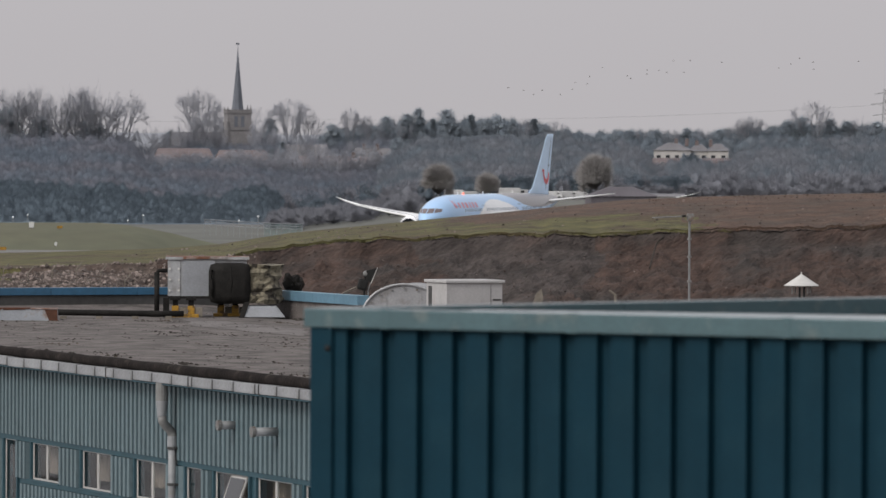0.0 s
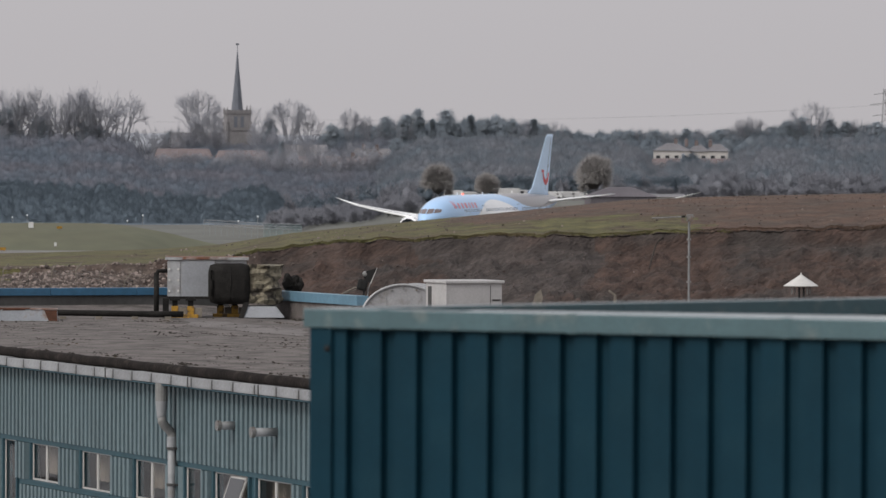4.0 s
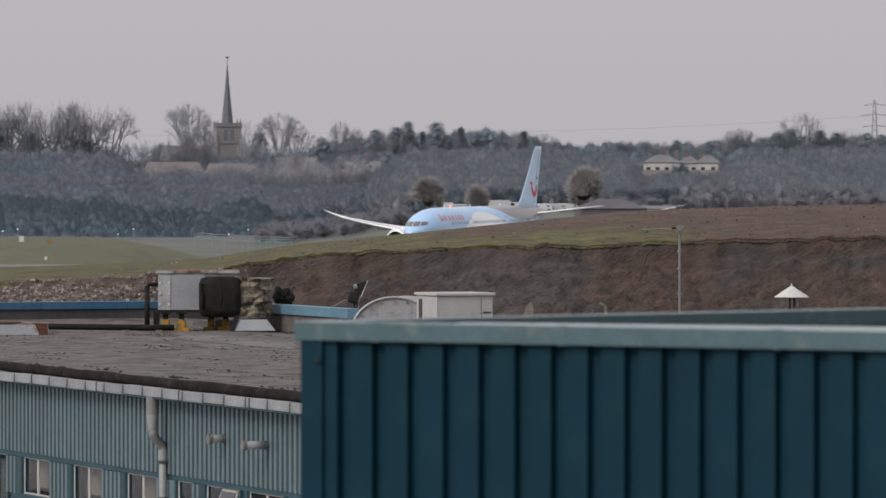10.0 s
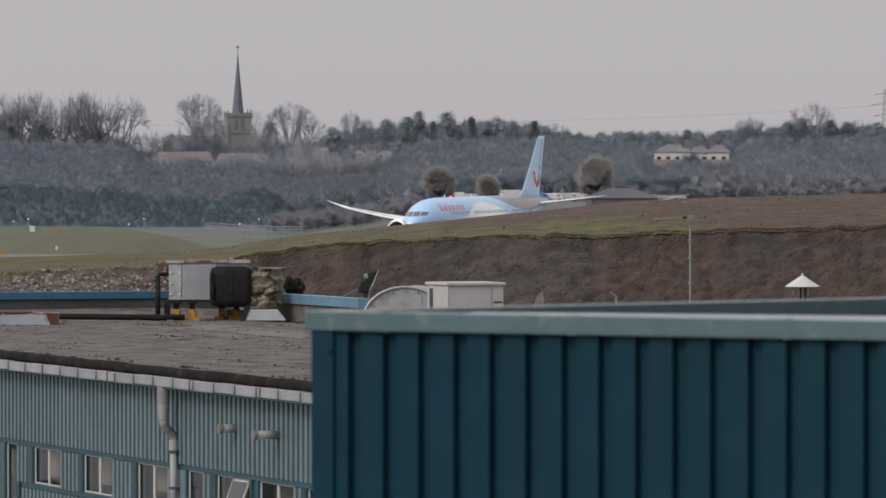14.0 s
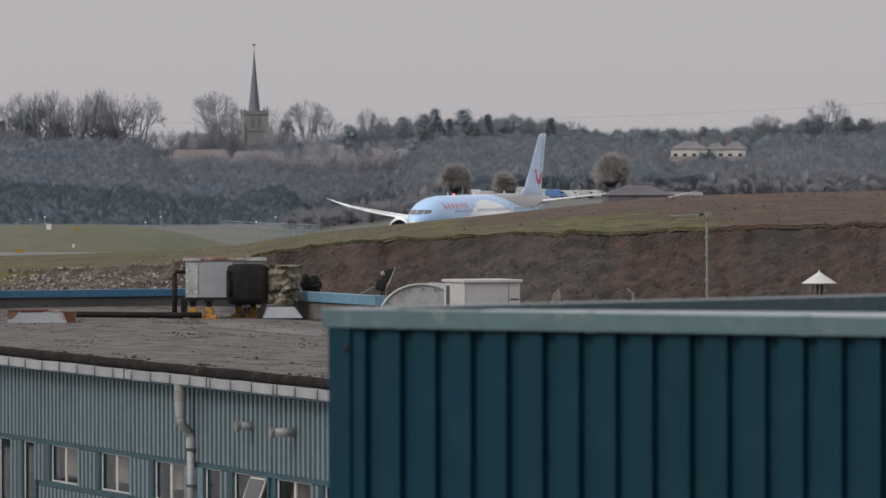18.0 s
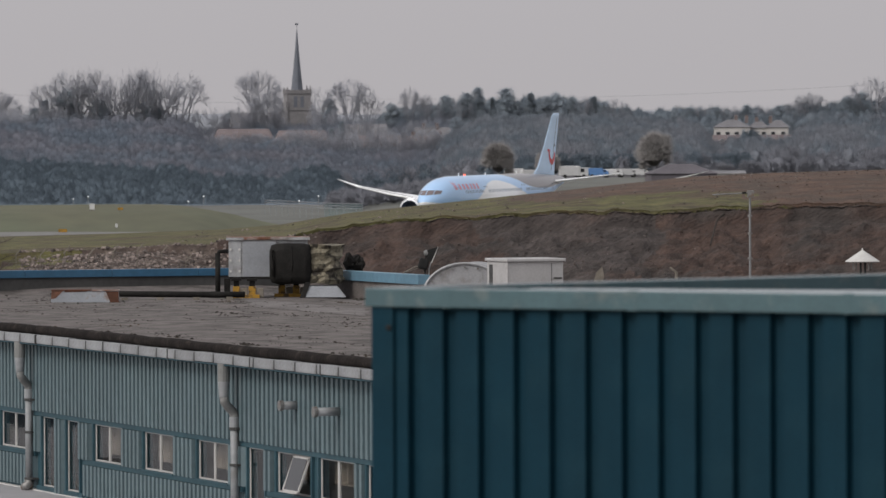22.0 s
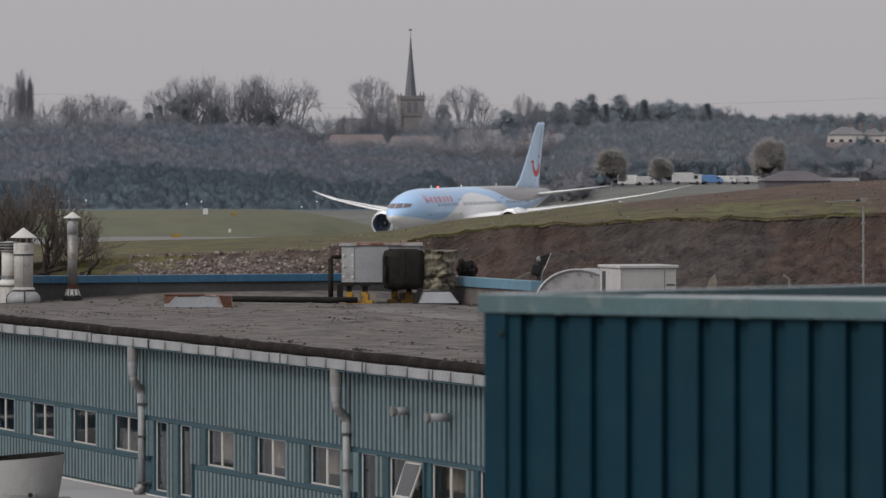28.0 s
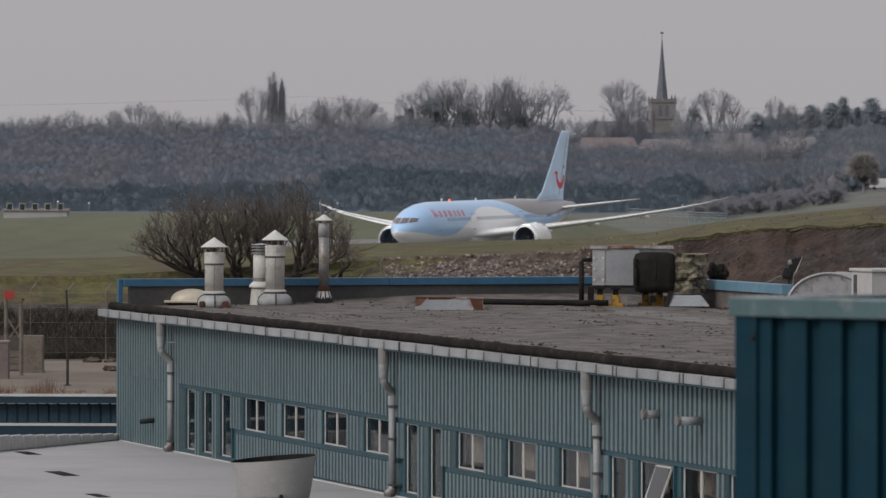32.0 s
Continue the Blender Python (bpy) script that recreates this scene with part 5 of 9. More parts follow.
def build_cabinet():
    ob = empty("roof_cabinet", pose(6.5, 166.0, Z_ROOF, 0, 0, 20), "off-white plant cabinet with flat lid", "cabinet")
    part("casing", boxes((0.05, 1.83, 0, 1.6, -0.05, 2.10), bevel=0.02), CABINET_GREY, ob)
    part("lid", boxes((0.0, 1.89, -0.07, 1.68, 2.10, 2.19), bevel=0.025), CABINET_GREY, ob)
    part("side_vent", boxes((0.035, 0.06, 1.15, 1.40, 1.2, 2.0)), DARKJOINT, ob, "dark side vent")
    part("corner_strip", boxes((0.045, 0.075, -0.012, 0.0, 0.0, 2.09)), CABINET_GREY, ob)
    part("panel_line", boxes((1.45, 1.465, -0.006, 0.0, 0.1, 2.05)), DARKJOINT, ob)
    part("name_plate", boxes((1.52, 1.78, -0.01, 0.0, 1.58, 1.63)), UPSTAND, ob)


def build_mast():
    ob = empty("aerial_mast", pose(13.2, 160.0, Z_ROOF), "thin aluminium aerial mast with a small yagi", "aerial")
    part("pole", tube(bmesh.new(), [(0, 0, -0.1), (0, 0, 4.15)], 0.032, 8), ALU, ob)
    for z in (1.6, 2.3, 3.0, 3.5):
        part("clamp", lathe(bmesh.new(), [(0.042, z - 0.03), (0.065, z - 0.03), (0.065, z + 0.03), (0.042, z + 0.03)], 8), STEEL, ob)
    part("boom", tube(bmesh.new(), [(-1.06, 0, 4.10), (0.14, 0, 4.16)], 0.022, 6), STEEL, ob)
    for k in range(9):
        x = -1.0 + k * 0.12
        z = 4.10 + (x + 1.06) * 0.05
        part("director", tube(bmesh.new(), [(x, -0.16, z), (x, 0.16, z)], 0.012, 5), ALU, ob)
    part("reflector", boxes((-0.06, 0.10, -0.2, 0.2, 4.02, 4.22)), STEEL, ob)
    part("dipole", boxes((-0.22, -0.12, -0.18, 0.18, 4.12, 4.18)), BLACK, ob)
    part("base_plate", boxes((-0.2, 0.2, -0.2, 0.2, -0.06, 0.06)), STEEL, ob)


def build_cap_vent():
    ob = empty("roof_vent", pose(15.37, 150.0, Z_ROOF), "round roof vent under a white conical cap", "roof vent")
    part("shaft", lathe(bmesh.new(), [(0.36, -0.05), (0.36, 1.95)], 18), FLUE, ob, smooth=True)
    cone_cap(ob, 2.40, 0.47, 0.30, WHITE_GRP)
    for x in (-0.10, 0.02):
        part("cap_leg", boxes((x, x + 0.05, -0.3, -0.25, 1.9, 2.45)), BLACK, ob)
    part("finial", lathe(bmesh.new(), [(0.02, 2.68), (0.02, 2.73), (0.01, 2.75)], 8), WHITE_GRP, ob)


build_arch()
build_cabinet()
build_mast()
build_cap_vent()


def build_funnel():
    """An oval open cowl on a block kerb, on the low roof."""
    ob = empty("fan_cowl", HALL @ pose(46.57, -6.67, Z_BASE) @ pose(0, 0, 0, 0, 0, 70.85), "grey open-topped extract cowl on a square kerb", "fan cowl")
    part("kerb", boxes((-1.55, 1.58, -1.2, 1.2, -0.02, 0.42), bevel=0.03), GREY_ENAMEL, ob)
    part("kerb_top", boxes((-1.28, 1.33, -1.0, 1.0, 0.42, 0.56), bevel=0.04), GREY_ENAMEL, ob)
    bm = bmesh.new()
    n = 36
    outer, inner = [], []
    for r, z, t in ((1.03, 0.56, 0), (1.10, 0.95, 0.0), (1.19, 1.50, 0.5), (1.25, 1.77, 1.0)):
        outer.append([bm.verts.new((r * math.cos(2 * math.pi * k / n), r * 0.9 * math.sin(2 * math.pi * k / n), z + 0.10 * t * math.cos(2 * math.pi * k / n) + 0.02 * t * math.sin(2 * math.pi * k / n))) for k in range(n)])
    # separate inner skin, coloured black for the shade inside the cowl
    lining = bmesh.new()
    for r, z, t in ((1.21, 1.78, 1.0), (1.19, 1.62, 0.9), (1.12, 1.3, 0.5), (1.0, 0.75, 0)):
        inner.append([lining.verts.new((r * math.cos(2 * math.pi * k / n), r * 0.9 * math.sin(2 * math.pi * k / n), z + 0.10 * t * math.cos(2 * math.pi * k / n) + 0.02 * t * math.sin(2 * math.pi * k / n))) for k in range(n)])
    for a, b in zip(outer, outer[1:]):
        for k in range(n):
            bm.faces.new((a[k], a[(k + 1) % n], b[(k + 1) % n], b[k]))
    for a, b in zip(inner, inner[1:]):
        for k in range(n):
            lining.faces.new((a[k], b[k], b[(k + 1) % n], a[(k + 1) % n]))
    part("cowl", bm, mat("pale_grey_cowl", (0.300, 0.296, 0.288), 0.6, 0.0, 0.08, 1.2, stain=((0.235, 0.225, 0.215), 1.5, 0.55, 0.8)), ob, smooth=True)
    part("cowl_shade_lining", lining, LAGGING, ob, "inside of the cowl, its shade put into a black colour", smooth=True)
    part("fan_well", lathe(bmesh.new(), [(0.98, 0.70), (0.02, 0.74)], 24), BLACK, ob)
    part("bracket", boxes((0.24, 0.44, -1.05, -0.92, 0.42, 0.78), bevel=0.02), GREY_ENAMEL, ob)
    part("bracket_bolt", lathe(bmesh.new(), [(0.07, -1.09), (0.07, -1.0), (0.03, -1.0)], 8, (0.30, 0, 0.72), "Y"), BLACK, ob)
    # dark strip put in as the shadow at the cowl's foot
    part("shadow_strip", boxes((-1.02, 1.02, -0.93, -0.5, 0.565, 0.61)), DARKJOINT, ob)


build_funnel()


# ---- the airliner: local x forward from the fin, y to its left, z up from the ground ----
def livery_material():
    """White belly, sky-blue upper body with a white wave over the wing, taupe rear crown."""
    m = bpy.data.materials.new("airliner_livery")
    m.use_nodes = True
    n, l = m.node_tree.nodes, m.node_tree.links
    b = n["Principled BSDF"]
    b.inputs["Roughness"].default_value = 0.30
    b.inputs["Coat Weight"].default_value = 0.4
    co = n.new("ShaderNodeTexCoord")
    sp = n.new("ShaderNodeSeparateXYZ")
    l.new(co.outputs["Object"], sp.inputs[0])
    along = n.new("ShaderNodeMath")
    along.operation, along.inputs[0].default_value = "SUBTRACT", 55.0
    l.new(sp.outputs["X"], along.inputs[1])

    def curve(points):
        c = n.new("ShaderNodeFloatCurve")
        mp = c.mapping
        cv = mp.curves[0]
        for i, (x, z) in enumerate(points):
            q = (x / 58.0, z / 10.0)
            if i < 2:
                cv.points[i].location = q
            else:
                cv.points.new(*q)
        mp.update()
        dv = n.new("ShaderNodeMath")
        dv.operation, dv.inputs[1].default_value = "DIVIDE", 58.0
        l.new(along.outputs[0], dv.inputs[0])
        l.new(dv.outputs[0], c.inputs["Value"])
        mu = n.new("ShaderNodeMath")
        mu.operation, mu.inputs[1].default_value = "MULTIPLY", 10.0
        l.new(c.outputs[0], mu.inputs[0])
        d = n.new("ShaderNodeMath")
        d.operation = "SUBTRACT"
        l.new(sp.outputs["Z"], d.inputs[0])
        l.new(mu.outputs[0], d.inputs[1])
        r = n.new("ShaderNodeMapRange")
        r.inputs["From Min"].default_value, r.inputs["From Max"].default_value = -0.04, 0.04
        l.new(d.outputs[0], r.inputs["Value"])
        return r.outputs[0]

    blue = curve([(0, 4.30), (4, 3.90), (8, 3.50), (11, 3.55), (14, 4.4), (17, 5.8), (20, 6.8), (23, 7.05), (27, 6.6), (32, 5.3), (37, 4.3), (44, 4.6), (52, 5.7), (58, 6.6)])
    taupe = curve([(0, 9.8), (24, 9.0), (28, 7.9), (31, 7.2), (36, 5.9), (42, 5.6), (50, 6.0), (58, 6.6)])
    # soil streaks and panel tone
    t = n.new("ShaderNodeTexNoise")
    t.inputs["Scale"].default_value = 0.6
    l.new(co.outputs["Object"], t.inputs["Vector"])
    tone = n.new("ShaderNodeMapRange")
    tone.inputs["To Min"].default_value, tone.inputs["To Max"].default_value = 0.93, 1.05
    l.new(t.outputs["Fac"], tone.inputs["Value"])
    m1 = n.new("ShaderNodeMix")
    m1.data_type = "RGBA"
    m1.inputs[6].default_value, m1.inputs[7].default_value = (0.86, 0.87, 0.88, 1), (0.42, 0.63, 0.92, 1)
    l.new(blue, m1.inputs[0])
    m2 = n.new("ShaderNodeMix")
    m2.data_type = "RGBA"
    m2.inputs[7].default_value = (0.20, 0.185, 0.19, 1)
    l.new(taupe, m2.inputs[0])
    l.new(m1.outputs[2], m2.inputs[6])
    vm = n.new("ShaderNodeVectorMath")
    vm.operation = "SCALE"
    l.new(m2.outputs[2], vm.inputs[0])
    l.new(tone.outputs[0], vm.inputs["Scale"])
    l.new(vm.outputs[0], b.inputs["Base Color"])
    return m


LIVERY = livery_material()
FIN_BLUE = mat("fin_sky_blue", (0.56, 0.72, 0.92), 0.3, 0.0, 0.06, 0.3, 2)
WING_WHITE = mat("wing_white_paint", (0.88, 0.88, 0.89), 0.3, 0.0, 0.06, 0.4, 3)
NACELLE_LIP = mat("polished_intake_lip", (0.75, 0.76, 0.78), 0.25, 0.7, 0.08, 1.0)
FAN_DARK = mat("dark_fan_blades", (0.075, 0.085, 0.105), 0.4, 0.4, 0.2, 2.0)
INTAKE_BLUE = mat("dark_blue_intake_liner", (0.10, 0.13, 0.19), 0.4, 0.0, 0.1, 2.0)
COCKPIT = mat("cockpit_glass", (0.185, 0.150, 0.155), 0.08, 0.0, 0.1, 2.0)
CABIN_WIN = mat("cabin_window_glass", (0.20, 0.24, 0.31), 0.15, 0.0, 0.1, 2.0)
# lettering red is paled: haze over the airliner put into its colour
LOGO_RED = mat("hazed_red_marking", (0.66, 0.24, 0.30), 0.4, 0.0, 0.06, 1.0)
FIN_RED = mat("fin_red_paint", (0.62, 0.07, 0.08), 0.4, 0.0, 0.06, 1.0)
TYRE = mat("tyre_rubber", (0.03, 0.03, 0.03), 0.85, 0.0, 0.2, 4.0)
BEACON = glow("red_beacon_glass", (1.0, 0.18, 0.10), 1.5)

SECTIONS = [(0.0, 4.20, 0.04, 0.04), (0.35, 4.22, 0.70, 0.60), (1.0, 4.30, 1.22, 1.08), (2.0, 4.46, 1.76, 1.62), (3.2, 4.62, 2.18, 2.10), (4.8, 4.77, 2.52, 2.52), (6.8, 4.87, 2.77, 2.82), (9.5, 4.92, 2.885, 2.97), (14, 4.92, 2.885, 2.97), (20, 4.92, 2.885, 2.97), (26, 4.92, 2.885, 2.97), (32, 4.92, 2.885, 2.97), (37, 4.93, 2.87, 2.95), (41, 5.08, 2.70, 2.72), (45, 5.42, 2.28, 2.28), (49, 5.88, 1.66, 1.68), (52.5, 6.28, 1.02, 1.10), (55.2, 6.55, 0.52, 0.62), (56.72, 6.66, 0.14, 0.18)]


def hull(xa):
    for a, b in zip(SECTIONS, SECTIONS[1:]):
        if xa <= b[0]:
            t = (xa - a[0]) / (b[0] - a[0])
            t = t * t * (3 - 2 * t) if a[0] >= 9.5 else t
            return [a[k] + (b[k] - a[k]) * t for k in (1, 2, 3)]
    return list(SECTIONS[-1][1:])


def skin(xa, z, off=0.02):
    """A point on the port side of the hull at that height."""
    zc, w, h = hull(xa)
    s = max(-1.0, min(1.0, (z - zc) / h))
    return Vector((55 - xa, (w + off) * math.sqrt(max(0.0, 1 - s * s)), z))


def wing_loft(stations, seg=14):
    """Stations of (LE along, TE along, y, z, thickness ratio): an airfoil lofted through them."""
    bm = bmesh.new()
    rings = []
    for le, te, y, z, tk in stations:
        c = te - le
        ring = []
        for k in range(seg):
            a = 2 * math.pi * k / seg
            u = 0.5 - 0.5 * math.cos(a)
            yt = tk * c * 4.6 * (0.30 * math.sqrt(u) - 0.13 * u - 0.17 * u * u)
            ring.append(bm.verts.new((55 - (le + c * u), y, z + (yt if a < math.pi else -yt * 0.7))))
        rings.append(ring)
    for a, b in zip(rings, rings[1:]):
        for k in range(seg):
            bm.faces.new((a[k], a[(k + 1) % seg], b[(k + 1) % seg], b[k]))
    bm.faces.new(rings[0])
    bm.faces.new(rings[-1])
    bmesh.ops.remove_doubles(bm, verts=bm.verts, dist=0.001)
    bmesh.ops.recalc_face_normals(bm, faces=bm.faces)
    return bm


def build_airliner():
    jet = empty("airliner", label="white and sky-blue twin-engine wide-body airliner taxiing", category="airliner")
    bm = bmesh.new()
    seg = 48
    xs = [0.0, 0.12, 0.35, 0.65, 1.0, 1.5, 2.0, 2.6, 3.2, 4.0, 4.8, 5.8, 6.8, 8.1] + [9.5 + 1.5 * i for i in range(21)] + [41, 43, 45, 47, 49, 51, 52.5, 54, 55.2, 56, 56.72]
    rings = []
    for xa in xs:
        zc, w, h = hull(xa)
        rings.append([bm.verts.new((55 - xa, w * math.cos(2 * math.pi * k / seg), zc + h * math.sin(2 * math.pi * k / seg))) for k in range(seg)])
    for a, b in zip(rings, rings[1:]):
        for k in range(seg):
            bm.faces.new((a[k], a[(k + 1) % seg], b[(k + 1) % seg], b[k]))
    bm.faces.new(rings[0])
    bm.faces.new(rings[-1])
    bmesh.ops.recalc_face_normals(bm, faces=bm.faces)
    body = part("fuselage", bm, LIVERY, jet, smooth=True)
    # belly fairing
    bm = bmesh.new()
    bmesh.ops.create_uvsphere(bm, u_segments=24, v_segments=14, radius=1.0)
    bmesh.ops.transform(bm, matrix=Matrix.Translation((55 - 26, 0, 3.0)) @ Matrix.Diagonal((10.5, 3.15, 1.55, 1)), verts=bm.verts)
    part("belly_fairing", bm, WING_WHITE, jet, smooth=True)
    # cockpit glazing: four panes wrapped on the nose
    def nose_at(y, z):
        lo, hi = 0.02, 8.0
        for _ in range(40):
            xa = (lo + hi) / 2
            zc, w, h = hull(xa)
            if (y / w) ** 2 + ((z - zc) / h) ** 2 > 1:
                lo = xa
            else:
                hi = xa
        return Vector((55 - hi + 0.03, y * 1.012, z + 0.012))

    for y0, y1, b0, b1 in ((0.06, 0.92, 5.24, 5.30), (1.02, 1.72, 5.30, 5.42)):
        for side in (1, -1):
            vs, fs = [], []
            for q in range(7):
                y = y0 + (y1 - y0) * q / 6
                zb = b0 + (b1 - b0) * q / 6
                zt = (5.95 if y1 < 1 else 5.95 - 0.10 * q / 6)
                for r in range(5):
                    p = nose_at(y, zb + (zt - zb) * r / 4)
                    vs.append((p.x, p.y * side, p.z))
            for q in range(6):
                for r in range(4):
                    k = q * 5 + r
                    fs.append((k, k + 5, k + 6, k + 1))
            part("cockpit_window", bm_from(vs, fs), COCKPIT, body)
    # cabin windows and doors
    for side in (1, -1):
        for i in range(70):
            xa = 9.6 + i * 0.56
            if any(abs(xa - d) < 0.8 for d in (17.6, 32.5, 45.0)) or xa > 46.5:
                continue
            p = [skin(xa + dx, 5.55 + dz, 0.012) for dx, dz in ((-0.13, -0.22), (0.13, -0.22), (0.13, 0.22), (-0.13, 0.22))]
            part("cabin_window", bm_from([(q.x, q.y * side, q.z) for q in p], [(0, 1, 2, 3) if side > 0 else (3, 2, 1, 0)]), CABIN_WIN, body)
        for xa in (7.0, 17.6, 32.5, 46.5):
            bm = bmesh.new()
            o = [skin(xa + dx, z, 0.014) for dx, z in ((-0.55, 4.2), (0.55, 4.2), (0.55, 6.2), (-0.55, 6.2))]
            for a, b in ((0, 1), (1, 2), (2, 3), (3, 0)):
                tube(bm, [(o[a].x, o[a].y * side, o[a].z), (o[b].x, o[b].y * side, o[b].z)], 0.03, 4)
            part("door_outline", bm, CABIN_WIN, body)
    # lettering reduced to a row of plain red blocks
    xa = 6.3
    for i, w in enumerate((1.05, 0.85, 0.9, 1.15, 0.75, 0.9, 0.85)):
        hgt = 1.20 if i == 0 else 0.80
        rows = 4
        vs = []
        for r in range(rows + 1):
            z = 5.92 + hgt * r / rows
            vs += [skin(xa, z, 0.02), skin(xa + w * 0.72, z, 0.02)]
        part("marking_bar", bm_from(vs, [(2 * r, 2 * r + 1, 2 * r + 3, 2 * r + 2) for r in range(rows)]), LOGO_RED, body)
        xa += w + 0.42
    # wings
    for side, nm in ((1, "port"), (-1, "starboard")):
        st = [(17.6, 30.6, 1.5, 3.25, 0.13), (19.2, 30.7, 3.4, 3.45, 0.125), (23.6, 31.4, 9.8, 4.20, 0.12), (29.4, 34.2, 18.0, 5.25, 0.12), (34.1, 36.6, 24.8, 6.32, 0.12), (36.3, 37.8, 27.6, 6.95, 0.11), (37.8, 38.4, 29.4, 7.42, 0.10), (38.25, 38.5, 30.06, 7.62, 0.08)]
        wing = part("wing", wing_loft([(a, b, y * side, z, t) for a, b, y, z, t in st]), WING_WHITE, jet, "long raked white wing", smooth=True)
        for y, xa, z, ln in ((6.8, 30.9, 3.6, 2.6), (13.2, 32.3, 4.35, 2.3), (19.6, 34.6, 5.2, 1.9)):
            part("flap_fairing", lathe(bmesh.new(), [(0.05, -ln), (0.22, -ln * 0.5), (0.27, 0), (0.18, ln * 0.6), (0.04, ln)], 8, (55 - xa, y * side, z), "X"), WING_WHITE, wing, smooth=True)
        part("slat_line", tube(bmesh.new(), [(55 - 20.0, 3.6 * side, 3.62), (55 - 24.0, 9.8 * side, 4.42), (55 - 34.4, 24.8 * side, 6.42)], 0.05, 4), GALV, wing)
        # engine
        en = part("engine_nacelle", lathe(bmesh.new(), [(1.42, 0.55), (1.50, 0.30), (1.66, 0.06), (1.78, 0.10), (1.88, -0.6), (1.92, -1.8), (1.84, -3.2), (1.55, -4.6), (1.38, -4.9), (1.15, -4.6)], 32, (55 - 18.5, 9.75 * side, 2.95), "X", cap=False), WING_WHITE, jet, smooth=True)
        part("intake_lip", lathe(bmesh.new(), [(1.50, 0.02), (1.60, 0.16), (1.70, 0.19), (1.80, 0.06), (1.84, -0.2)], 32, (55 - 18.5, 9.75 * side, 2.95), "X", cap=False), NACELLE_LIP, en, smooth=True)
        part("intake_duct", lathe(bmesh.new(), [(1.52, 0.08), (1.42, -0.4), (1.42, -1.2), (0.02, -1.22)], 28, (55 - 18.5, 9.75 * side, 2.95), "X", cap=False), INTAKE_BLUE, en, smooth=False)
        part("spinner", lathe(bmesh.new(), [(0.42, -1.18), (0.3, -0.8), (0.02, -0.45)], 16, (55 - 18.5, 9.75 * side, 2.95), "X"), FAN_DARK, en, smooth=True)
        for k in range(18):
            a = 2 * math.pi * k / 18
            p0 = Vector((55 - 18.5 - 1.0, 9.75 * side + 0.4 * math.cos(a), 2.95 + 0.4 * math.sin(a)))
            p1 = Vector((55 - 18.5 - 1.1, 9.75 * side + 1.38 * math.cos(a + 0.2), 2.95 + 1.38 * math.sin(a + 0.2)))
            tg = Vector((0, -math.sin(a), math.cos(a)))
            part("fan_blade", bm_from([tuple(p0 - tg * 0.06), tuple(p0 + tg * 0.06 - Vector((0.15, 0, 0))), tuple(p1 + tg * 0.16 - Vector((0.1, 0, 0))), tuple(p1 - tg * 0.1)], [(0, 1, 2, 3)]), FAN_DARK, en)
        part("exhaust", lathe(bmesh.new(), [(1.0, -4.3), (0.85, -5.6), (0.6, -6.0), (0.1, -6.9)], 20, (55 - 18.5, 9.75 * side, 2.95), "X"), STEEL, en, smooth=True)
        part("pylon", bm_from([(55 - 20.2, 9.75 * side - 0.2, 4.55), (55 - 20.2, 9.75 * side + 0.2, 4.55), (55 - 25.5, 9.75 * side + 0.2, 4.5), (55 - 25.5, 9.75 * side - 0.2, 4.5), (55 - 21.5, 9.75 * side - 0.2, 4.95), (55 - 21.5, 9.75 * side + 0.2, 4.95), (55 - 27.0, 9.75 * side + 0.2, 3.9), (55 - 27.0, 9.75 * side - 0.2, 3.9)], [(0, 1, 5, 4), (1, 2, 6, 5), (3, 0, 4, 7), (4, 5, 6, 7), (2, 3, 7, 6), (0, 3, 2, 1)]), WING_WHITE, en)
        # tailplane
        part("tailplane", wing_loft([(47.6, 53.4, 0.5 * side, 6.35, 0.10), (49.0, 53.8, 2.4 * side, 6.55, 0.10), (54.1, 55.9, 9.7 * side, 7.35, 0.08), (54.6, 56.0, 9.95 * side, 7.38, 0.05)]), WING_WHITE, jet, smooth=True)
        # main gear
        leg = part("main_gear", tube(bmesh.new(), [(55 - 31.0, 4.9 * side, 3.2), (55 - 31.0, 4.9 * side, 0.75)], 0.18, 8), STEEL, jet)
        for dx in (-0.75, 0.75):
            for dy in (-0.6, 0.6):
                part("tyre", lathe(bmesh.new(), [(0.35, -0.22), (0.62, -0.24), (0.67, -0.1), (0.67, 0.1), (0.62, 0.24), (0.35, 0.22)], 20, (55 - 31.0 + dx, 4.9 * side + dy, 0.67), "Y"), TYRE, leg, smooth=True)
    leg = part("nose_gear", tube(bmesh.new(), [(55 - 7.6, 0, 2.6), (55 - 7.4, 0, 0.5)], 0.12, 8), STEEL, jet)
    for dy in (-0.3, 0.3):
        part("tyre", lathe(bmesh.new(), [(0.25, -0.15), (0.47, -0.16), (0.5, 0), (0.47, 0.16), (0.25, 0.15)], 18, (55 - 7.4, dy, 0.5), "Y"), TYRE, leg, smooth=True)
    # fin: lofted upright, with rudder line and marking
    bm = bmesh.new()
    rings = []
    for le, te, z, tk in ((41.0, 52.6, 7.35, 0.02), (43.6, 52.5, 7.75, 0.06), (45.3, 52.6, 8.7, 0.10), (48.2, 53.6, 12.0, 0.10), (50.9, 54.6, 15.4, 0.09), (51.75, 54.95, 16.45, 0.07), (52.5, 55.0, 16.9, 0.03)):
        c = te - le
        ring = []
        for k in range(14):
            a = 2 * math.pi * k / 14
            u = 0.5 - 0.5 * math.cos(a)
            yt = tk * c * 2.0 * (0.30 * math.sqrt(u) - 0.13 * u - 0.17 * u * u)
            ring.append(bm.verts.new((55 - (le + c * u), yt if a < math.pi else -yt, z)))
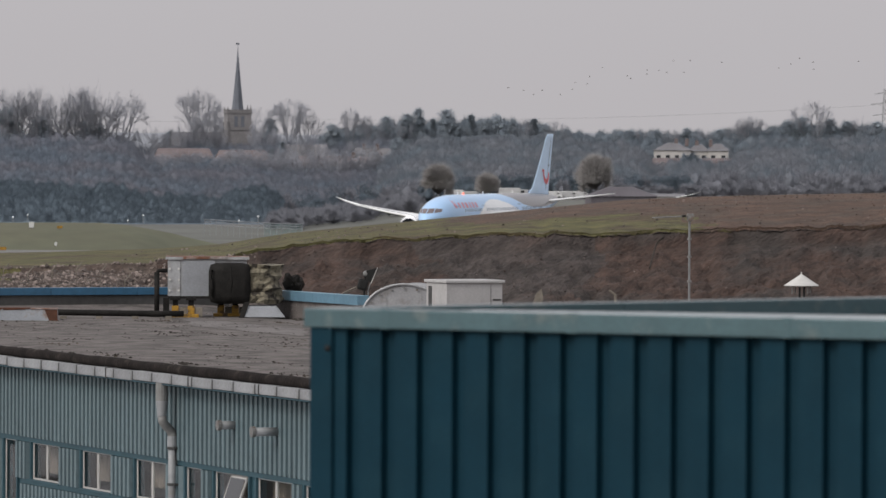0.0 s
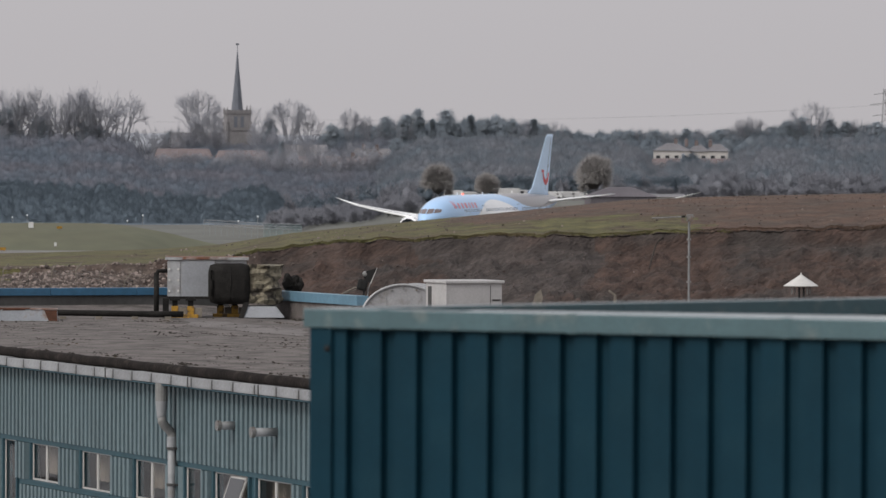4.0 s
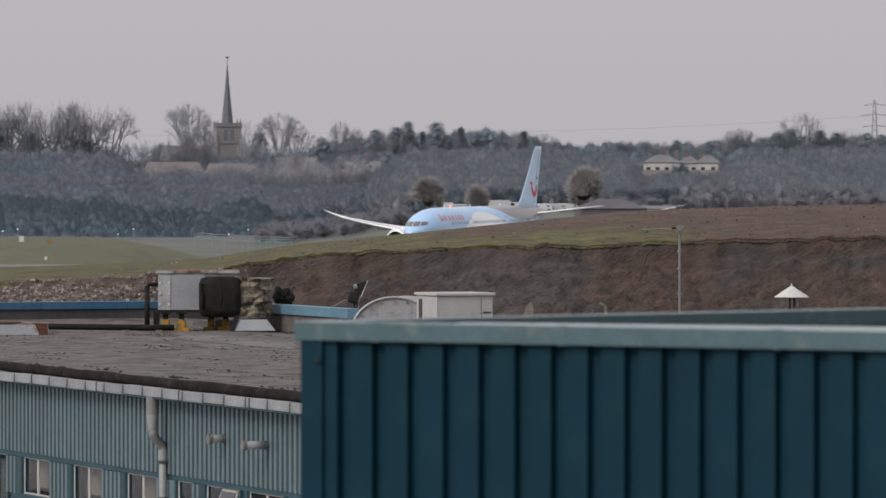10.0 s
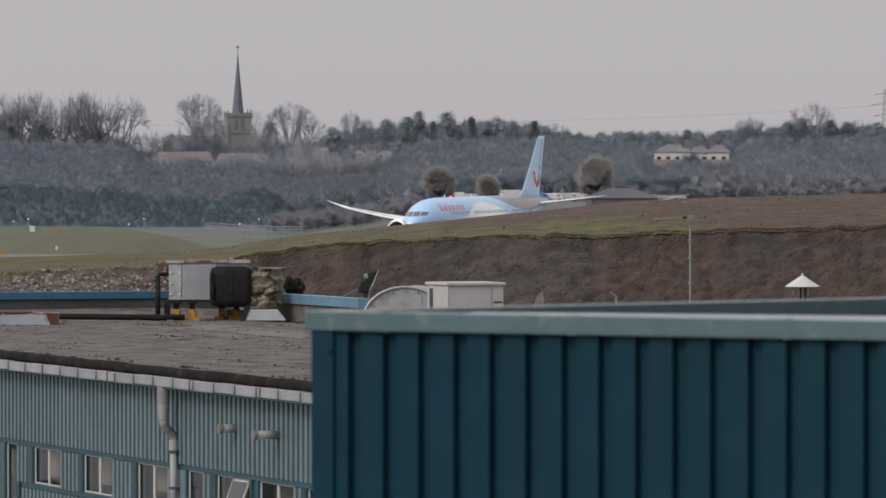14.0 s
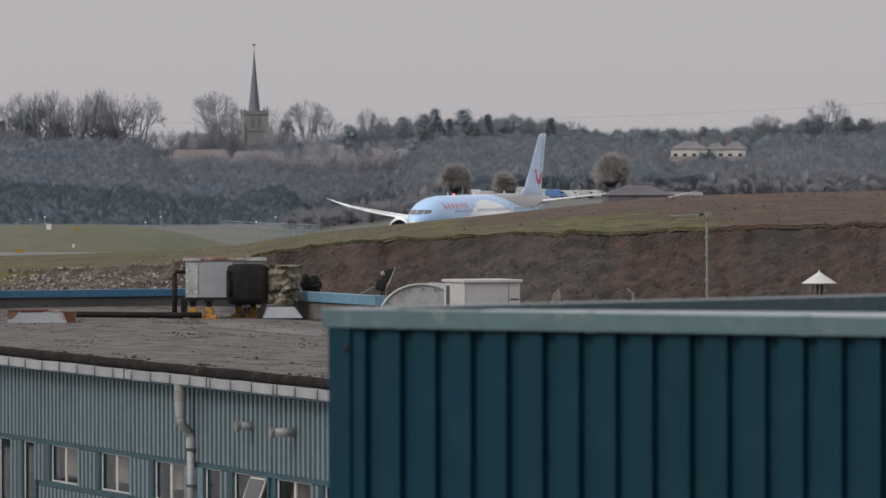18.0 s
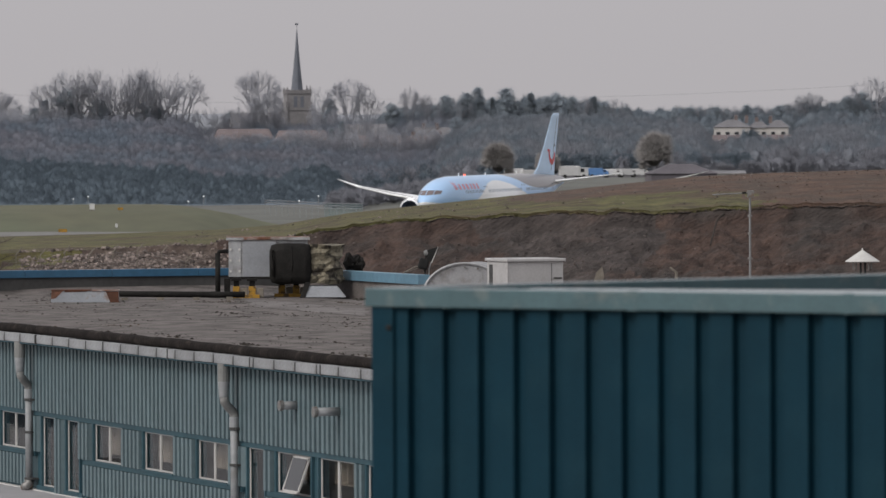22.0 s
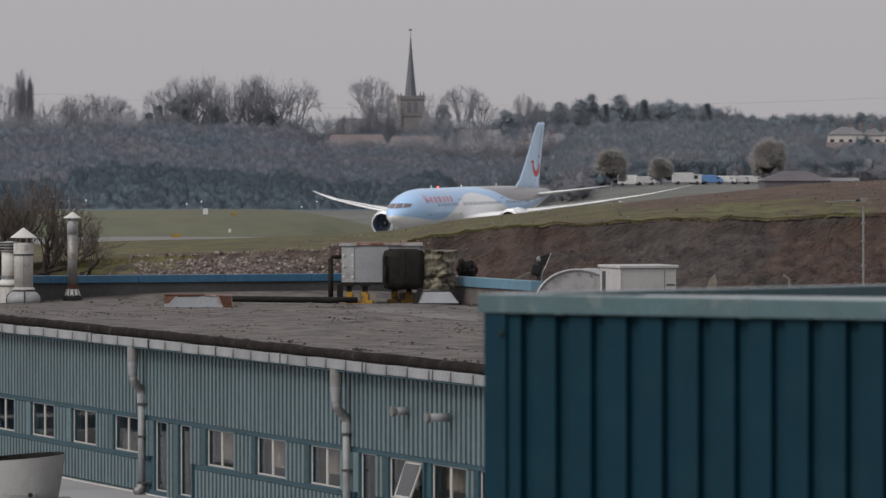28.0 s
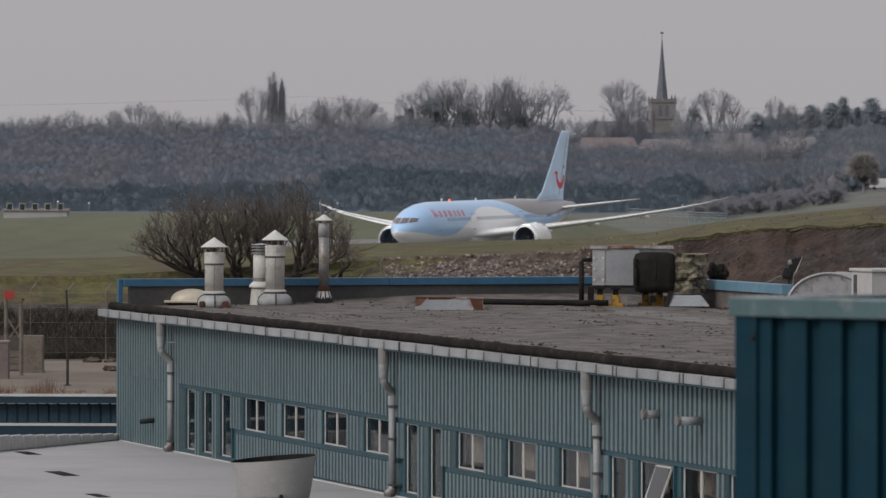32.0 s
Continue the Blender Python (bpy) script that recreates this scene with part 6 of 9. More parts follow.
        rings.append(ring)
    for a, b in zip(rings, rings[1:]):
        for k in range(14):
            bm.faces.new((a[k], a[(k + 1) % 14], b[(k + 1) % 14], b[k]))
    bm.faces.new(rings[-1])
    bmesh.ops.remove_doubles(bm, verts=bm.verts, dist=0.001)
    bmesh.ops.recalc_face_normals(bm, faces=bm.faces)
    fin = part("fin", bm, FIN_BLUE, jet, "sky-blue tail fin with a red curved mark", smooth=True)
    part("rudder_line", tube(bmesh.new(), [(55 - 50.6, 0.20, 8.2), (55 - 53.8, 0.10, 16.2)], 0.025, 4), GALV, fin)
    def fin_side(x, z):
        le, te = 45.3 + (z - 8.7) * 0.879, 52.6 + (z - 8.7) * 0.303
        u = min(1.0, max(0.0, (x - le) / (te - le)))
        return 0.10 * (te - le) * 2.0 * (0.30 * math.sqrt(u) - 0.13 * u - 0.17 * u * u) + 0.03

    for side in (1, -1):
        vs, fs = [], []
        n = 18
        for k in range(n + 1):
            a = math.pi * (0.98 + 1.0 * k / n)
            w = 0.20 + 0.22 * math.sin(math.pi * k / n)
            for q in (-w, w):
                x = 51.25 + (1.22 + q) * math.cos(a)
                z = 10.95 + (1.55 + q) * math.sin(a)
                vs.append((55 - x, side * fin_side(x, z), z))
        for k in range(n):
            fs.append((2 * k, 2 * k + 1, 2 * k + 3, 2 * k + 2))
        part("fin_mark", bm_from(vs, fs), FIN_RED, fin, "red curved mark")
        vs = [(55 - x, side * fin_side(x, z), z) for x, z in ((49.4, 11.0), (50.5, 11.0), (50.35, 11.3), (49.45, 11.42))]
        part("fin_mark", bm_from(vs, [(0, 1, 2, 3)]), FIN_RED, fin)
        vs = [(55 - x, side * fin_side(x, z), z) for x, z in ((52.3, 11.75), (52.7, 11.75), (52.75, 12.15), (52.35, 12.15))]
        part("fin_dot", bm_from(vs, [(0, 1, 2, 3)]), CABIN_WIN, fin)
    for xa, h in ((13.5, 0.35), (24.0, 0.3), (36.5, 0.35)):
        part("blade_aerial", boxes((55 - xa - 0.3, 55 - xa, -0.04, 0.04, 7.85, 7.9 + h)), WING_WHITE, jet)
    part("beacon", blob(0.15, 0.15, 0.15, 0.0, 1), BEACON, jet, "glowing red anti-collision beacon", m=pose(55 - 16.0, 0, 7.98))
    return jet


JET = build_airliner()
JET_START, JET_END = Vector((52.2, 883.9, 2.0)), Vector((-9.9, 772.3, 0.1))
JET_LEN = math.hypot(62.1, 111.6)


def jet_pose(s, heading):
    """The airliner s metres along its taxi line, nose turned by heading from due south to the west."""
    p = JET_START + (JET_END - JET_START) * (s / JET_LEN)
    h = radians(heading)
    return pose(p.x, p.y, p.z, 1.05, 0.55, math.degrees(math.atan2(-math.cos(h), -math.sin(h))))


# ---- trees ----
def limbs_mesh(name, limbs, seg, material, min_r=0.0):
    vs, fs = [], []
    for pts, rad, level in limbs:
        n = seg[min(level, len(seg) - 1)]
        start = len(vs)
        for i, p in enumerate(pts):
            d = (pts[min(i + 1, len(pts) - 1)] - pts[max(i - 1, 0)]).normalized()
            u = d.orthogonal().normalized()
            w = d.cross(u)
            r = max(rad[i], min_r)
            for k in range(n):
                a = 2 * math.pi * k / n
                vs.append(p + (u * math.cos(a) + w * math.sin(a)) * r)
        for i in range(len(pts) - 1):
            for k in range(n):
                j = (k + 1) % n
                fs.append((start + i * n + k, start + i * n + j, start + (i + 1) * n + j, start + (i + 1) * n + k))
    me = bpy.data.meshes.new(name)
    me.from_pydata([tuple(v) for v in vs], [], fs)
    me.materials.append(material)
    return me


def sweep(p, q, r0, r1, rng, n=4, wob=0.035, rise=0.42):
    """A limb that leaves p outwards and bends up to q."""
    c = Vector((p.x + (q.x - p.x) * 0.60, p.y + (q.y - p.y) * 0.60, p.z + (q.z - p.z) * rise))
    ln = (q - p).length
    pts, rad = [], []
    for i in range(n + 1):
        t = i / n
        v = p * (1 - t) ** 2 + c * (2 * t * (1 - t)) + q * t * t
        if 0 < i < n:
            v = v + Vector((rng.gauss(0, 1), rng.gauss(0, 1), rng.gauss(0, 1))) * ln * wob
        pts.append(v)
        rad.append(r0 + (r1 - r0) * t)
    return pts, rad


def along(pts, t):
    k = min(len(pts) - 2, int(t * (len(pts) - 1)))
    return pts[k].lerp(pts[k + 1], t * (len(pts) - 1) - k)


def crown_limbs(rng, stems, centre, semi, counts, radii, fork, twig_len):
    """Stems, boughs, branches and twigs that fill a domed crown: (points, radii, level)."""
    out = []

    def shell(d, k):
        return centre + Vector((semi.x * d.x, semi.y * d.y, semi.z * d.z)) * k

    def near(d, amount):
        return (d + Vector((rng.gauss(0, 1), rng.gauss(0, 1), rng.gauss(0, 1))) * amount).normalized()

    for bx, by in stems:
        base = Vector((bx, by, -0.2))
        top = Vector((bx + rng.uniform(-0.2, 0.2) * (fork > 1), by, fork))
        out.append(sweep(base, top, radii[0], radii[0] * 0.8, rng, 3, 0.02) + (0,))
        lean = Vector((bx / max(1.0, semi.x), by / max(1.0, semi.y), 0)) * 1.3
        for m in range(counts[0]):
            az = 2 * math.pi * (m + rng.random()) / counts[0]
            d = (Vector((math.cos(az), math.sin(az), rng.uniform(-0.25, 1.3))) + lean).normalized()
            pts, rad = sweep(top.lerp(base, rng.uniform(0, 0.35)), shell(d, rng.uniform(0.50, 0.66)), radii[0] * rng.uniform(0.55, 0.75), radii[1], rng)
            out.append((pts, rad, 1))
            for _ in range(counts[1]):
                d2 = near(d, 0.34)
                p2, r2 = sweep(along(pts, rng.uniform(0.3, 1.0)), shell(d2, rng.uniform(0.74, 0.90)), radii[1] * 0.95, radii[2], rng)
                out.append((p2, r2, 2))
                for _q in range(counts[2]):
                    d3 = near(d2, 0.17)
                    p3, r3 = sweep(along(p2, rng.uniform(0.25, 1.0)), shell(d3, rng.uniform(0.88, 1.0)), radii[2] * 0.9, radii[3], rng, 3)
                    out.append((p3, r3, 3))
                    for _w in range(counts[3]):
                        a = along(p3, rng.uniform(0.3, 1.0))
                        e = (near(d3, 0.6) + Vector((0, 0, 0.15))).normalized()
                        out.append(([a, a + e * twig_len * rng.uniform(0.5, 1.0)], [radii[3], radii[3] * 0.6], 4))
    return out


def bare_tree_meshes(seed, width=9.0, fork=5.0, low=5.0, counts=(8, 5, 5, 9), height=20.0):
    """Trunk, and a domed crown of boughs, branches and slender twigs."""
    rng = random.Random(seed)
    semi = Vector((width / 2, width / 2, (height - low) / 2))
    limbs = crown_limbs(rng, [(0.0, 0.0)], Vector((0, 0, (height + low) / 2)), semi, counts, (0.30, 0.085, 0.032, 0.018), fork, 1.6)
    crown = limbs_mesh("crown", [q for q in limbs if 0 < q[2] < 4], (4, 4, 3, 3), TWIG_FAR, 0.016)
    vs, fs = [tuple(v.co) for v in crown.vertices], [tuple(p.vertices) for p in crown.polygons]
    for pts, rad, level in limbs:
        if level == 4:
            side = (pts[1] - pts[0]).cross(Vector((rng.gauss(0, 1), rng.gauss(0, 1), rng.gauss(0, 1)))).normalized() * 0.022
            k = len(vs)
            vs += [tuple(pts[0] - side), tuple(pts[0] + side), tuple(pts[1])]
            fs.append((k, k + 1, k + 2))
    me = bpy.data.meshes.new("crown")
    me.from_pydata(vs, [], fs)
    me.materials.append(TWIG_FAR)
    return limbs_mesh("trunk", [q for q in limbs if q[2] == 0], (7,), TWIG_FAR), me


def unit_ball(subdivisions):
    bm = bmesh.new()
    bmesh.ops.create_icosphere(bm, subdivisions=subdivisions, radius=1.0)
    vs = np.array([v.co[:] for v in bm.verts])
    fs = np.array([[v.index for v in f.verts] for f in bm.faces])
    bm.free()
    return vs, fs


LITTLE_BALL = unit_ball(1)


def foliage_lump(rng, centre, semi, twigs, length, breadth, rough=0.22, lift=0.5, core=0.50):
    """One uneven mass of foliage: a small dense core inside a thick shell of slender sprays."""
    v, f = LITTLE_BALL
    k = rng.normal(0, 2.4, (4, 3))
    ph = rng.uniform(0, 6.28, 4)
    body = centre + v * (1 + rough * np.sin(v @ k.T + ph).sum(1) / 2)[:, None] * semi * core
    d = rng.normal(0, 1, (twigs, 3))
    d /= np.linalg.norm(d, axis=1)[:, None]
    d[:, 1] -= 0.25
    d[:, 2] = np.where(d[:, 2] < -0.3, -d[:, 2], d[:, 2])
    b2 = 1 + rough * np.sin(d @ k.T + ph).sum(1) / 2
    root = centre + d * semi * b2[:, None] * rng.uniform(core, 0.96, twigs)[:, None]
    way = d + rng.normal(0, 0.55, (twigs, 3))
    way[:, 2] += lift
    way /= np.linalg.norm(way, axis=1)[:, None]
    side = np.cross(way, rng.normal(0, 1, (twigs, 3)))
    side /= np.linalg.norm(side, axis=1)[:, None] + 1e-6
    ln = length * rng.uniform(0.4, 1.2, twigs)[:, None]
    sprays = np.stack([root - side * breadth, root + side * breadth, root + way * ln], 1).reshape(-1, 3)
    faces = np.concatenate([f, len(v) + np.arange(3 * twigs).reshape(-1, 3)])
    return np.concatenate([body, sprays]), faces


def foliage_mesh(name, lumps, material):
    vs, fs, k = [], [], 0
    for v, f in lumps:
        vs.append(v)
        fs.append(f + k)
        k += len(v)
    me = bpy.data.meshes.new(name)
    me.from_pydata(np.concatenate(vs).tolist(), [], np.concatenate(fs).tolist())
    me.polygons.foreach_set("use_smooth", [True] * len(me.polygons))
    me.materials.append(material)
    return me


def evergreen_meshes(seed, height, width, cone):
    """Foliage hung on many uneven boughs, each a ragged mass of its own."""
    rng = np.random.default_rng(seed)
    lumps = []
    for k in range(34):
        t = (k + rng.random()) / 34
        z = height * (0.08 + 0.88 * t)
        w = width * 0.5 * ((1 - t) ** 0.85 if cone else math.sqrt(max(0.02, 1 - (2 * t - 0.75) ** 2 * 0.62)))
        a = rng.uniform(0, 2 * math.pi)
        q = w * rng.uniform(0.2, 0.72)
        r = 0.150 * width * rng.uniform(0.7, 1.25) * (1.25 - 0.6 * t * cone)
        lumps.append(foliage_lump(rng, np.array((q * math.cos(a), q * math.sin(a), z)), np.array((r, r, r * (1.0 if cone else 0.8))), 230, 1.0, 0.07, 0.3, 0.5, 0.45))
    r = width * (0.27 if cone else 0.38)
    lumps.append(foliage_lump(rng, np.array((0, 0, height * (0.36 if cone else 0.50))), np.array((r, r, height * (0.36 if cone else 0.44))), 900, 1.2, 0.07, 0.15, 0.5, 0.5))
    lumps.append(foliage_lump(rng, np.array((0, 0, height * 0.95)), np.array((0.04, 0.04, 0.06)) * width, 80, 0.8, 0.08, 0.2, 0.9))
    trunk = limbs_mesh("trunk", [([Vector((0, 0, 0)), Vector((0, 0, height * 0.5)), Vector((0.1, 0, height * 0.9))], [0.3, 0.2, 0.05], 0)], (6,), BARK)
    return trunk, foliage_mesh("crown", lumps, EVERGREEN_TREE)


def plant_tree(name, meshes, x, y, scale, label, group, turn, sx=1.0):
    t = empty(name, Matrix.Translation((x, y, ground_z(x, y) - 0.15)) @ Matrix.Rotation(turn, 4, "Z") @ Matrix.Diagonal((scale * sx, scale * sx, scale, 1)), label, "tree", group)
    shared("trunk", meshes[0], t)
    shared("crown", meshes[1], t)
    return t


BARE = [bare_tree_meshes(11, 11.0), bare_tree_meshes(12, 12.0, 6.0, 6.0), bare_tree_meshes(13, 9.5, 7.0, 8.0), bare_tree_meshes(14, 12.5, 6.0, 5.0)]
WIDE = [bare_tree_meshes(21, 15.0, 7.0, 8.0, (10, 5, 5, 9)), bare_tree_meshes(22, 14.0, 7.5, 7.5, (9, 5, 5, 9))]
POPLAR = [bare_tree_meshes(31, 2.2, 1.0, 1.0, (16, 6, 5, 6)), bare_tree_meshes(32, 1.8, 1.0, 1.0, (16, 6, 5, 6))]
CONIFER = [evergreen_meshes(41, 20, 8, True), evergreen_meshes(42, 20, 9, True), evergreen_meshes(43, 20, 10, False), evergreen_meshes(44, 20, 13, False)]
trng = random.Random(77)


def tree_at(a, top, dist, kind, sx=1.0):
    """A tree whose top reaches the height top; a: its bearing as x over y."""
    y = dist
    x = a * y
    h = max(4.0, top - ground_z(x, y) + (0.9 if kind in "bw" and top > 22 else 0.0))
    group = "skyline trees"
    turn = trng.uniform(0, 6.28)
    if kind == "b":
        plant_tree("bare_tree", trng.choice(BARE), x, y, h / 19.0, "tall bare winter tree on the skyline", group, turn, sx)
    elif kind == "w":
        plant_tree("spreading_tree", trng.choice(WIDE), x, y, h / 19.0, "wide-crowned bare winter tree", group, turn, sx)
    elif kind == "p":
        plant_tree("poplar", trng.choice(POPLAR), x, y, h / 19.0, "narrow upright bare poplar", group, turn, sx)
    elif kind == "c":
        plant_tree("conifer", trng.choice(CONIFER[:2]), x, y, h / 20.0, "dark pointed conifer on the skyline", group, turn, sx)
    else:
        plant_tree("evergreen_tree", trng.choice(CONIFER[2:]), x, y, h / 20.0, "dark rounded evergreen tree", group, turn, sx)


for row in (
    (-0.0953, 23.5, 1420, "b"), (-0.0994, 22.7, 1420, "b"), (-0.0903, 25.3, 1420, "w"), (-0.0863, 22.9, 1420, "b"),
    (-0.0808, 22.0, 1420, "b"), (-0.0763, 24.0, 1420, "b", 0.90), (-0.0738, 23.6, 1420, "b"), (-0.0698, 29.0, 1420, "w", 0.70),
    (-0.0607, 26.6, 1420, "b", 1.20), (-0.0572, 26.6, 1420, "b", 1.20), (-0.0547, 27.2, 1420, "w"), (-0.0512, 26.5, 1420, "w"),
    (-0.0482, 25.5, 1420, "b"), (-0.0667, 34.7, 1420, "p"), (-0.0650, 32.4, 1420, "p", 0.75),
    (-0.0412, 29.2, 1400, "b"), (-0.0372, 31.3, 1400, "b"), (-0.0350, 32.4, 1400, "b", 1.10),
):
    tree_at(*row)
for row in (
    (-0.0317, 31.7, 1400, "b"), (-0.0277, 32.2, 1400, "b", 1.10), (-0.0250, 31.4, 1400, "b"), (-0.0222, 32.8, 1400, "b", 1.00),
    (-0.0194, 31.6, 1400, "b", 1.20), (-0.0437, 23.3, 1400, "e", 1.10), (-0.0387, 27.5, 1400, "e", 1.10), (-0.0330, 25.6, 1400, "e", 1.00), (-0.0240, 24.2, 1400, "e", 1.10), (-0.0422, 25.4, 1400, "c"),
    (-0.0222, 23.4, 1400, "e", 1.10), (-0.0312, 23.3, 1400, "e", 1.10), (-0.0452, 24.0, 1400, "b"), (-0.0132, 23.4, 1400, "b"),
    (-0.0107, 22.5, 1400, "b"), (-0.0998, 17.9, 1350, "b"), (-0.0923, 19.1, 1350, "b"), (-0.0843, 19.4, 1350, "b"),
    (-0.0632, 20.1, 1350, "b"), (-0.0667, 18.8, 1350, "b"), (-0.0582, 19.5, 1350, "b"),
):
    tree_at(*row)
for row in (
    (-0.0392, 18.2, 1350, "b"), (-0.0793, 18.1, 1350, "b"), (-0.0733, 18.4, 1350, "b"), (-0.0047, 31.7, 1475, "w", 0.90),
    (-0.0012, 27.8, 1475, "b"), (0.0058, 27.9, 1475, "b"), (0.0083, 25.8, 1475, "e"), (0.0117, 29.5, 1475, "w", 0.90),
    (0.0147, 27.2, 1475, "b"), (-0.0067, 22.1, 1475, "b"), (-0.0097, 22.5, 1475, "e"), (0.0073, 20.8, 1475, "c"),
    (0.0222, 26.8, 1420, "w", 0.50), (0.0193, 24.0, 1420, "e"), (0.0258, 25.2, 1420, "b"), (0.0283, 26.1, 1420, "e"),
    (0.0303, 26.4, 1420, "b"), (0.0325, 26.7, 1420, "e"), (0.0345, 28.1, 1420, "e", 0.80),
):
    tree_at(*row)
for row in (
    (0.0368, 25.9, 1420, "c"), (0.0391, 27.9, 1420, "e", 0.90), (0.0415, 24.7, 1420, "e"), (0.0436, 26.9, 1420, "c", 1.20),
    (0.0463, 25.6, 1420, "e"), (0.0485, 26.5, 1420, "e", 0.80), (0.0508, 25.4, 1420, "e", 0.70), (0.0528, 24.5, 1420, "b"),
    (0.0549, 26.0, 1420, "c", 1.30), (0.0568, 24.3, 1420, "e"), (0.0588, 24.3, 1420, "b"), (0.0608, 23.1, 1420, "e"),
    (0.0633, 20.8, 1430, "e"), (0.0663, 21.2, 1430, "e"), (0.0693, 23.0, 1430, "e", 0.50), (0.0716, 23.0, 1430, "e"),
    (0.0739, 22.1, 1430, "b"), (0.0764, 23.0, 1430, "e"), (0.0789, 22.5, 1430, "b"),
):
    tree_at(*row)
for row in (
    (0.0819, 23.6, 1430, "e"), (0.0849, 23.1, 1430, "b"), (0.0876, 23.4, 1430, "e"), (0.0904, 22.8, 1430, "b"),
    (0.0932, 25.3, 1430, "w"), (0.0965, 23.1, 1430, "e"), (0.0995, 25.4, 1430, "e"), (0.1042, 29.2, 1430, "w", 1.00),
    (0.1020, 26.5, 1430, "e"), (0.1075, 26.1, 1430, "e"), (0.1106, 25.5, 1430, "e"), (0.1131, 25.8, 1430, "b"),
    (0.1156, 25.5, 1430, "e"), (0.1186, 25.1, 1430, "e"), (0.1216, 25.6, 1430, "e"), (0.1247, 24.5, 1430, "e"),
    (0.0123, 21.2, 1370, "b"), (0.0163, 20.5, 1370, "b"), (0.0243, 21.2, 1370, "b"),
):
    tree_at(*row)
for row in (
    (0.0303, 20.6, 1370, "e"), (0.0363, 20.2, 1370, "b"), (0.0433, 20.6, 1370, "e"), (0.0503, 20.0, 1370, "e"),
    (0.0623, 18.4, 1370, "e"), (0.0684, 19.0, 1370, "b"), (0.0945, 19.6, 1370, "e"), (0.1005, 20.0, 1370, "b"),
    (0.1055, 20.3, 1370, "e"), (0.1126, 19.7, 1370, "e"), (0.0814, 17.2, 1370, "e", 0.60), (0.0083, 18.1, 1370, "c"),
    (0.0103, 19.8, 1370, "c"), (0.0253, 8.8, 1215, "e", 1.50), (0.0323, 8.5, 1215, "e", 1.30), (0.0048, 9.1, 1215, "e", 1.20),
    (0.0028, 8.7, 1215, "e"),
):
    tree_at(*row)


for k in range(22):
    a = -0.014 + 0.044 * (k + trng.random()) / 22
    tree_at(a, 13.5 + trng.uniform(2.0, 5.0), trng.uniform(1320, 1345), "b", 1.3)


tree_at(-0.0062, 24.6, 1422, "b", 0.9)
tree_at(-0.0032, 25.6, 1420, "w", 0.8)
tree_at(-0.0014, 23.6, 1422, "b", 0.8)
tree_at(0.0068, 24.2, 1422, "b")
for k in range(46):
    a = -0.118 + 0.078 * (k + trng.random()) / 46
    tree_at(a, 13.5 + trng.uniform(50, 72) * 0.14, trng.uniform(1385, 1405), "b", 1.25)


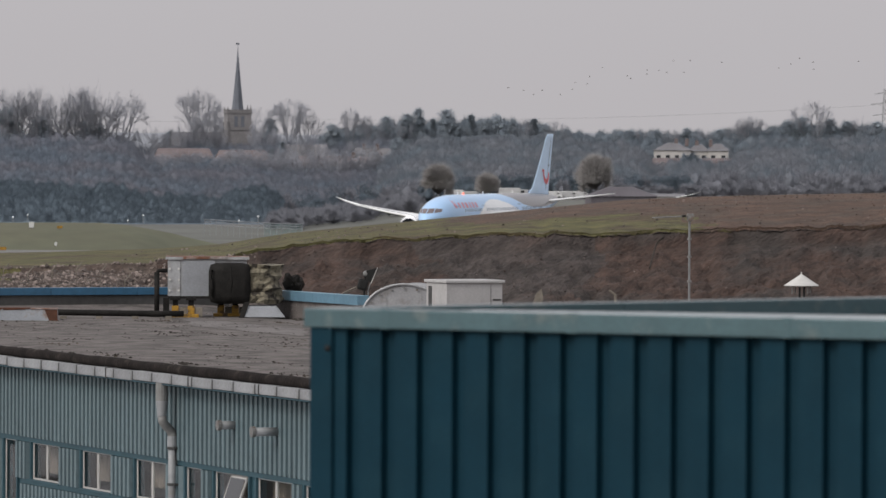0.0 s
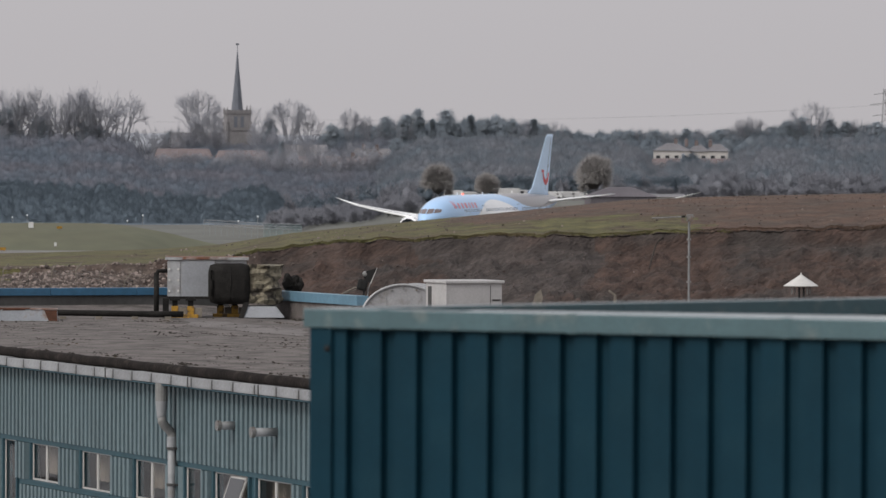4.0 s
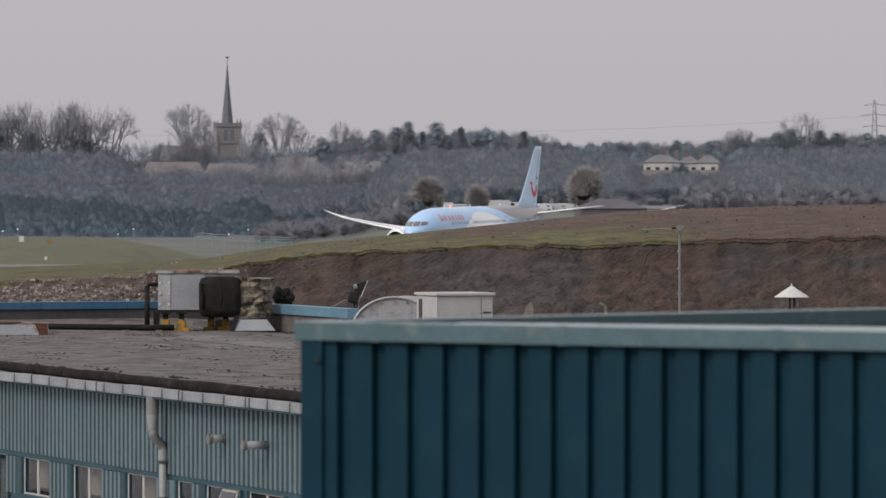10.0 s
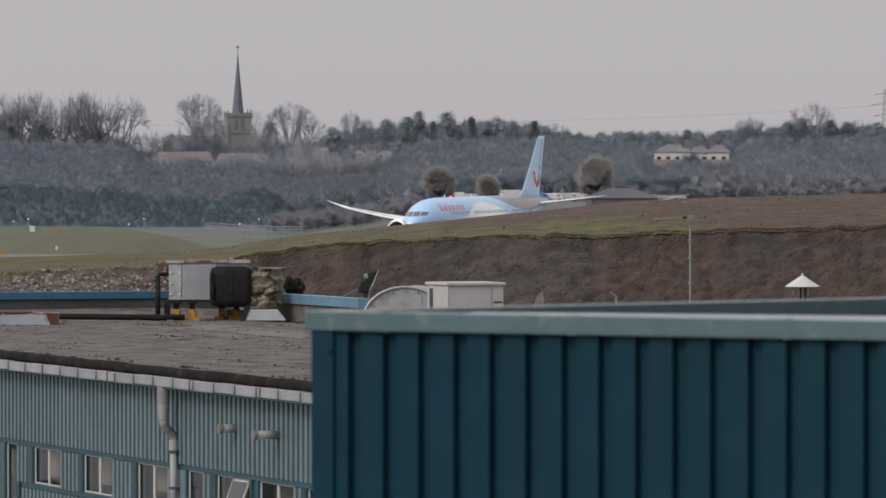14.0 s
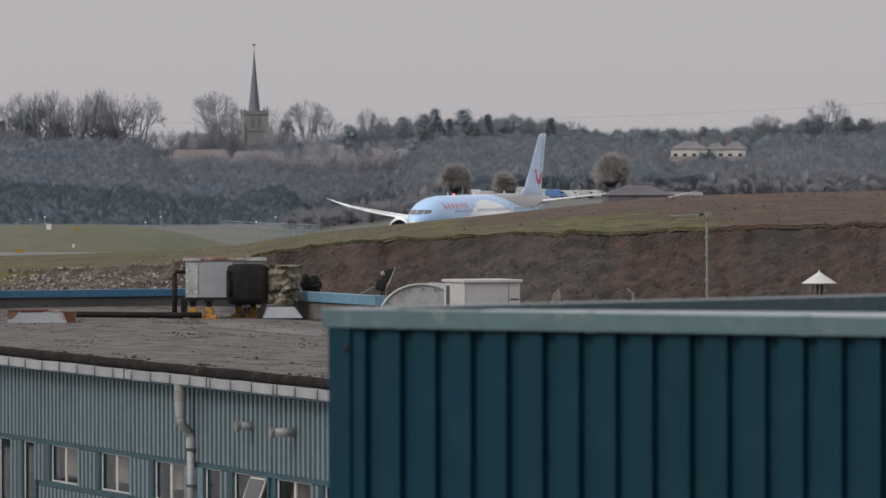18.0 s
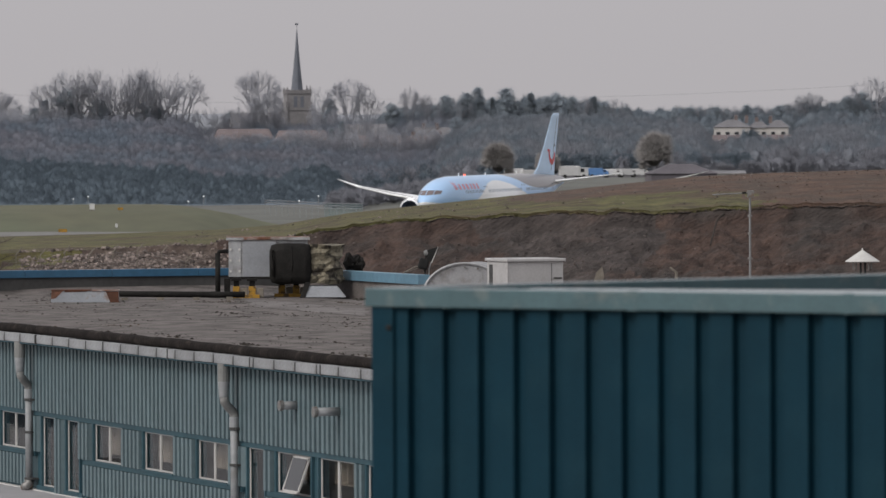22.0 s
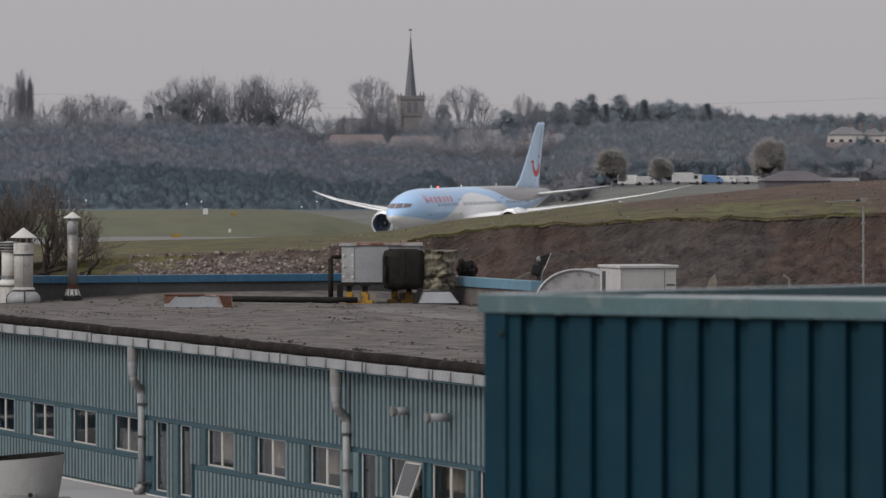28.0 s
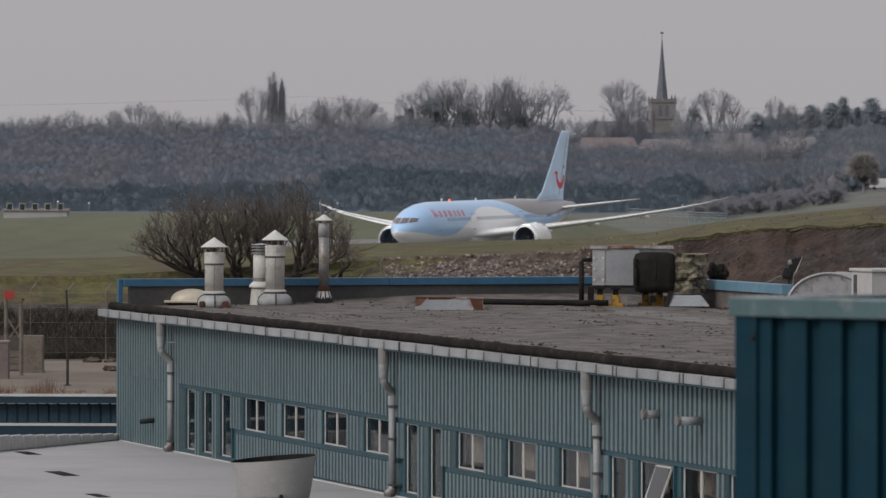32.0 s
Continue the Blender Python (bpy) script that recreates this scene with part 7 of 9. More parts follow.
def woodland():
    """The bare hillside woods and the hedges below, too dense to count."""
    rng = np.random.default_rng(9)
    # how high the masses reach, as rise over distance in ten-thousandths, by bearing
    hillside = [(-0.20, 50), (-0.090, 50), (-0.084, 38), (-0.078, 48), (-0.0397, 55), (-0.0210, 54), (-0.0165, 42), (-0.0135, 20), (-0.0110, 15), (0.0060, 15), (0.0100, 3), (0.0260, 3), (0.0295, 22), (0.0350, 56), (0.060, 58), (0.065, 45), (0.0725, 45), (0.0757, 10), (0.0768, 3), (0.0784, 3), (0.0790, 14), (0.0815, 18), (0.0860, 14), (0.0888, 10), (0.0900, 18), (0.0950, 50), (0.13, 64), (0.2, 64)]
    skyline = [(0.0166, 62), (0.024, 74), (0.030, 82), (0.036, 88), (0.050, 86), (0.057, 76), (0.066, 66), (0.085, 68), (0.092, 74), (0.10, 82), (0.145, 82)]
    belt = [(-0.16, -50), (-0.112, -47), (-0.105, -59), (-0.098, -58), (-0.094, -45), (-0.088, -50), (-0.058, -45), (-0.065, -30), (-0.0605, -18), (-0.055, -20), (-0.05, -12), (-0.045, -16), (-0.035, -24), (-0.031, -28), (-0.018, -32), (-0.0156, -38), (-0.0116, -47), (0.0, -49), (0.003, -36), (0.008, -34), (0.0105, -55)]

    def masses(name, material, n, a0, a1, d0, d1, h0, h1, label, wide=1.0, reach=None, keep=0.8, twigs=420, length=1.2, breadth=0.06, lift=0.6, rough=0.22):
        lumps = []
        for i in range(n):
            a, d = rng.uniform(a0, a1), d0 + (d1 - d0) * rng.random() ** 0.9
            x, y = a * d, d
            g = ground_z(x, y)
            h = rng.uniform(h0, h1)
            if reach:
                top = 13.5 + lerp_table(reach, a) * 1e-4 * d - g - 0.4
                h = min(h, top * rng.uniform(keep, 1.0)) if keep < 1 else top * rng.uniform(0.88, 1.04)
            if h < 1.0:
                continue
            w = max(1.1, h * 0.34 * wide) * rng.uniform(0.8, 1.25)
            lumps.append(foliage_lump(rng, np.array((x, y, g + h * 0.42)), np.array((w, w, h * 0.58)), twigs, length, breadth, rough, lift))
        tagged(shared(name, foliage_mesh(name, lumps, material)), label, "woodland", kind="stuff")

    def canopy(name, material, label, a0, a1, d0, d1, low, reach, radius, trees, twigs, length=1.3, breadth=0.05, ease=0.8, peak=0.9):
        """A closed canopy of domed crowns that climbs from the edge of the wood to its top, thick with fine shoots."""
        na, nv = int((a1 - a0) / 0.0004), max(14, int((d1 - d0) / 1.1))
        aa, dd = np.meshgrid(np.linspace(a0, a1, na + 1), np.linspace(d0, d1, nv + 1), indexing="ij")
        ground = np.array([[ground_z(p * q, q) for p, q in zip(r1, r2)] for r1, r2 in zip(aa, dd)])
        xx = aa * dd

        def level(a, d):
            t = lerp_table(reach, a)
            return 13.5 + (low + (t - low) * ((d - d0) / (d1 - d0)) ** ease) * 1e-4 * d

        z = np.array([[level(p, q) for p, q in zip(r1, r2)] for r1, r2 in zip(aa, dd)]) - radius * 1.1
        for _ in range(trees):
            a, d = rng.uniform(a0, a1), rng.uniform(d0, d1)
            r = radius * rng.uniform(0.6, 1.4)
            i0, i1 = int((a - a0 - r / d) / (a1 - a0) * na), int((a - a0 + r / d) / (a1 - a0) * na) + 2
            j0, j1 = int((d - d0 - r) / (d1 - d0) * nv), int((d - d0 + r) / (d1 - d0) * nv) + 2
            i0, j0 = max(0, i0), max(0, j0)
            rho = ((xx[i0:i1, j0:j1] - a * d) ** 2 + (dd[i0:i1, j0:j1] - d) ** 2) / (r * r)
            dome = level(a, d) + rng.uniform(-0.9, 0.5) + peak * r * (np.sqrt(np.clip(1 - rho, 0, 1)) - 1)
            z[i0:i1, j0:j1] = np.maximum(z[i0:i1, j0:j1], np.where(rho < 1, dome, -50))
        rough = np.array([[fbm(p * 0.9, q * 0.6, 3.0, 2) for p, q in zip(r1, r2)] for r1, r2 in zip(xx, dd)])
        z = np.maximum(z + 0.45 * rough, ground + 0.3)
        vs, fs = [], []
        for i in range(na + 1):
            a = a0 + (a1 - a0) * i / na
            vs.append((a * d0, d0 - 0.5, ground_z(a * d0, d0) - 0.3))
            for j in range(nv + 1):
                d = d0 + (d1 - d0) * j / nv
                vs.append((a * d, d, z[i, j]))
            vs.append((a * d1, d1 + 1.0, ground_z(a * d1, d1) - 0.3))
        w = nv + 3
        for i in range(na):
            for j in range(w - 1):
                q = i * w + j
                fs.append((q, q + w, q + w + 1, q + 1))
        fa, fv = rng.uniform(0, na - 0.001, twigs), rng.random(twigs) ** 0.9 * (nv - 0.001)
        i, j = fa.astype(int), fv.astype(int)
        p, q = fa - i, fv - j
        h = z[i, j] * (1 - p) * (1 - q) + z[i + 1, j] * p * (1 - q) + z[i, j + 1] * (1 - p) * q + z[i + 1, j + 1] * p * q
        d = d0 + (d1 - d0) * fv / nv
        root = np.stack([(a0 + (a1 - a0) * fa / na) * d, d, h - 0.15], 1)
        way = rng.normal(0, 0.45, (twigs, 3)) + np.array((0, -0.35, 0.9))
        way /= np.linalg.norm(way, axis=1)[:, None]
        side = np.cross(way, rng.normal(0, 1, (twigs, 3)))
        side /= np.linalg.norm(side, axis=1)[:, None] + 1e-6
        tip = root + way * length * rng.uniform(0.4, 1.2, twigs)[:, None]
        k = len(vs)
        vs += np.stack([root - side * breadth, root + side * breadth, tip], 1).reshape(-1, 3).tolist()
        fs += (k + np.arange(3 * twigs).reshape(-1, 3)).tolist()
        tagged(mesh_ob(name, vs, fs, material, smooth=True), label, "woodland", kind="stuff")

    hilltop = [(-0.2, 52), (-0.09, 52), (-0.084, 36), (-0.079, 46), (-0.04, 58), (-0.017, 56), (-0.0155, 34), (-0.004, 36), (0.0, 40), (0.005, 40), (0.016, 46), (0.03, 62)]
    canopy("hazed_bare_woodland", WOOD_FAR, "grey-brown leafless woodland covering the hillside", -0.16, 0.031, 1210, 1345, -72, hillside, 1.7, 5600, 400000, 2.2, 0.032, 0.8, 2.4)
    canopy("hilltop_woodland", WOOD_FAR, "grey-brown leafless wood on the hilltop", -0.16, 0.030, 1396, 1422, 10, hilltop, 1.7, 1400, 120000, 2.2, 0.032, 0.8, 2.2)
    canopy("mixed_woodland", MIXED_FAR, "mixed winter woodland on the eastern slope, coloured blue-grey for haze", 0.027, 0.145, 1222, 1345, -45, hillside, 1.7, 3600, 270000, 2.2, 0.032, 0.8, 2.4)
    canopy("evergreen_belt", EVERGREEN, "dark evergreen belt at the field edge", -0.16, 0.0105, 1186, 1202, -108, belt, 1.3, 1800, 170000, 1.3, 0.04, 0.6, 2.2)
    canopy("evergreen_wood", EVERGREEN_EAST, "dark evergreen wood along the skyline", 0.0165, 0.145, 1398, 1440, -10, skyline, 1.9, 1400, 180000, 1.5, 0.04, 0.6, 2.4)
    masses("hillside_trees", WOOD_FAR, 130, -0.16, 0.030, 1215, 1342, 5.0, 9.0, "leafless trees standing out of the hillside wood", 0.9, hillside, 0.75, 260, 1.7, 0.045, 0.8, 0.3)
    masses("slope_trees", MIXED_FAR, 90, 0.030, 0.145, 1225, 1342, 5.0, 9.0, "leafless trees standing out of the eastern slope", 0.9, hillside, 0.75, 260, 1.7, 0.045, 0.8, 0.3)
    # scrub colour paled and blued too, in place of distance haze
    SCRUB = mat("hazed_scrub", (0.315, 0.322, 0.362), 0.97, 0, 0.10, 0.05, 0.4, per_isl=0.08, thin=0.35, spec=0.05, lump=0.12)
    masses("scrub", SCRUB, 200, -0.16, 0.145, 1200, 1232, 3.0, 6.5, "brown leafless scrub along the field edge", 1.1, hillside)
    masses("churchyard_trees", WOOD_FAR, 40, -0.0072, -0.0002, 1424, 1436, 8.0, 13.5, "leafless trees crowding the churchyard", 0.6, [(-0.008, 50), (-0.006, 78), (-0.001, 66), (0.0005, 46)], 0.6, 330, 1.6, 0.04, 0.8, 0.3)
    masses("tower_trees", WOOD_FAR, 44, 0.0046, 0.0190, 1424, 1440, 8.0, 13.0, "leafless trees beside the church tower", 0.6, [(0.0045, 76), (0.010, 70), (0.0165, 60), (0.019, 56)], 0.6, 330, 1.6, 0.04, 0.8, 0.3)
    masses("churchyard_yew", EVERGREEN, 12, 0.0086, 0.0120, 1418, 1422, 5.0, 9.0, "dark yew beside the church", 0.8, [(0.008, 50), (0.0103, 56), (0.0125, 48)], 0.8, 330, 0.8, 0.09, 0.5)
    masses("evergreen_slope", EVERGREEN_EAST, 90, 0.030, 0.145, 1290, 1390, 5.0, 9.0, "dark evergreen trees on the eastern slope", 0.8, hillside, 0.8, 330, 0.9, 0.09, 0.5, 0.3)
    masses("evergreen_hedge", EVERGREEN, 110, 0.041, 0.082, 1204, 1209, 4.9, 5.3, "clipped dark evergreen hedge", 1.2, None, 0.8, 200, 0.4, 0.09, 0.4, 0.1)
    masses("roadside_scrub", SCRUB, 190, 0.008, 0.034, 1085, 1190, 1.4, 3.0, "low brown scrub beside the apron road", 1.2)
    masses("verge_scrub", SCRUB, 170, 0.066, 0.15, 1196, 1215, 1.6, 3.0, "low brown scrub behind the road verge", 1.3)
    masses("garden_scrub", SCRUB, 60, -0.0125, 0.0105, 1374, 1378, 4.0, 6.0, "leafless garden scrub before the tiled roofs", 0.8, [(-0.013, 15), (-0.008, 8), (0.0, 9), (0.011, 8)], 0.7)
    masses("barn_bushes", SCRUB, 5, -0.0056, -0.0046, 1372, 1376, 5.0, 6.0, "dark rounded bush before the tiled roofs", 0.9, [(-0.02, 33), (0.02, 33)], 0.9)
    masses("barn_bushes", SCRUB, 5, 0.0010, 0.0022, 1370, 1374, 5.0, 6.0, "dark rounded bush before the tiled roofs", 0.9, [(-0.02, 32), (0.02, 32)], 0.9)
    masses("villa_bush", EVERGREEN, 9, 0.0812, 0.0838, 1340, 1346, 6.0, 9.5, "dark rounded shrub before the villa", 0.9, [(0.08, 22), (0.0825, 34), (0.085, 22)], 0.85, 330, 0.8, 0.09, 0.5)
    masses("dark_bushes", EVERGREEN, 50, 0.0, 0.04, 1196, 1230, 3.0, 6.5, "dark evergreen bushes by the road", 1.2, hillside, 0.8, 330, 0.8, 0.09, 0.5, 0.3)


woodland()


def far_hills():
    """The next ridge, distance haze put into its pale colour, seen in the gaps of the skyline."""
    vs, fs, n = [], [], 120
    for i in range(n + 1):
        a = -0.2 + 0.4 * i / n
        for d, z in ((3300, 0.0), (3600, 24.0 + 3 * fbm(a * 40, 1.0)), (3900, 36.0 + 5 * fbm(a * 25, 2.0)), (4400, 20.0)):
            vs.append((a * d, d, z))
    for i in range(n):
        for k in range(3):
            q = i * 4 + k
            fs.append((q, q + 4, q + 5, q + 1))
    tagged(mesh_ob("far_hills", vs, fs, mat("hazed_wooded_ridge", (0.27, 0.28, 0.31), 0.97, 0, 0.1, 0.004, 0.05), smooth=True), "far wooded ridge, haze put into its pale colour", "hills", kind="structure")


far_hills()


def willow(a, top, dist):
    x = a * dist
    g = ground_z(x, dist)
    h = top - g
    t = empty("willow", pose(x, dist, g), "bare willow with a round crown, straw colour paled for haze", "tree", "willows")
    rng = np.random.default_rng(int(a * 1e4))
    lumps = [foliage_lump(rng, np.array((0, 0, h * 0.50)), np.array((0.36, 0.36, 0.42)) * h, 4600, 1.5, 0.045, 0.10, 0.3, 0.64)]
    for k in range(12):
        th, z = rng.uniform(0, 6.28), rng.uniform(0.2, 0.8)
        q = 0.34 * h * math.sqrt(max(0.1, 1 - (2 * z - 1) ** 2))
        lumps.append(foliage_lump(rng, np.array((q * math.cos(th), q * math.sin(th), z * h)), np.array((0.10, 0.10, 0.13)) * h, 200, 1.0, 0.05, 0.2, 0.3, 0.4))
    part("trunk", tube(bmesh.new(), [(0, 0, -0.2), (0, 0, h * 0.3), (0.2, 0, h * 0.7)], [0.35, 0.3, 0.1], 6), TWIG_FAR, t)
    shared("crown", foliage_mesh("crown", lumps, WILLOW), t)


# ---- village ----
def gable_house(name, x, y, w, d, h, rh, turn, wall, roof, label, chimneys=(), windows=0, z=None, hip=0.0):
    ob = empty(name, pose(x, y, ground_z(x, y) if z is None else z, 0, 0, turn), label, "house", "village houses")
    part("wall", boxes((-w / 2, w / 2, -d / 2, d / 2, -1.0, h)), wall, ob)
    i = min(d * 0.5, w * 0.42) * hip
    e = 0.35
    vs = [(-w / 2 - e, -d / 2 - e, h - 0.1), (w / 2 + e, -d / 2 - e, h - 0.1), (w / 2 + e, d / 2 + e, h - 0.1), (-w / 2 - e, d / 2 + e, h - 0.1), (-w / 2 - e + i, 0, h + rh), (w / 2 + e - i, 0, h + rh)]
    rf = part("roof", bm_from(vs, [(0, 1, 5, 4), (2, 3, 4, 5), (1, 2, 5), (3, 0, 4), (3, 2, 1, 0)]), roof, ob)
    for cx in chimneys:
        part("chimney", boxes((cx - 0.45, cx + 0.45, -0.4, 0.4, h + rh * 0.5, h + rh + 0.8)), BRICK_FAR, rf)
        for q in (-0.2, 0.2):
            part("chimney_pot", lathe(bmesh.new(), [(0.16, h + rh + 0.8), (0.13, h + rh + 1.15)], 8, (cx + q, 0, 0)), TILE_RED, rf)
    for k in range(windows):
        wx = -w / 2 + w * (k + 0.5) / windows
        for z0 in ([0.9, 3.5] if h > 4.5 else [0.9]):
            win = part("window", boxes((wx - 0.6, wx + 0.6, -d / 2 - 0.05, -d / 2 + 0.05, z0, z0 + 1.4)), WHITE_FRAME, ob)
            part("pane", boxes((wx - 0.48, wx + 0.48, -d / 2 - 0.07, -d / 2 - 0.05, z0 + 0.12, z0 + 1.28)), DARK_GLASS, win)
    return ob


def build_church():
    x, y = 3.35, 1450.0
    g = 12.0
    ob = empty("church", pose(x, y, g, 0, 0, 8), "grey sandstone church tower with a tall slate spire", "church")
    top = 28.1 - g
    tower = part("tower", boxes((-3.1, 3.1, -3.1, 3.1, -2, top)), CHURCH, ob, "square sandstone tower")
    part("string_course", boxes((-3.25, 3.25, -3.25, 3.25, top - 5.2, top - 4.9)), CHURCH, tower)
    part("parapet", boxes((-3.3, 3.3, -3.3, 3.3, top - 0.9, top - 0.55)), CHURCH, tower)
    for i in range(5):
        for sx, sy in ((1, 0), (0, 1)):
            for s in (-1, 1):
                p = -2.7 + i * 1.35
                bx = (p - 0.35, p + 0.35, s * 3.1 - 0.15, s * 3.1 + 0.15) if sx else (s * 3.1 - 0.15, s * 3.1 + 0.15, p - 0.35, p + 0.35)
                part("merlon", boxes((*bx, top - 0.55, top + 0.1)), CHURCH, tower)
    for sx in (-1, 1):
        for sy in (-1, 1):
            part("buttress", boxes((sx * 3.1 - 0.3, sx * 3.1 + 0.3, sy * 3.1 - 0.3, sy * 3.1 + 0.3, -2, top - 3)), CHURCH, tower)
            part("pinnacle", lathe(bmesh.new(), [(0.22, top), (0.20, top + 0.4), (0.03, top + (1.3 if sx > 0 else 0.8))], 4, (sx * 2.95, sy * 2.95, 0)), CHURCH, tower)
        part("belfry_opening", boxes((sx * 0.85 - 0.45, sx * 0.85 + 0.45, -3.16, -3.08, top - 4.4, top - 1.6)), SLATE, tower)
    part("west_window", boxes((-0.8, 0.8, -3.17, -3.08, top - 11.5, top - 8.6)), SLATE, tower)
    tip = 43.5 - g
    sp = part("spire", lathe(bmesh.new(), [(1.55, top - 0.3), (1.42, top + 1.0), (0.95, top + 5.5), (0.48, top + 10.4), (0.08, tip)], 8), SLATE, ob, "tapered octagonal slate spire")
    part("finial", tube(bmesh.new(), [(0, 0, tip - 0.2), (0, 0, tip + 1.7)], 0.07, 6), SLATE, sp)
    part("weathercock", boxes((-0.45, 0.4, -0.05, 0.05, tip + 1.3, tip + 1.75)), SLATE, sp)
    nave = part("nave", boxes((-16.5, -3.2, -1.5, 5.5, -2, 6.0)), CHURCH, ob)
    part("nave_roof", bm_from([(-17, -2, 6), (-3.0, -2, 6), (-3.0, 6, 6), (-17, 6, 6), (-17, 2, 10.4), (-3.0, 2, 10.4)], [(0, 1, 5, 4), (2, 3, 4, 5), (1, 2, 5), (3, 0, 4)]), TILE_GREY, nave)


build_church()
gable_house("cottage_row", -10.0, 1385, 14.7, 8.0, 2.6, 3.1, 3, BRICK_FAR, TILE_RED, "long low house with weathered red tiled roof", (), 4, z=12.3, hip=0.35)
gable_house("cottage_row", 4.3, 1380, 13.2, 8.0, 2.6, 2.6, 3, BRICK_FAR, TILE_RED, "low house with weathered red tiled roof", (), 4, z=12.4, hip=0.35)
gable_house("cottage", 19.8, 1390, 10.2, 8.0, 2.6, 3.6, 3, BRICK_FAR, TILE_GREY, "brown house with a grey tiled roof", (), 4, z=12.9)
gable_house("cottage", 22.7, 1350, 9.4, 8.0, 2.6, 3.2, 3, BRICK_FAR, TILE_RED, "cottage with a pale red tiled roof", (), 4, z=10.4)
gable_house("cottage", 34.0, 1360, 11.7, 8.0, 2.6, 3.1, 3, BRICK_FAR, TILE_RED, "brick cottage with tiled roof and tall chimneys", (-3.0, 3.5), 4, z=10.4)
gable_house("cottage", 36.4, 1385, 8.3, 8.0, 2.6, 5.2, 3, BRICK_FAR, TILE_GREY, "brick house with two tall chimneys", (-2.2, 1.0), 4, z=10.4)
gable_house("villa", 110.7, 1395, 9.0, 9.0, 6.1, 1.8, -4, RENDER_CREAM, TILE_GREY, "cream rendered villa with hipped grey roof", (1.0, 3.6), 4, z=12.0, hip=1.0)
gable_house("villa_link", 117.4, 1396, 4.8, 7.0, 5.9, 1.6, -4, RENDER_CREAM, TILE_GREY, "cream rendered link between two villa blocks", (-0.5,), 2, z=12.0, hip=1.0)
gable_house("villa_wing", 121.9, 1393, 5.0, 8.0, 6.0, 1.7, -4, RENDER_CREAM, TILE_GREY, "cream rendered villa wing with hipped grey roof", (-1.8,), 2, z=12.0, hip=1.0)
gable_house("porch_house", 106.6, 1373, 2.0, 4.0, 1.9, 1.5, 90, RENDER_CREAM, TILE_GREY, "small white gabled lodge before the villa", (), 1, z=11.8)
gable_house("outbuilding", 110.2, 1377, 11.0, 6.0, 2.2, 2.1, -2, BRICK_FAR, TILE_RED, "low brick outbuilding with a dark red tiled roof", (), 3, z=11.8)
roof_lit = gable_house("outbuilding", 121.0, 1376, 8.6, 6.0, 2.2, 2.1, -2, BRICK_FAR, TILE_RED, "low brick outbuilding with two rooflights", (), 2, z=11.8)
for q in (-2.6, 1.4):
    part("rooflight", boxes((q - 0.5, q + 0.5, -2.15, -1.55, 2.85, 3.25), bevel=0.03), WHITE_VAN, roof_lit, "pale rooflight")
gable_house("barn", 78.0, 1110, 13.0, 9.0, 2.0, 1.8, 4, BARN_ROOF, BARN_ROOF, "dark low barn with a brown-grey roof", (), 0, hip=1.0)
gable_house("shed", 88.2, 1122, 6.0, 5.0, 1.7, 0.5, 4, RENDER_CREAM, TILE_GREY, "low pale shed with a flat grey roof", (), 0)
gable_house("chalet", 52.0, 1235, 8.0, 5.0, 2.2, 1.0, 0, RENDER_CREAM, TILE_GREY, "low cream chalet with dark windows", (), 3)
gable_house("chalet", 31.1, 1230, 7.5, 5.0, 2.2, 1.0, 8, RENDER_CREAM, TILE_GREY, "low cream chalet among dark bushes", (), 3)
gable_house("field_shed", -119.5, 1100, 12.4, 5.0, 0.95, 0.35, 0, WHITE_ROOF, TILE_RED, "long low pale shed at the far field edge", (), 5, z=1.85)
willow(0.0379, 14.4, 1172)
willow(0.0466, 12.2, 1170)
willow(0.0656, 16.3, 1174)


def van(x, y, turn, length, height, paint, label, name="van", cat="vehicle"):
    ob = empty(name, pose(x, y, ground_z(x, y), 0, 0, turn), label, cat, "parked vehicles")
    part("body", boxes((-length / 2, length * 0.22, -1.05, 1.05, 0.45, height), bevel=0.12), paint, ob)
    cab = bm_from([(length * 0.22, -1.0, 0.45), (length / 2, -1.0, 0.45), (length / 2, -1.0, 1.15), (length * 0.36, -0.9, height * 0.82), (length * 0.22, -0.95, height * 0.9), (length * 0.22, 1.0, 0.45), (length / 2, 1.0, 0.45), (length / 2, 1.0, 1.15), (length * 0.36, 0.9, height * 0.82), (length * 0.22, 0.95, height * 0.9)], [(0, 1, 2, 3, 4), (9, 8, 7, 6, 5), (1, 6, 7, 2), (2, 7, 8, 3), (3, 8, 9, 4), (4, 9, 5, 0), (0, 5, 6, 1)])
    part("cab", cab, paint, ob)
    part("windscreen", bm_from([(length * 0.49, -0.85, 1.2), (length * 0.49, 0.85, 1.2), (length * 0.37, 0.8, height * 0.80), (length * 0.37, -0.8, height * 0.80)], [(0, 1, 2, 3)]), DARK_GLASS, ob)
    part("side_window", boxes((length * 0.24, length * 0.36, -1.02, -0.96, 1.2, height * 0.78)), DARK_GLASS, ob)
    for wx in (-length * 0.32, length * 0.34):
        for s in (-1, 1):
            part("wheel", lathe(bmesh.new(), [(0.1, -0.12), (0.36, -0.12), (0.38, 0), (0.36, 0.12), (0.1, 0.12)], 12, (wx, s * 0.95, 0.38), "Y"), TYRE, ob)
    return ob


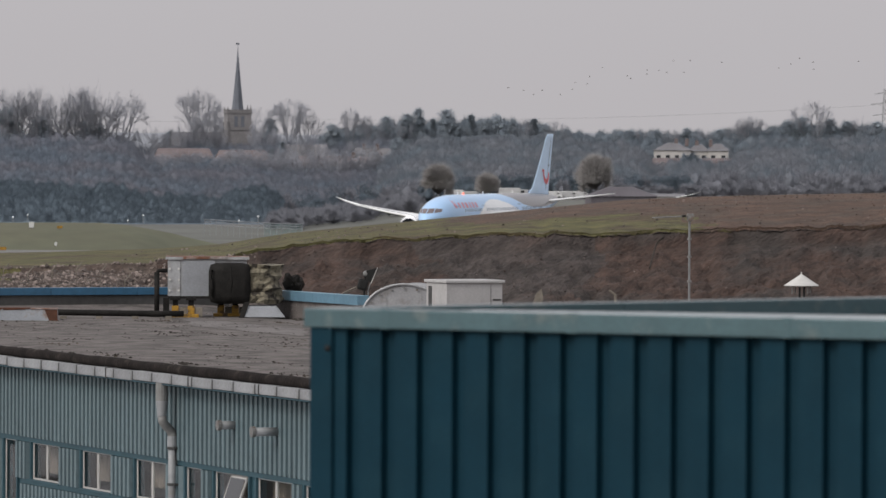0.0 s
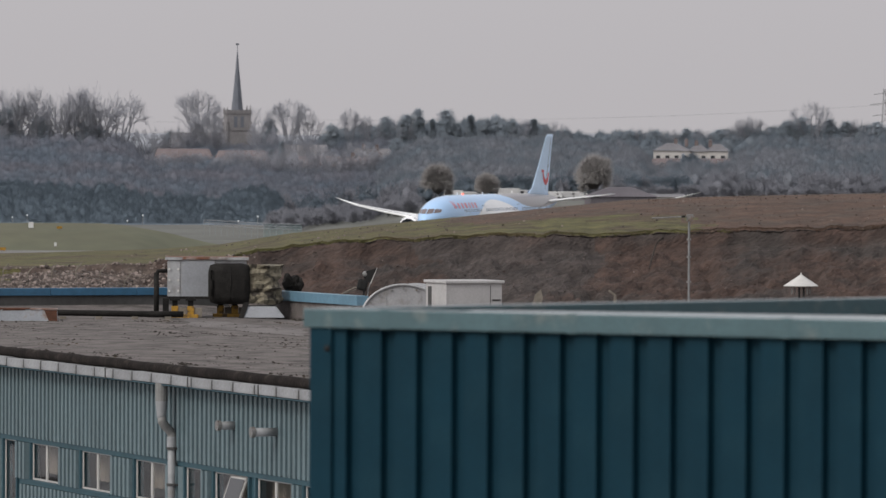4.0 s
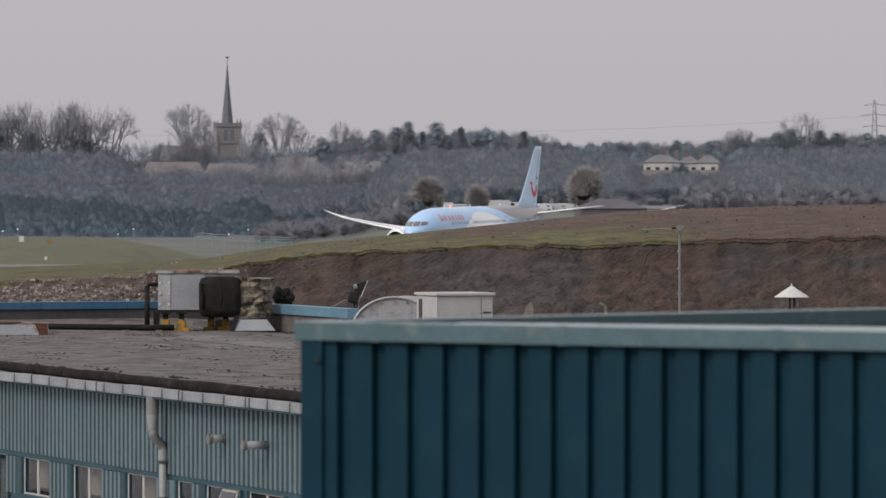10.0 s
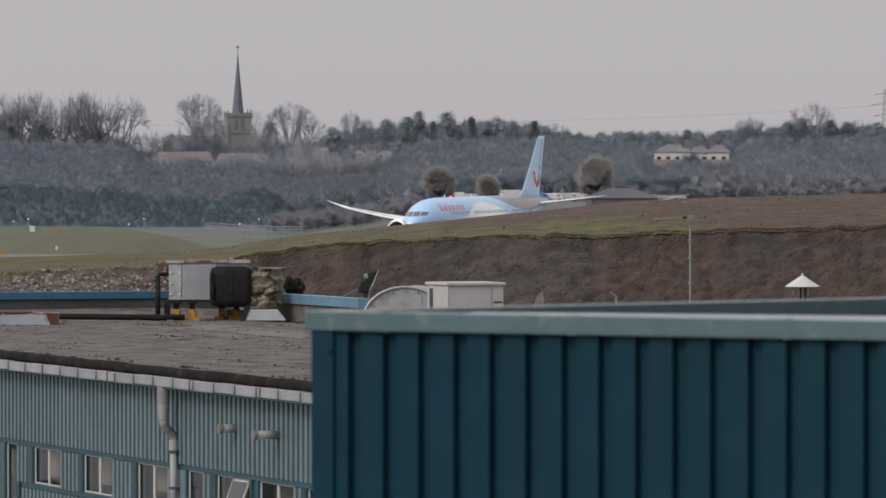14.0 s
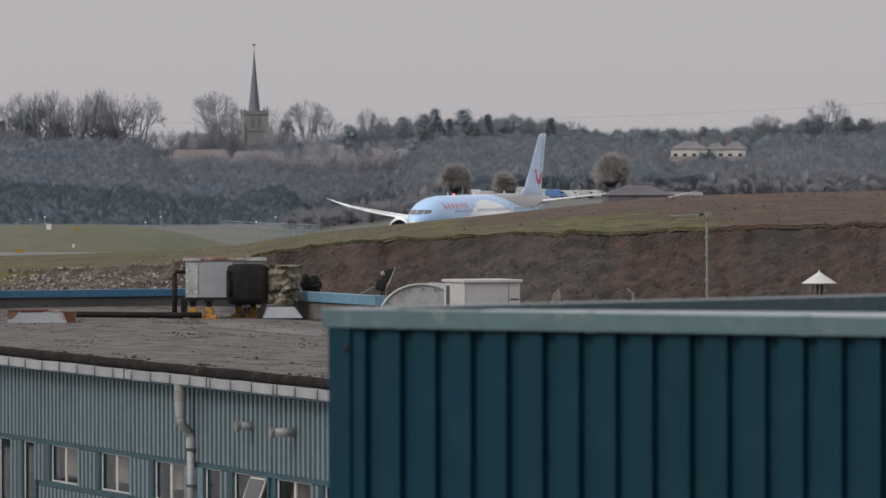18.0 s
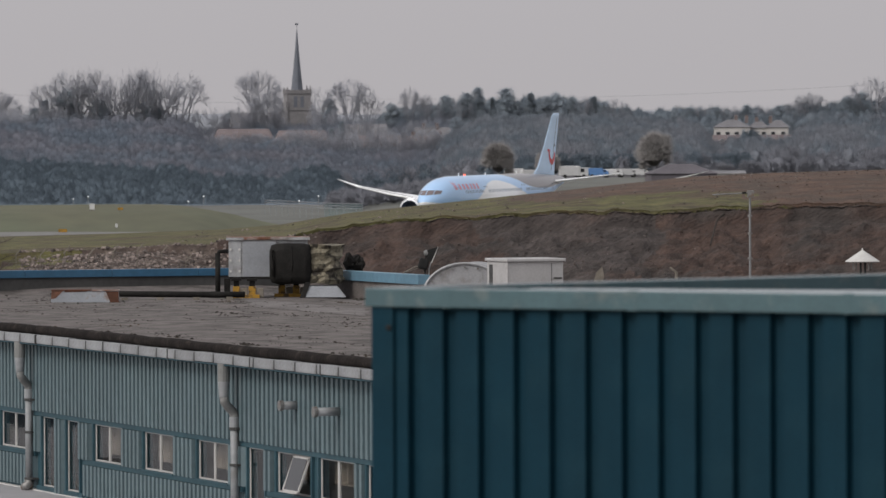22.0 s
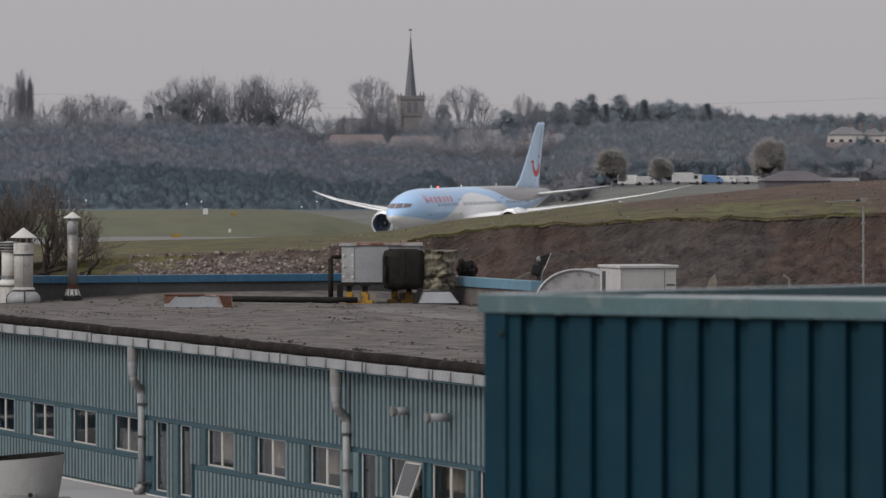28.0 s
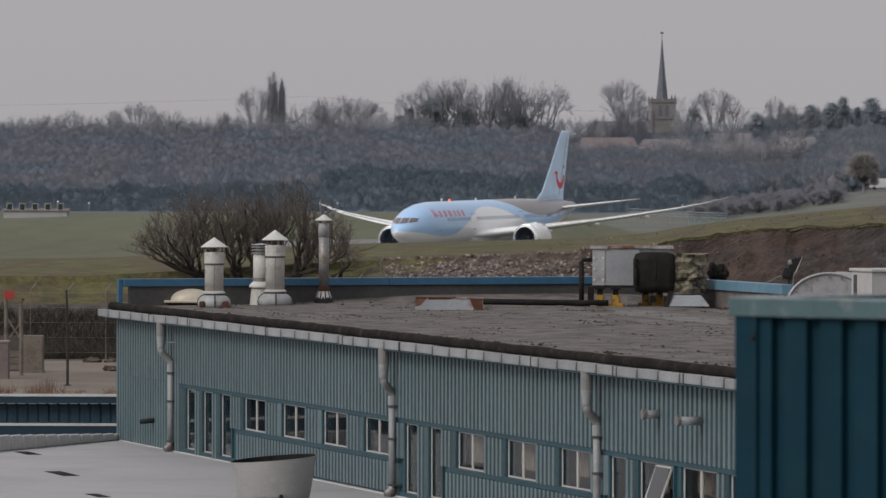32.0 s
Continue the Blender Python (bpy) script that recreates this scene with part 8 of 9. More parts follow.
van(49.0, 1186, -5, 5.5, 2.4, WHITE_VAN, "white parked motorhome on the roadside")
van(51.7, 1182, 10, 4.2, 1.9, WHITE_VAN, "white parked van on the roadside")
van(60.4, 1180, 5, 6.0, 2.5, WHITE_VAN, "white parked motorhome with dark windows on the roadside")
van(63.0, 1185, 15, 4.2, 2.1, WHITE_VAN, "white parked van on the roadside")
van(65.7, 1181, 0, 4.2, 2.0, BLUE_VAN, "blue parked van on the roadside")
van(68.8, 1182, -10, 4.2, 1.8, WHITE_VAN, "white parked van on the roadside")
van(71.8, 1183, 10, 4.2, 1.8, WHITE_VAN, "white parked van on the roadside")
van(74.6, 1186, -5, 4.2, 1.8, WHITE_VAN, "white parked van on the roadside")


# ---- near the bund: the broad bare tree, fences, yard things ----
def build_bund_tree():
    """Several low trunks whose boughs arch outwards into one broad dome of fine twigs."""
    rng = random.Random(5)
    x, y = -28.0, 395.0
    g = ground_z(x, y) - 0.2
    rise = 12.2 - g
    stems = [(-3.1, 0.2), (-1.5, -0.4), (-0.75, 0.5), (0.35, 0.0), (2.8, -0.3), (3.1, 0.6), (5.8, 0.0)]
    limbs = []

    def dome(px, py):
        return rise * max(0.02, 1 - abs(px / 8.3) ** 2.5 - abs(py / 5.4) ** 2.5) ** 0.4

    def arch(p, q, r0, r1, n, wob, level, lift=1.3):
        pts = []
        for i in range(n + 1):
            t = i / n
            k = wob * (q - p).length * (0 < i < n)
            pts.append(Vector((p.x + (q.x - p.x) * t ** 0.85 + rng.gauss(0, k), p.y + (q.y - p.y) * t ** 0.85 + rng.gauss(0, k), p.z + (q.z - p.z) * t ** lift + rng.gauss(0, k * 0.5))))
        limbs.append((pts, [r0 + (r1 - r0) * i / n for i in range(n + 1)], level))
        return pts

    for bx, by in stems:
        arch(Vector((bx, by, -0.3)), Vector((bx * 1.04, by, 0.6)), 0.30, 0.24, 2, 0.0, 0)
    for k in range(30):
        tx, ty = -7.6 + 15.2 * (k + rng.random()) / 30, rng.uniform(-3.6, 3.6)
        bx, by = min(stems, key=lambda q: abs(q[0] - tx * 0.62) + rng.uniform(0, 1.2))
        bough = arch(Vector((bx * 1.04, by, rng.uniform(0.1, 0.6))), Vector((tx, ty, dome(tx, ty) * rng.uniform(0.40, 0.70))), rng.uniform(0.14, 0.23), 0.05, 7, 0.022, 1)
        for _ in range(11):
            p = along(bough, rng.uniform(0.3, 0.99))
            q = Vector((p.x + p.x * 0.06 + rng.gauss(0, 1.1), p.y + rng.gauss(0, 0.8), 0))
            q.z = p.z + min(3.2, max(0.5, (dome(q.x, q.y) - p.z) * rng.uniform(0.5, 0.95)))
            branch = arch(p, q, rng.uniform(0.030, 0.055), 0.016, 5, 0.03, 2, 1.1)
            for _q in range(9):
                p = along(branch, rng.uniform(0.15, 0.99))
                q = p + Vector((rng.gauss(0, 0.42), rng.gauss(0, 0.42), rng.uniform(0.2, 1.1)))
                q.z = min(q.z, max(p.z + 0.1, dome(q.x, q.y) * rng.uniform(0.96, 1.05)))
                shoot = arch(p, q, 0.014, 0.008, 2, 0.05, 3, 1.0)
                for _w in range(2):
                    p = along(shoot, rng.uniform(0.1, 0.9))
                    arch(p, p + Vector((rng.gauss(0, 0.22), rng.gauss(0, 0.22), rng.uniform(0.05, 0.5))), 0.008, 0.006, 1, 0, 4)
    t = empty("spreading_bare_tree", pose(x, y, g), "broad many-stemmed bare tree with reddish twigs", "tree")
    for q in limbs:
        if q[2] < 2:
            name = ("trunk", "bough")[q[2]]
            shared(name, limbs_mesh(name, [q], (8, 7), BARK, 0.03), t)
    shared("crown", limbs_mesh("crown", [q for q in limbs if q[2] > 1], (4, 4, 5, 3, 3), TWIG_NEAR, 0.007), t)


build_bund_tree()


def fence_run(name, p0, p1, n, h, crank, label, mesh_wire=True):
    ob = empty(name, label=label, category="fence", group="perimeter fences")
    a, b = Vector(p0), Vector(p1)
    d = (b - a).normalized()
    side = Vector((-d.y, d.x)) * crank
    tops = []
    for i in range(n + 1):
        q = a.lerp(b, i / n)
        g = ground_z(q.x, q.y)
        part("post", tube(bmesh.new(), [(q.x, q.y, g - 0.2), (q.x, q.y, g + h), (q.x + side.x + d.x * 0.35 * (crank != 0), q.y + side.y, g + h + 0.45 * (crank != 0))], 0.045, 5), WOOD_POST, ob)
        tops.append((q.x, q.y, g))
    if mesh_wire:
        for k in range(5):
            part("wire", tube(bmesh.new(), [(x, y, g + h * (0.1 + 0.215 * k)) for x, y, g in tops], 0.007, 3), STEEL, ob)
    return ob


def P2(a, d):
    return (a * d, d)


fence_run("bund_fence", P2(-0.056, 390), P2(0.004, 388), 14, 1.0, 0.35, "cranked concrete post and wire fence on the bund")
fence_run("yard_fence", P2(-0.1566, 373), P2(-0.0627, 372), 14, 4.6, 0.5, "tall cranked post security fence behind the yard")


def yard_things():
    cast = mat("grey_cast_concrete", (0.150, 0.128, 0.106), 0.9, 0, 0.25, 1.0, 6, stain=((0.085, 0.070, 0.058), 0.8, 0.5, 0.7))
    ob = empty("concrete_block", pose(-38.25, 350, 0), "grey cast concrete block in the yard", "block")
    part("slab", boxes((-0.68, 0.66, -0.5, 0.5, -0.05, 2.3), bevel=0.05), cast, ob)
    part("slab_foot", boxes((-0.80, 0.72, -0.6, 0.5, -0.05, 0.12), bevel=0.03), cast, ob)
    ob = empty("concrete_wall", pose(-39.6, 352, 0), "low stained concrete wall with timber boards against it", "wall")
    part("wall", boxes((-0.9, 0.62, -0.15, 0.4, -0.05, 2.2), bevel=0.03), SCRUB_GROUND, ob, "dark stained upper wall")
    for k in range(3):
        part("board", boxes((-0.55, 0.55, -0.24 - 0.02 * k, -0.16, 0.05 + 0.42 * k, 0.44 + 0.42 * k), bevel=0.01), cast, ob, "pale weathered board")
    ob = empty("brick_pier", pose(-39.35, 340, 0), "rough dark brick pier beside the concrete wall", "pier")
    part("pier", boxes((-0.75, 0.75, -0.45, 0.45, -0.05, 2.2), bevel=0.03), BRICK_FAR, ob)
    part("pier_top", boxes((-0.8, 0.8, -0.5, 0.5, 2.2, 2.32), bevel=0.02), STONE, ob)
    ob = empty("warning_sign", pose(-38.9, 345, 0), "red warning sign on braced round concrete posts", "sign")
    part("post", tube(bmesh.new(), [(-0.45, 0, -0.2), (-0.45, 0, 4.95)], 0.11, 8), cast, ob)
    part("post", tube(bmesh.new(), [(0.48, 0, -0.2), (0.48, 0, 4.3), (0.60, 0, 4.75)], 0.13, 8), cast, ob)
    part("brace", tube(bmesh.new(), [(0.40, 0, 2.3), (-0.38, 0, 3.5)], 0.07, 6), cast, ob)
    part("brace", tube(bmesh.new(), [(-0.25, 0, 2.3), (0.42, 0, 3.2)], 0.05, 6), cast, ob)
    part("sign_face", boxes((-0.55, 0.08, -0.16, -0.12, 4.70, 5.18), bevel=0.01), RED, ob)
    x, y = P2(-0.1031, 330)
    ob = empty("steel_post", pose(x, y, 0), "tall dark rusted steel post in the yard", "post")
    part("post", tube(bmesh.new(), [(0, 0, -0.3), (0.0, 0, 3.0), (-0.06, 0, 5.6)], [0.085, 0.08, 0.06], 8), BARK, ob)
    part("post_foot", boxes((-0.2, 0.2, -0.2, 0.2, -0.05, 0.06)), BARK, ob)
    rng = random.Random(8)
    for i in range(9):
        x, y = P2(rng.uniform(-0.1, -0.08), rng.uniform(352, 368))
        bm = blob(rng.uniform(0.3, 0.8), rng.uniform(0.3, 0.5), rng.uniform(0.12, 0.3), 0.5, i)
        tagged(part("soil_mound", bm, RUBBLE_SOIL, m=pose(x, y, 0.05)), "small mound of brown soil on the yard", "mound", "yard mounds")


yard_things()


def bank_scrub():
    """Dark brambles on the yard side of the bund, and dry stalks before them."""
    rng = np.random.default_rng(3)
    vs, fs = [], []
    for i in range(60000):
        d = 373 + 18 * rng.random() ** 1.3
        a = rng.uniform(-0.17, -0.055)
        x, y = a * d, d
        g = ground_z(x, y)
        h = rng.uniform(0.1, 0.8)
        if g + h > 13.5 - (0.0264 + 0.0012 * fbm(x * 0.5, 2.0)) * d:
            continue
        w = rng.normal(0, 0.45, 2)
        k = len(vs)
        vs += [(x - 0.03, y, g - 0.1), (x + 0.03, y, g - 0.1), (x + w[0], y + w[1], g + h)]
        fs.append((k, k + 1, k + 2))
    tagged(mesh_ob("bramble_scrub", vs, fs, mat("dark_brambles", (0.038, 0.032, 0.025), 0.95, 0, 0.4, 0.6)), "dark leafless bramble scrub on the bank", "scrub", kind="stuff")
    vs, fs = [], []
    for i in range(2500):
        d = rng.uniform(312, 322)
        a = rng.uniform(-0.14, -0.07)
        x, y = a * d, d
        h = rng.uniform(0.3, 1.3) * max(0.0, 0.25 + fbm(x * 0.8, 3.3))
        w = rng.normal(0, 0.15, 2)
        k = len(vs)
        vs += [(x - 0.02, y, 0), (x + 0.03, y, 0), (x + w[0], y + w[1], h)]
        fs.append((k, k + 1, k + 2))
    tagged(mesh_ob("dry_stalks", vs, fs, mat("dry_weed_stalks", (0.16, 0.11, 0.08), 0.95, 0, 0.3, 1.0)), "dry brown weed stalks at the yard edge", "weeds", kind="stuff")


bank_scrub()


def tufts():
    """Grass tufts on the lip and back of the heap, clods and stones on its face."""
    rng = np.random.default_rng(12)
    turf, russet = ([], []), ([], [])
    for i in range(15000):
        a = rng.uniform(0.002, 0.135)
        d = (397.85 + 1.6 * fbm(a * 70, 9.7) * cliffness(a) + 1.4 * rng.random()) / math.sqrt(1 + a * a)
        x, y = a * d, d
        dead = bareness(a, math.hypot(x, y), fbm(x * 0.12, y * 0.12, 5.0)) > 0.25
        g = ground_z(x, y)
        h = rng.uniform(0.03, 0.12)
        w = rng.normal(0, 0.10, 2)
        vs, fs = russet if dead else turf
        k = len(vs)
        vs += [(x - 0.08, y, g - 0.03), (x + 0.08, y, g - 0.03), (x + w[0], y + w[1], g + h)]
        fs.append((k, k + 1, k + 2))
    tagged(mesh_ob("grass_tufts", *turf, TURF), "rough tufted grass on the bund and spoil heap", "grass", kind="stuff")
    tagged(mesh_ob("russet_tufts", *russet, RUSSET), "dead russet growth on the top of the spoil heap", "grass", kind="stuff")

    def stones(name, n, a0, a1, d0, d1, r0, r1, material, label, power=1.0):
        vs, fs = [], []
        base = [(1, 0, 0), (-1, 0, 0), (0, 1, 0), (0, -1, 0), (0, 0, 1), (0, 0, -1)]
        tri = [(0, 2, 4), (2, 1, 4), (1, 3, 4), (3, 0, 4), (2, 0, 5), (1, 2, 5), (3, 1, 5), (0, 3, 5)]
        for i in range(n):
            a, d = rng.uniform(a0, a1), rng.uniform(d0, d1)
            x, y = a * d, d
            r = r0 + (r1 - r0) * rng.random() ** 4
            g = ground_z(x, y)
            k = len(vs)
            R = rng.normal(0, 1, (3, 3))
            R, _q = np.linalg.qr(R)
            for p in base:
                q = R @ (np.array(p) * r * rng.uniform(0.6, 1.3))
                vs.append((x + q[0], y + q[1], g + r * 0.2 + q[2]))
            fs += [(k + t[0], k + t[1], k + t[2]) for t in tri]
        tagged(mesh_ob(name, vs, fs, material), label, "stones", kind="stuff")

    stones("pale_rubble", 9000, -0.047, 0.006, 366, 399, 0.03, 0.23, STONE, "pale broken stones and bricks on the rubble slope")
    stones("clods", 5000, -0.045, 0.14, 370, 398.5, 0.02, 0.10, SOIL, "brown earth clods on the cut face")
    stones("scattered_stones", 1500, -0.02, 0.14, 372, 440, 0.02, 0.13, STONE, "small pale stones scattered on the spoil heap")
    stones("top_clods", 600, 0.075, 0.14, 399, 440, 0.03, 0.10, BROWN_GRASS, "earth clods on the bare top of the heap")


tufts()


def leaning_post():
    x, y = P2(0.0766, 396.5)
    g = ground_z(x, y)
    ob = empty("broken_pipe", pose(x, y - 1.6, g - 0.80), "bent dark pipe sticking out of the cut face", "pipe")
    part("pipe", tube(bmesh.new(), [(-0.8, -3.0, -1.2), (-0.35, -1.0, -0.1), (-0.1, 0.0, 0.45), (0.2, 0.3, 0.75)], 0.055, 7), BARK, ob)
    part("pipe_end", tube(bmesh.new(), [(0.18, 0.28, 0.72), (0.40, 0.5, 0.92)], 0.08, 7), BARK, ob)
    x, y = P2(0.0528, 362)
    g = ground_z(x, y)
    ob = empty("timber_plank", pose(x, y, g, 0, 14, 0), "broad old timber plank leaning before the heap", "plank")
    part("plank", bm_from([(-0.28, -0.06, -0.3), (0.28, -0.06, -0.3), (0.36, -0.06, 4.2), (0.10, -0.06, 4.75), (-0.18, -0.06, 4.3), (-0.28, 0.06, -0.3), (0.28, 0.06, -0.3), (0.36, 0.06, 4.2), (0.10, 0.06, 4.75), (-0.18, 0.06, 4.3)], [(0, 1, 2, 3, 4), (9, 8, 7, 6, 5), (0, 5, 6, 1), (1, 6, 7, 2), (2, 7, 8, 3), (3, 8, 9, 4), (4, 9, 5, 0)]), WOOD_POST, ob)
    part("plank_batten", boxes((-0.3, 0.34, -0.12, -0.06, 2.2, 2.4)), WOOD_POST, ob)
    x, y = P2(0.0702, 360)
    g = ground_z(x, y)
    ob = empty("fence_stake", pose(x, y, g), "old leaning timber stake before the heap", "stake")
    part("stake", tube(bmesh.new(), [(0, 0, -0.3), (-0.3, 0, 4.3), (-0.7, 0, 4.6)], [0.12, 0.11, 0.08], 6), WOOD_POST, ob)
    part("stake_brace", tube(bmesh.new(), [(0.6, 0.1, -0.2), (-0.3, 0, 3.4)], 0.06, 6), WOOD_POST, ob)


leaning_post()


def airfield_markers():
    for t, a, d, w, h, m in ((0, -0.0340, 840, 0.75, 0.85, WHITE_VAN), (1, -0.0297, 800, 0.35, 0.5, WHITE_VAN), (2, -0.0392, 790, 1.2, 0.45, YELLOW), (3, -0.0290, 838, 0.8, 0.35, YELLOW)):
        x, y = P2(a, d)
        ob = empty("marker_board", pose(x, y, ground_z(x, y)), "small pale airfield marker board on the grass" if m is WHITE_VAN else "small yellow airfield sign box on the grass", "marker", "airfield markers")
        part("board", boxes((-w / 2, w / 2, -0.1, 0.1, 0.15, 0.15 + h), bevel=0.02), m, ob)
        part("leg", boxes((-w / 3 - 0.04, -w / 3 + 0.04, -0.05, 0.05, -0.1, 0.15)), STEEL, ob)
        part("leg", boxes((w / 3 - 0.04, w / 3 + 0.04, -0.05, 0.05, -0.1, 0.15)), STEEL, ob)


airfield_markers()


def approach_lights():
    """Pairs of small white lamps on posts along the far edge of the grass."""
    for k, (rel, dy) in enumerate(((-1067, 3), (-1012, 0), (-807, 3), (-770, 0), (-601, 0), (-570, 1), (-392, -5), (-366, -1), (-189, -11), (-162, -1), (7, -15), (41, -2), (246, -4))):
        d = 1178.0
        a = rel * 1e-4 + 0.0019
        x = a * d
        g = ground_z(x, d)
        z = 13.5 - (86.0 - dy) * 1e-4 * d
        ob = empty("approach_light", pose(x, d, g), "small white airfield lamp on a thin post", "lamp", "approach lights")
        h = max(0.8, z - g)
        part("post", tube(bmesh.new(), [(0, 0, -0.1), (0, 0, h)], 0.05, 5), GALV, ob)
        part("lamp_head", boxes((-0.13, 0.13, -0.1, 0.1, h, h + 0.2), bevel=0.04), LAMP_WHITE, ob, "white lamp head")


LAMP_WHITE = glow("white_lamp_glass", (0.9, 0.92, 0.95), 0.5)
approach_lights()


def far_fence():
    """A tall pale railed fence across the far grass, its last bays filled with green mesh."""
    ob = empty("far_fence", label="pale railed security fence with green mesh bays", category="fence", group="perimeter fences")
    a, b = Vector(P2(-0.0035, 1045)), Vector(P2(0.0138, 985))
    n = 16
    tops = []
    for i in range(n + 1):
        q = a.lerp(b, i / n)
        g = ground_z(q.x, q.y)
        tops.append((q.x, q.y, g))
        part("post", tube(bmesh.new(), [(q.x, q.y, g - 0.2), (q.x, q.y, g + 2.9)], 0.04, 5), FENCE_PALE, ob)
    for h in (2.85, 2.4, 1.95):
        part("rail", tube(bmesh.new(), [(x, y, g + h) for x, y, g in tops], 0.055, 4), FENCE_PALE, ob)
    for i in range(n - 6, n):
        bm = bmesh.new()
        p, q = Vector(tops[i]), Vector(tops[i + 1])
        for k in range(9):
            m = p.lerp(q, (k + 0.5) / 9)
            tube(bm, [(m.x, m.y, m.z), (m.x, m.y, m.z + 2.8)], 0.022, 3)
        part("mesh_bay", bm, FENCE_GREEN, ob, "green welded mesh bay")


FENCE_PALE = mat("pale_fence_rails", (0.27, 0.28, 0.295), 0.6, 0.1, 0.08, 1.0)
FENCE_GREEN = mat("green_fence_mesh", (0.13, 0.21, 0.21), 0.6, 0.0, 0.1, 1.0)
far_fence()


BIRD_GREY = mat("grey_feathers", (0.34, 0.335, 0.33), 0.9, 0.0, 0.2, 6.0)


def build_bird():
    ob = empty("bird", label="small dark bird flying over the trees", category="bird", group="flock of birds")
    bm = bmesh.new()
    bmesh.ops.create_icosphere(bm, subdivisions=2, radius=1.0)
    bmesh.ops.transform(bm, matrix=Matrix.Diagonal((0.10, 0.03, 0.03, 1)), verts=bm.verts)
    part("body", bm, BIRD_GREY, ob)
    for s in (-1, 1):
        part("wing", bm_from([(0.04, 0.02 * s, 0.01), (0.01, 0.13 * s, 0.06), (-0.04, 0.21 * s, 0.04), (-0.05, 0.02 * s, 0.01), (0.03, 0.02 * s, 0.02), (0.0, 0.13 * s, 0.07), (-0.04, 0.02 * s, 0.02)], [(0, 1, 2, 3), (4, 6, 2, 5)]), BIRD_GREY, ob)
    part("tail", bm_from([(-0.09, -0.015, 0.0), (-0.09, 0.015, 0.0), (-0.16, 0.03, 0.01), (-0.16, -0.03, 0.01)], [(0, 1, 2, 3)]), BIRD_GREY, ob)
    return ob


BIRD_SPOTS = [(25.1, 20.6), (27.2, 20.3), (28.4, 20.5), (28.4, 20.3), (30.3, 20.4), (31.1, 21.2), (31.7, 20.6), (32.5, 20.8), (33.6, 21.7), (34.2, 22.5), (36.1, 21.8), (36.8, 22.2), (37.9, 21.9), (39.0, 22.3), (39.4, 22.1), (40.0, 22.9), (40.5, 22.2), (41.9, 23.5), (42.5, 22.7), (45.2, 22.9), (50.6, 22.8), (50.9, 22.6), (51.9, 23.2), (52.2, 22.7), (53.7, 22.7), (56.8, 23.1)]
BIRDS = []
first_bird = build_bird()
for k, (x, z) in enumerate(BIRD_SPOTS):
    BIRDS.append((first_bird if k == 0 else copy_thing(first_bird, pose(x, 500, z)), x, 500.0 + (k * 37) % 23, z))


def build_truck(label, length, height):
    ob = empty("airfield_truck", label=label, category="truck", group="airfield traffic")
    part("load_box", boxes((-length / 2, length * 0.28, -1.15, 1.15, 0.75, height), bevel=0.06), WHITE_VAN, ob)
    part("cab", boxes((length * 0.30, length / 2, -1.1, 1.1, 0.55, height - 0.35), bevel=0.12), WHITE_VAN, ob)
    part("windscreen", boxes((length / 2 - 0.04, length / 2 + 0.02, -0.95, 0.95, 1.4, height - 0.6)), DARK_GLASS, ob)
    for s in (-1, 1):
        part("side_window", boxes((length * 0.36, length * 0.46, s * 1.11 - 0.02, s * 1.11 + 0.02, 1.4, height - 0.65)), DARK_GLASS, ob)
    part("chassis", boxes((-length / 2, length / 2 - 0.1, -0.9, 0.9, 0.5, 0.75)), BLACK, ob)
    for wx in (-length * 0.36, -length * 0.24, length * 0.38):
        for s in (-1, 1):
            part("wheel", lathe(bmesh.new(), [(0.15, -0.14), (0.46, -0.14), (0.49, 0), (0.46, 0.14), (0.15, 0.14)], 14, (wx, s * 0.98, 0.49), "Y"), TYRE, ob)
    return ob


def build_tug():
    """A low tug with a flat trailer."""
    ob = empty("baggage_tug", label="low white tug drawing a flat trailer on the service road", category="tug", group="airfield traffic")
    part("trailer_deck", boxes((-4.0, 1.6, -1.1, 1.1, 0.95, 1.60), bevel=0.04), WHITE_VAN, ob, "long flat white trailer deck")
    part("body", boxes((2.2, 4.0, -0.85, 0.85, 0.40, 1.05), bevel=0.10), WHITE_VAN, ob)
    part("cab", boxes((2.3, 3.1, -0.80, 0.80, 1.05, 1.60), bevel=0.08), WHITE_VAN, ob)
    part("windscreen", boxes((3.08, 3.12, -0.65, 0.65, 1.08, 1.36)), DARK_GLASS, ob)
    part("drawbar", boxes((1.5, 2.3, -0.06, 0.06, 0.50, 0.62)), BLACK, ob)
    part("chassis", boxes((-3.9, 1.5, -0.8, 0.8, 0.55, 0.95)), BLACK, ob)
    for wx in (-3.2, 0.8, 2.6, 3.6):
        for q in (-1, 1):
            part("wheel", lathe(bmesh.new(), [(0.12, -0.12), (0.30, -0.12), (0.33, 0), (0.30, 0.12), (0.12, 0.12)], 14, (wx, q * 0.75, 0.33), "Y"), TYRE, ob)
    return ob


TRUCKS = [(build_tug(), -5.1, 13.1, -18.5), (build_tug(), -5.4, 26.3, -17.5), (build_truck("white box truck on the service road", 6.4, 2.4), 6.4, 15.5, 17.0)]


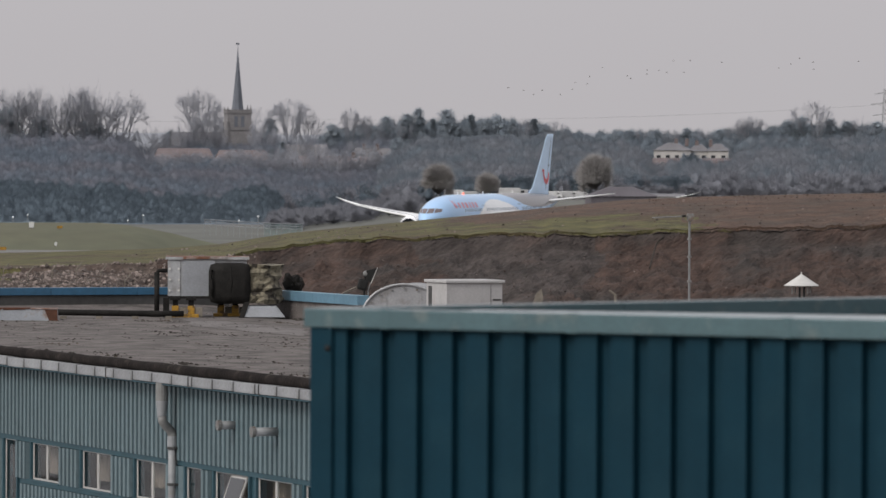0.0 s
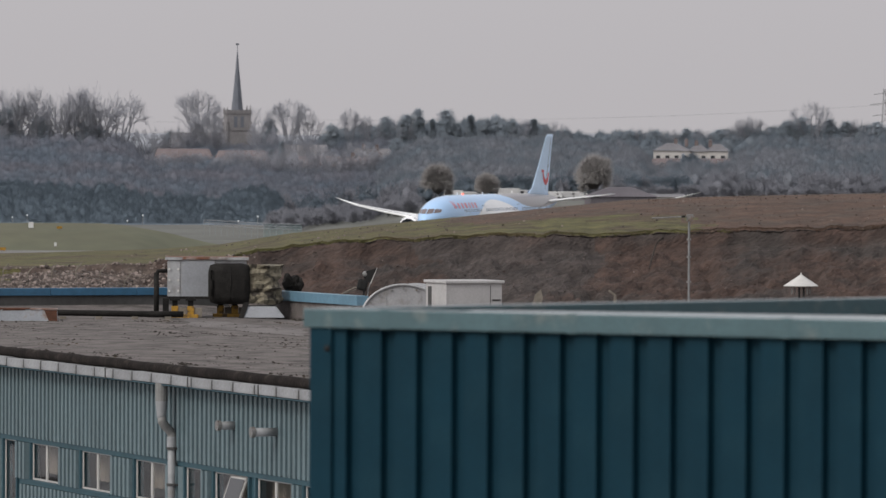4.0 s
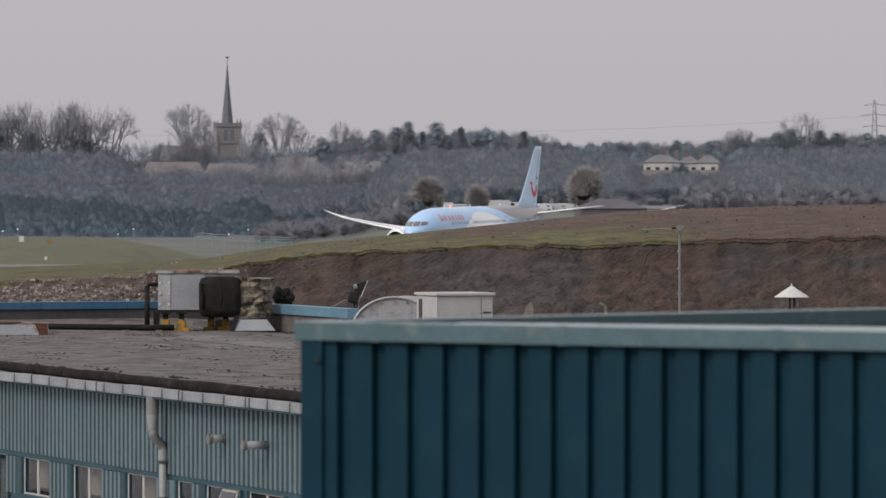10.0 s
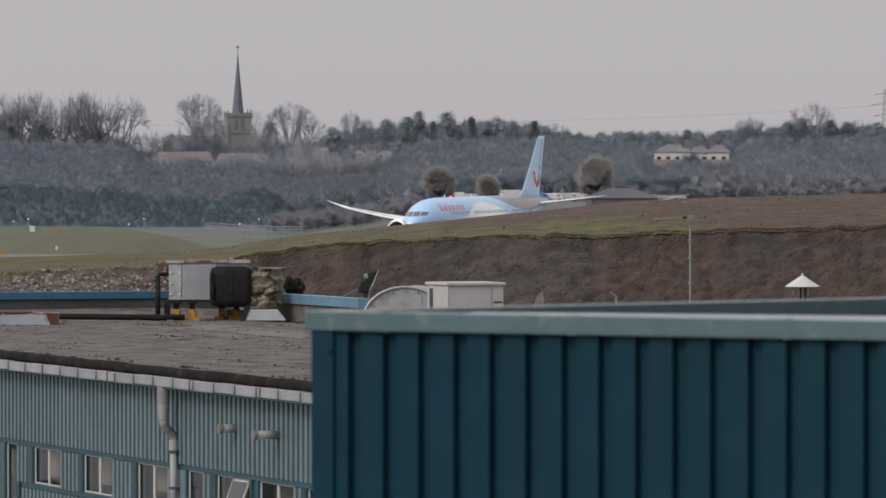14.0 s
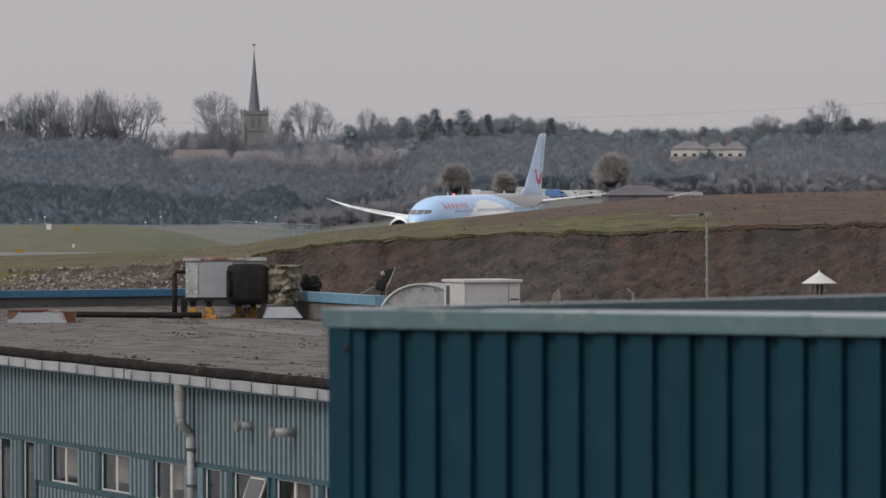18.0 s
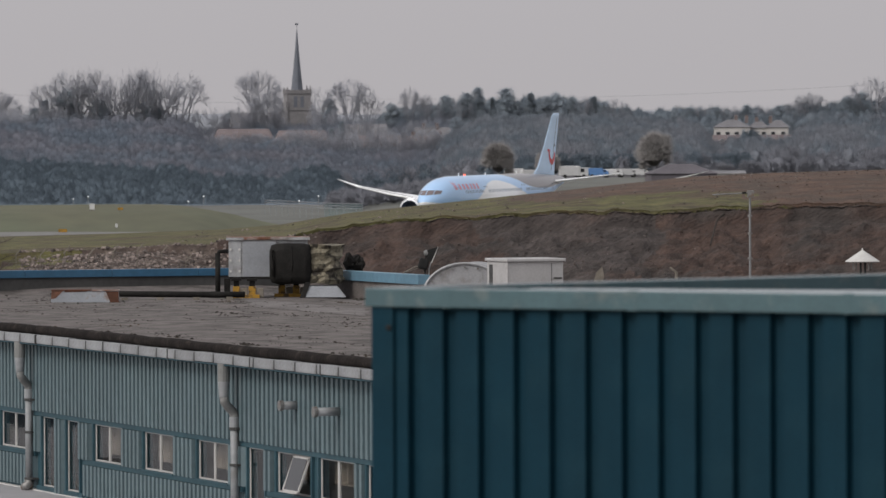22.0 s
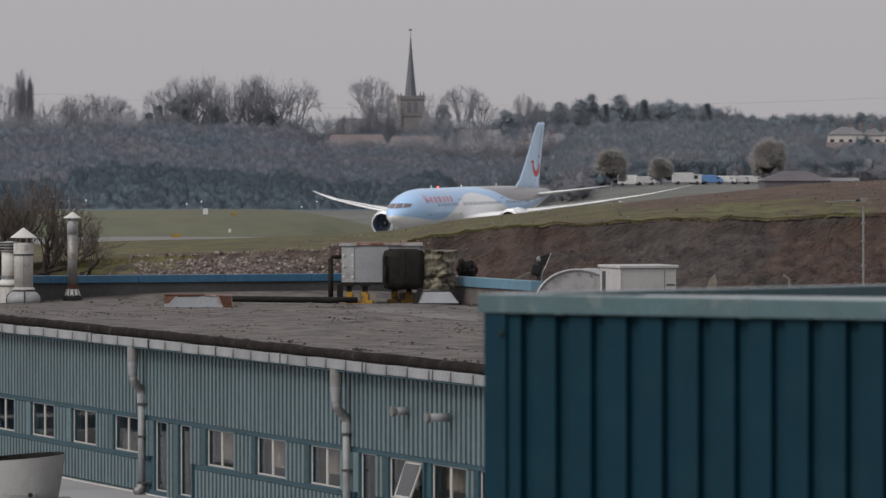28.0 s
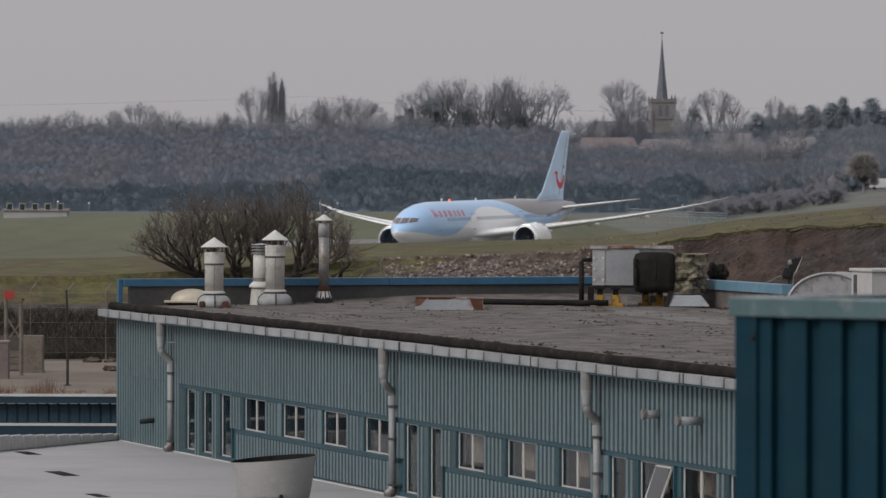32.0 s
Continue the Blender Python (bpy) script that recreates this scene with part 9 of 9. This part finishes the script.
def pylons():
    pl = empty("pylon", pose(0.1172 * 1950, 1950, 14.0), "grey lattice power pylon on the skyline", "pylon")
    top = 41.5 - 14
    for sx in (-1, 1):
        for sy in (-1, 1):
            part("leg", tube(bmesh.new(), [(sx * 2.5, sy * 2.5, -2), (sx * 0.8, sy * 0.8, top * 0.6), (sx * 0.3, sy * 0.3, top)], 0.16, 4), STEEL, pl)
    for k in range(9):
        z0, z1 = top * k / 9, top * (k + 1) / 9
        w0, w1 = (2.5 - 2.2 * z0 / top), (2.5 - 2.2 * z1 / top)
        part("brace", tube(bmesh.new(), [(-w0, -w0, z0), (w1, -w1, z1)], 0.09, 4), STEEL, pl)
        part("brace", tube(bmesh.new(), [(w0, -w0, z0), (-w1, -w1, z1)], 0.09, 4), STEEL, pl)
    for z, w in ((top * 0.66, 4.2), (top * 0.8, 5.0), (top * 0.93, 3.6)):
        part("cross_arm", tube(bmesh.new(), [(-w, 0, z), (0, 0, z + 0.6), (w, 0, z)], 0.14, 4), STEEL, pl)

    # steel swapped for a lighter grey that stands in for haze
    for ch in pl.children_recursive:
        ch.data.materials[0] = GALV

    def wire(name, pts):
        n = 40
        out = []
        (x0, y0, z0), (x1, y1, z1), sag = pts
        for i in range(n + 1):
            t = i / n
            out.append((x0 + (x1 - x0) * t, y0 + (y1 - y0) * t, z0 + (z1 - z0) * t - sag * 4 * t * (1 - t)))
        tagged(part(name, tube(bmesh.new(), out, 0.035, 4), GALV), "thin power line slung across the sky", "power line", "power lines")

    wire("power_line", ((0.1172 * 1950, 1950, 36.0), (0.015 * 1950, 1950, 30.0), 2.0))
    wire("power_line", ((0.015 * 1950, 1950, 30.0), (-0.06 * 1950, 1950, 34.0), 2.6))
    wire("power_line", ((-0.06 * 1950, 1950, 34.0), (-0.19 * 1950, 1950, 31.0), 2.0))


pylons()


# ---- what moves ----
def motions():
    rows = [(0, 0.9, 23.8), (9.0, 1.0, 24.0), (10.5, 1.8, 24.3), (11.5, 2.3, 24.4), (12.5, 3.1, 24.6), (13.5, 3.8, 24.6), (16.0, 6.4, 24.4), (17, 7.9, 24.2), (18, 9.5, 24.0), (19, 11.7, 23.9), (20, 13.9, 23.9), (21, 16.8, 24.0), (22, 19.9, 24.0), (23, 23.9, 23.9), (24, 28.2, 24.0), (25, 33.3, 24.3), (26, 41.0, 24.6), (26.5, 45.8, 24.5), (28.5, 68.8, 24.3), (29.5, 83.7, 24.2), (30.5, 100.4, 23.7), (31.5, 118.4, 23.3), (32, 128.8, 23.2)]
    walk(JET, [(t, jet_pose(s, h)) for t, s, h in rows])
    for ob, x, y, z in BIRDS:
        walk(ob, [(t, pose(x + 13.5 * t, y, z + 0.3 * math.sin(x + t), 0, 0, 0)) for t in (0, 1, 2, 3, 5, 32)])
    for ob, x, when, speed in TRUCKS:
        rows = []
        for t in range(0, 33, 2):
            xx = x + speed * (t - when)
            rows.append((t, pose(xx, 900, ground_z(xx, 900) + 0.05, 0, 0, 0 if speed > 0 else 180)))
        walk(ob, rows)


motions()
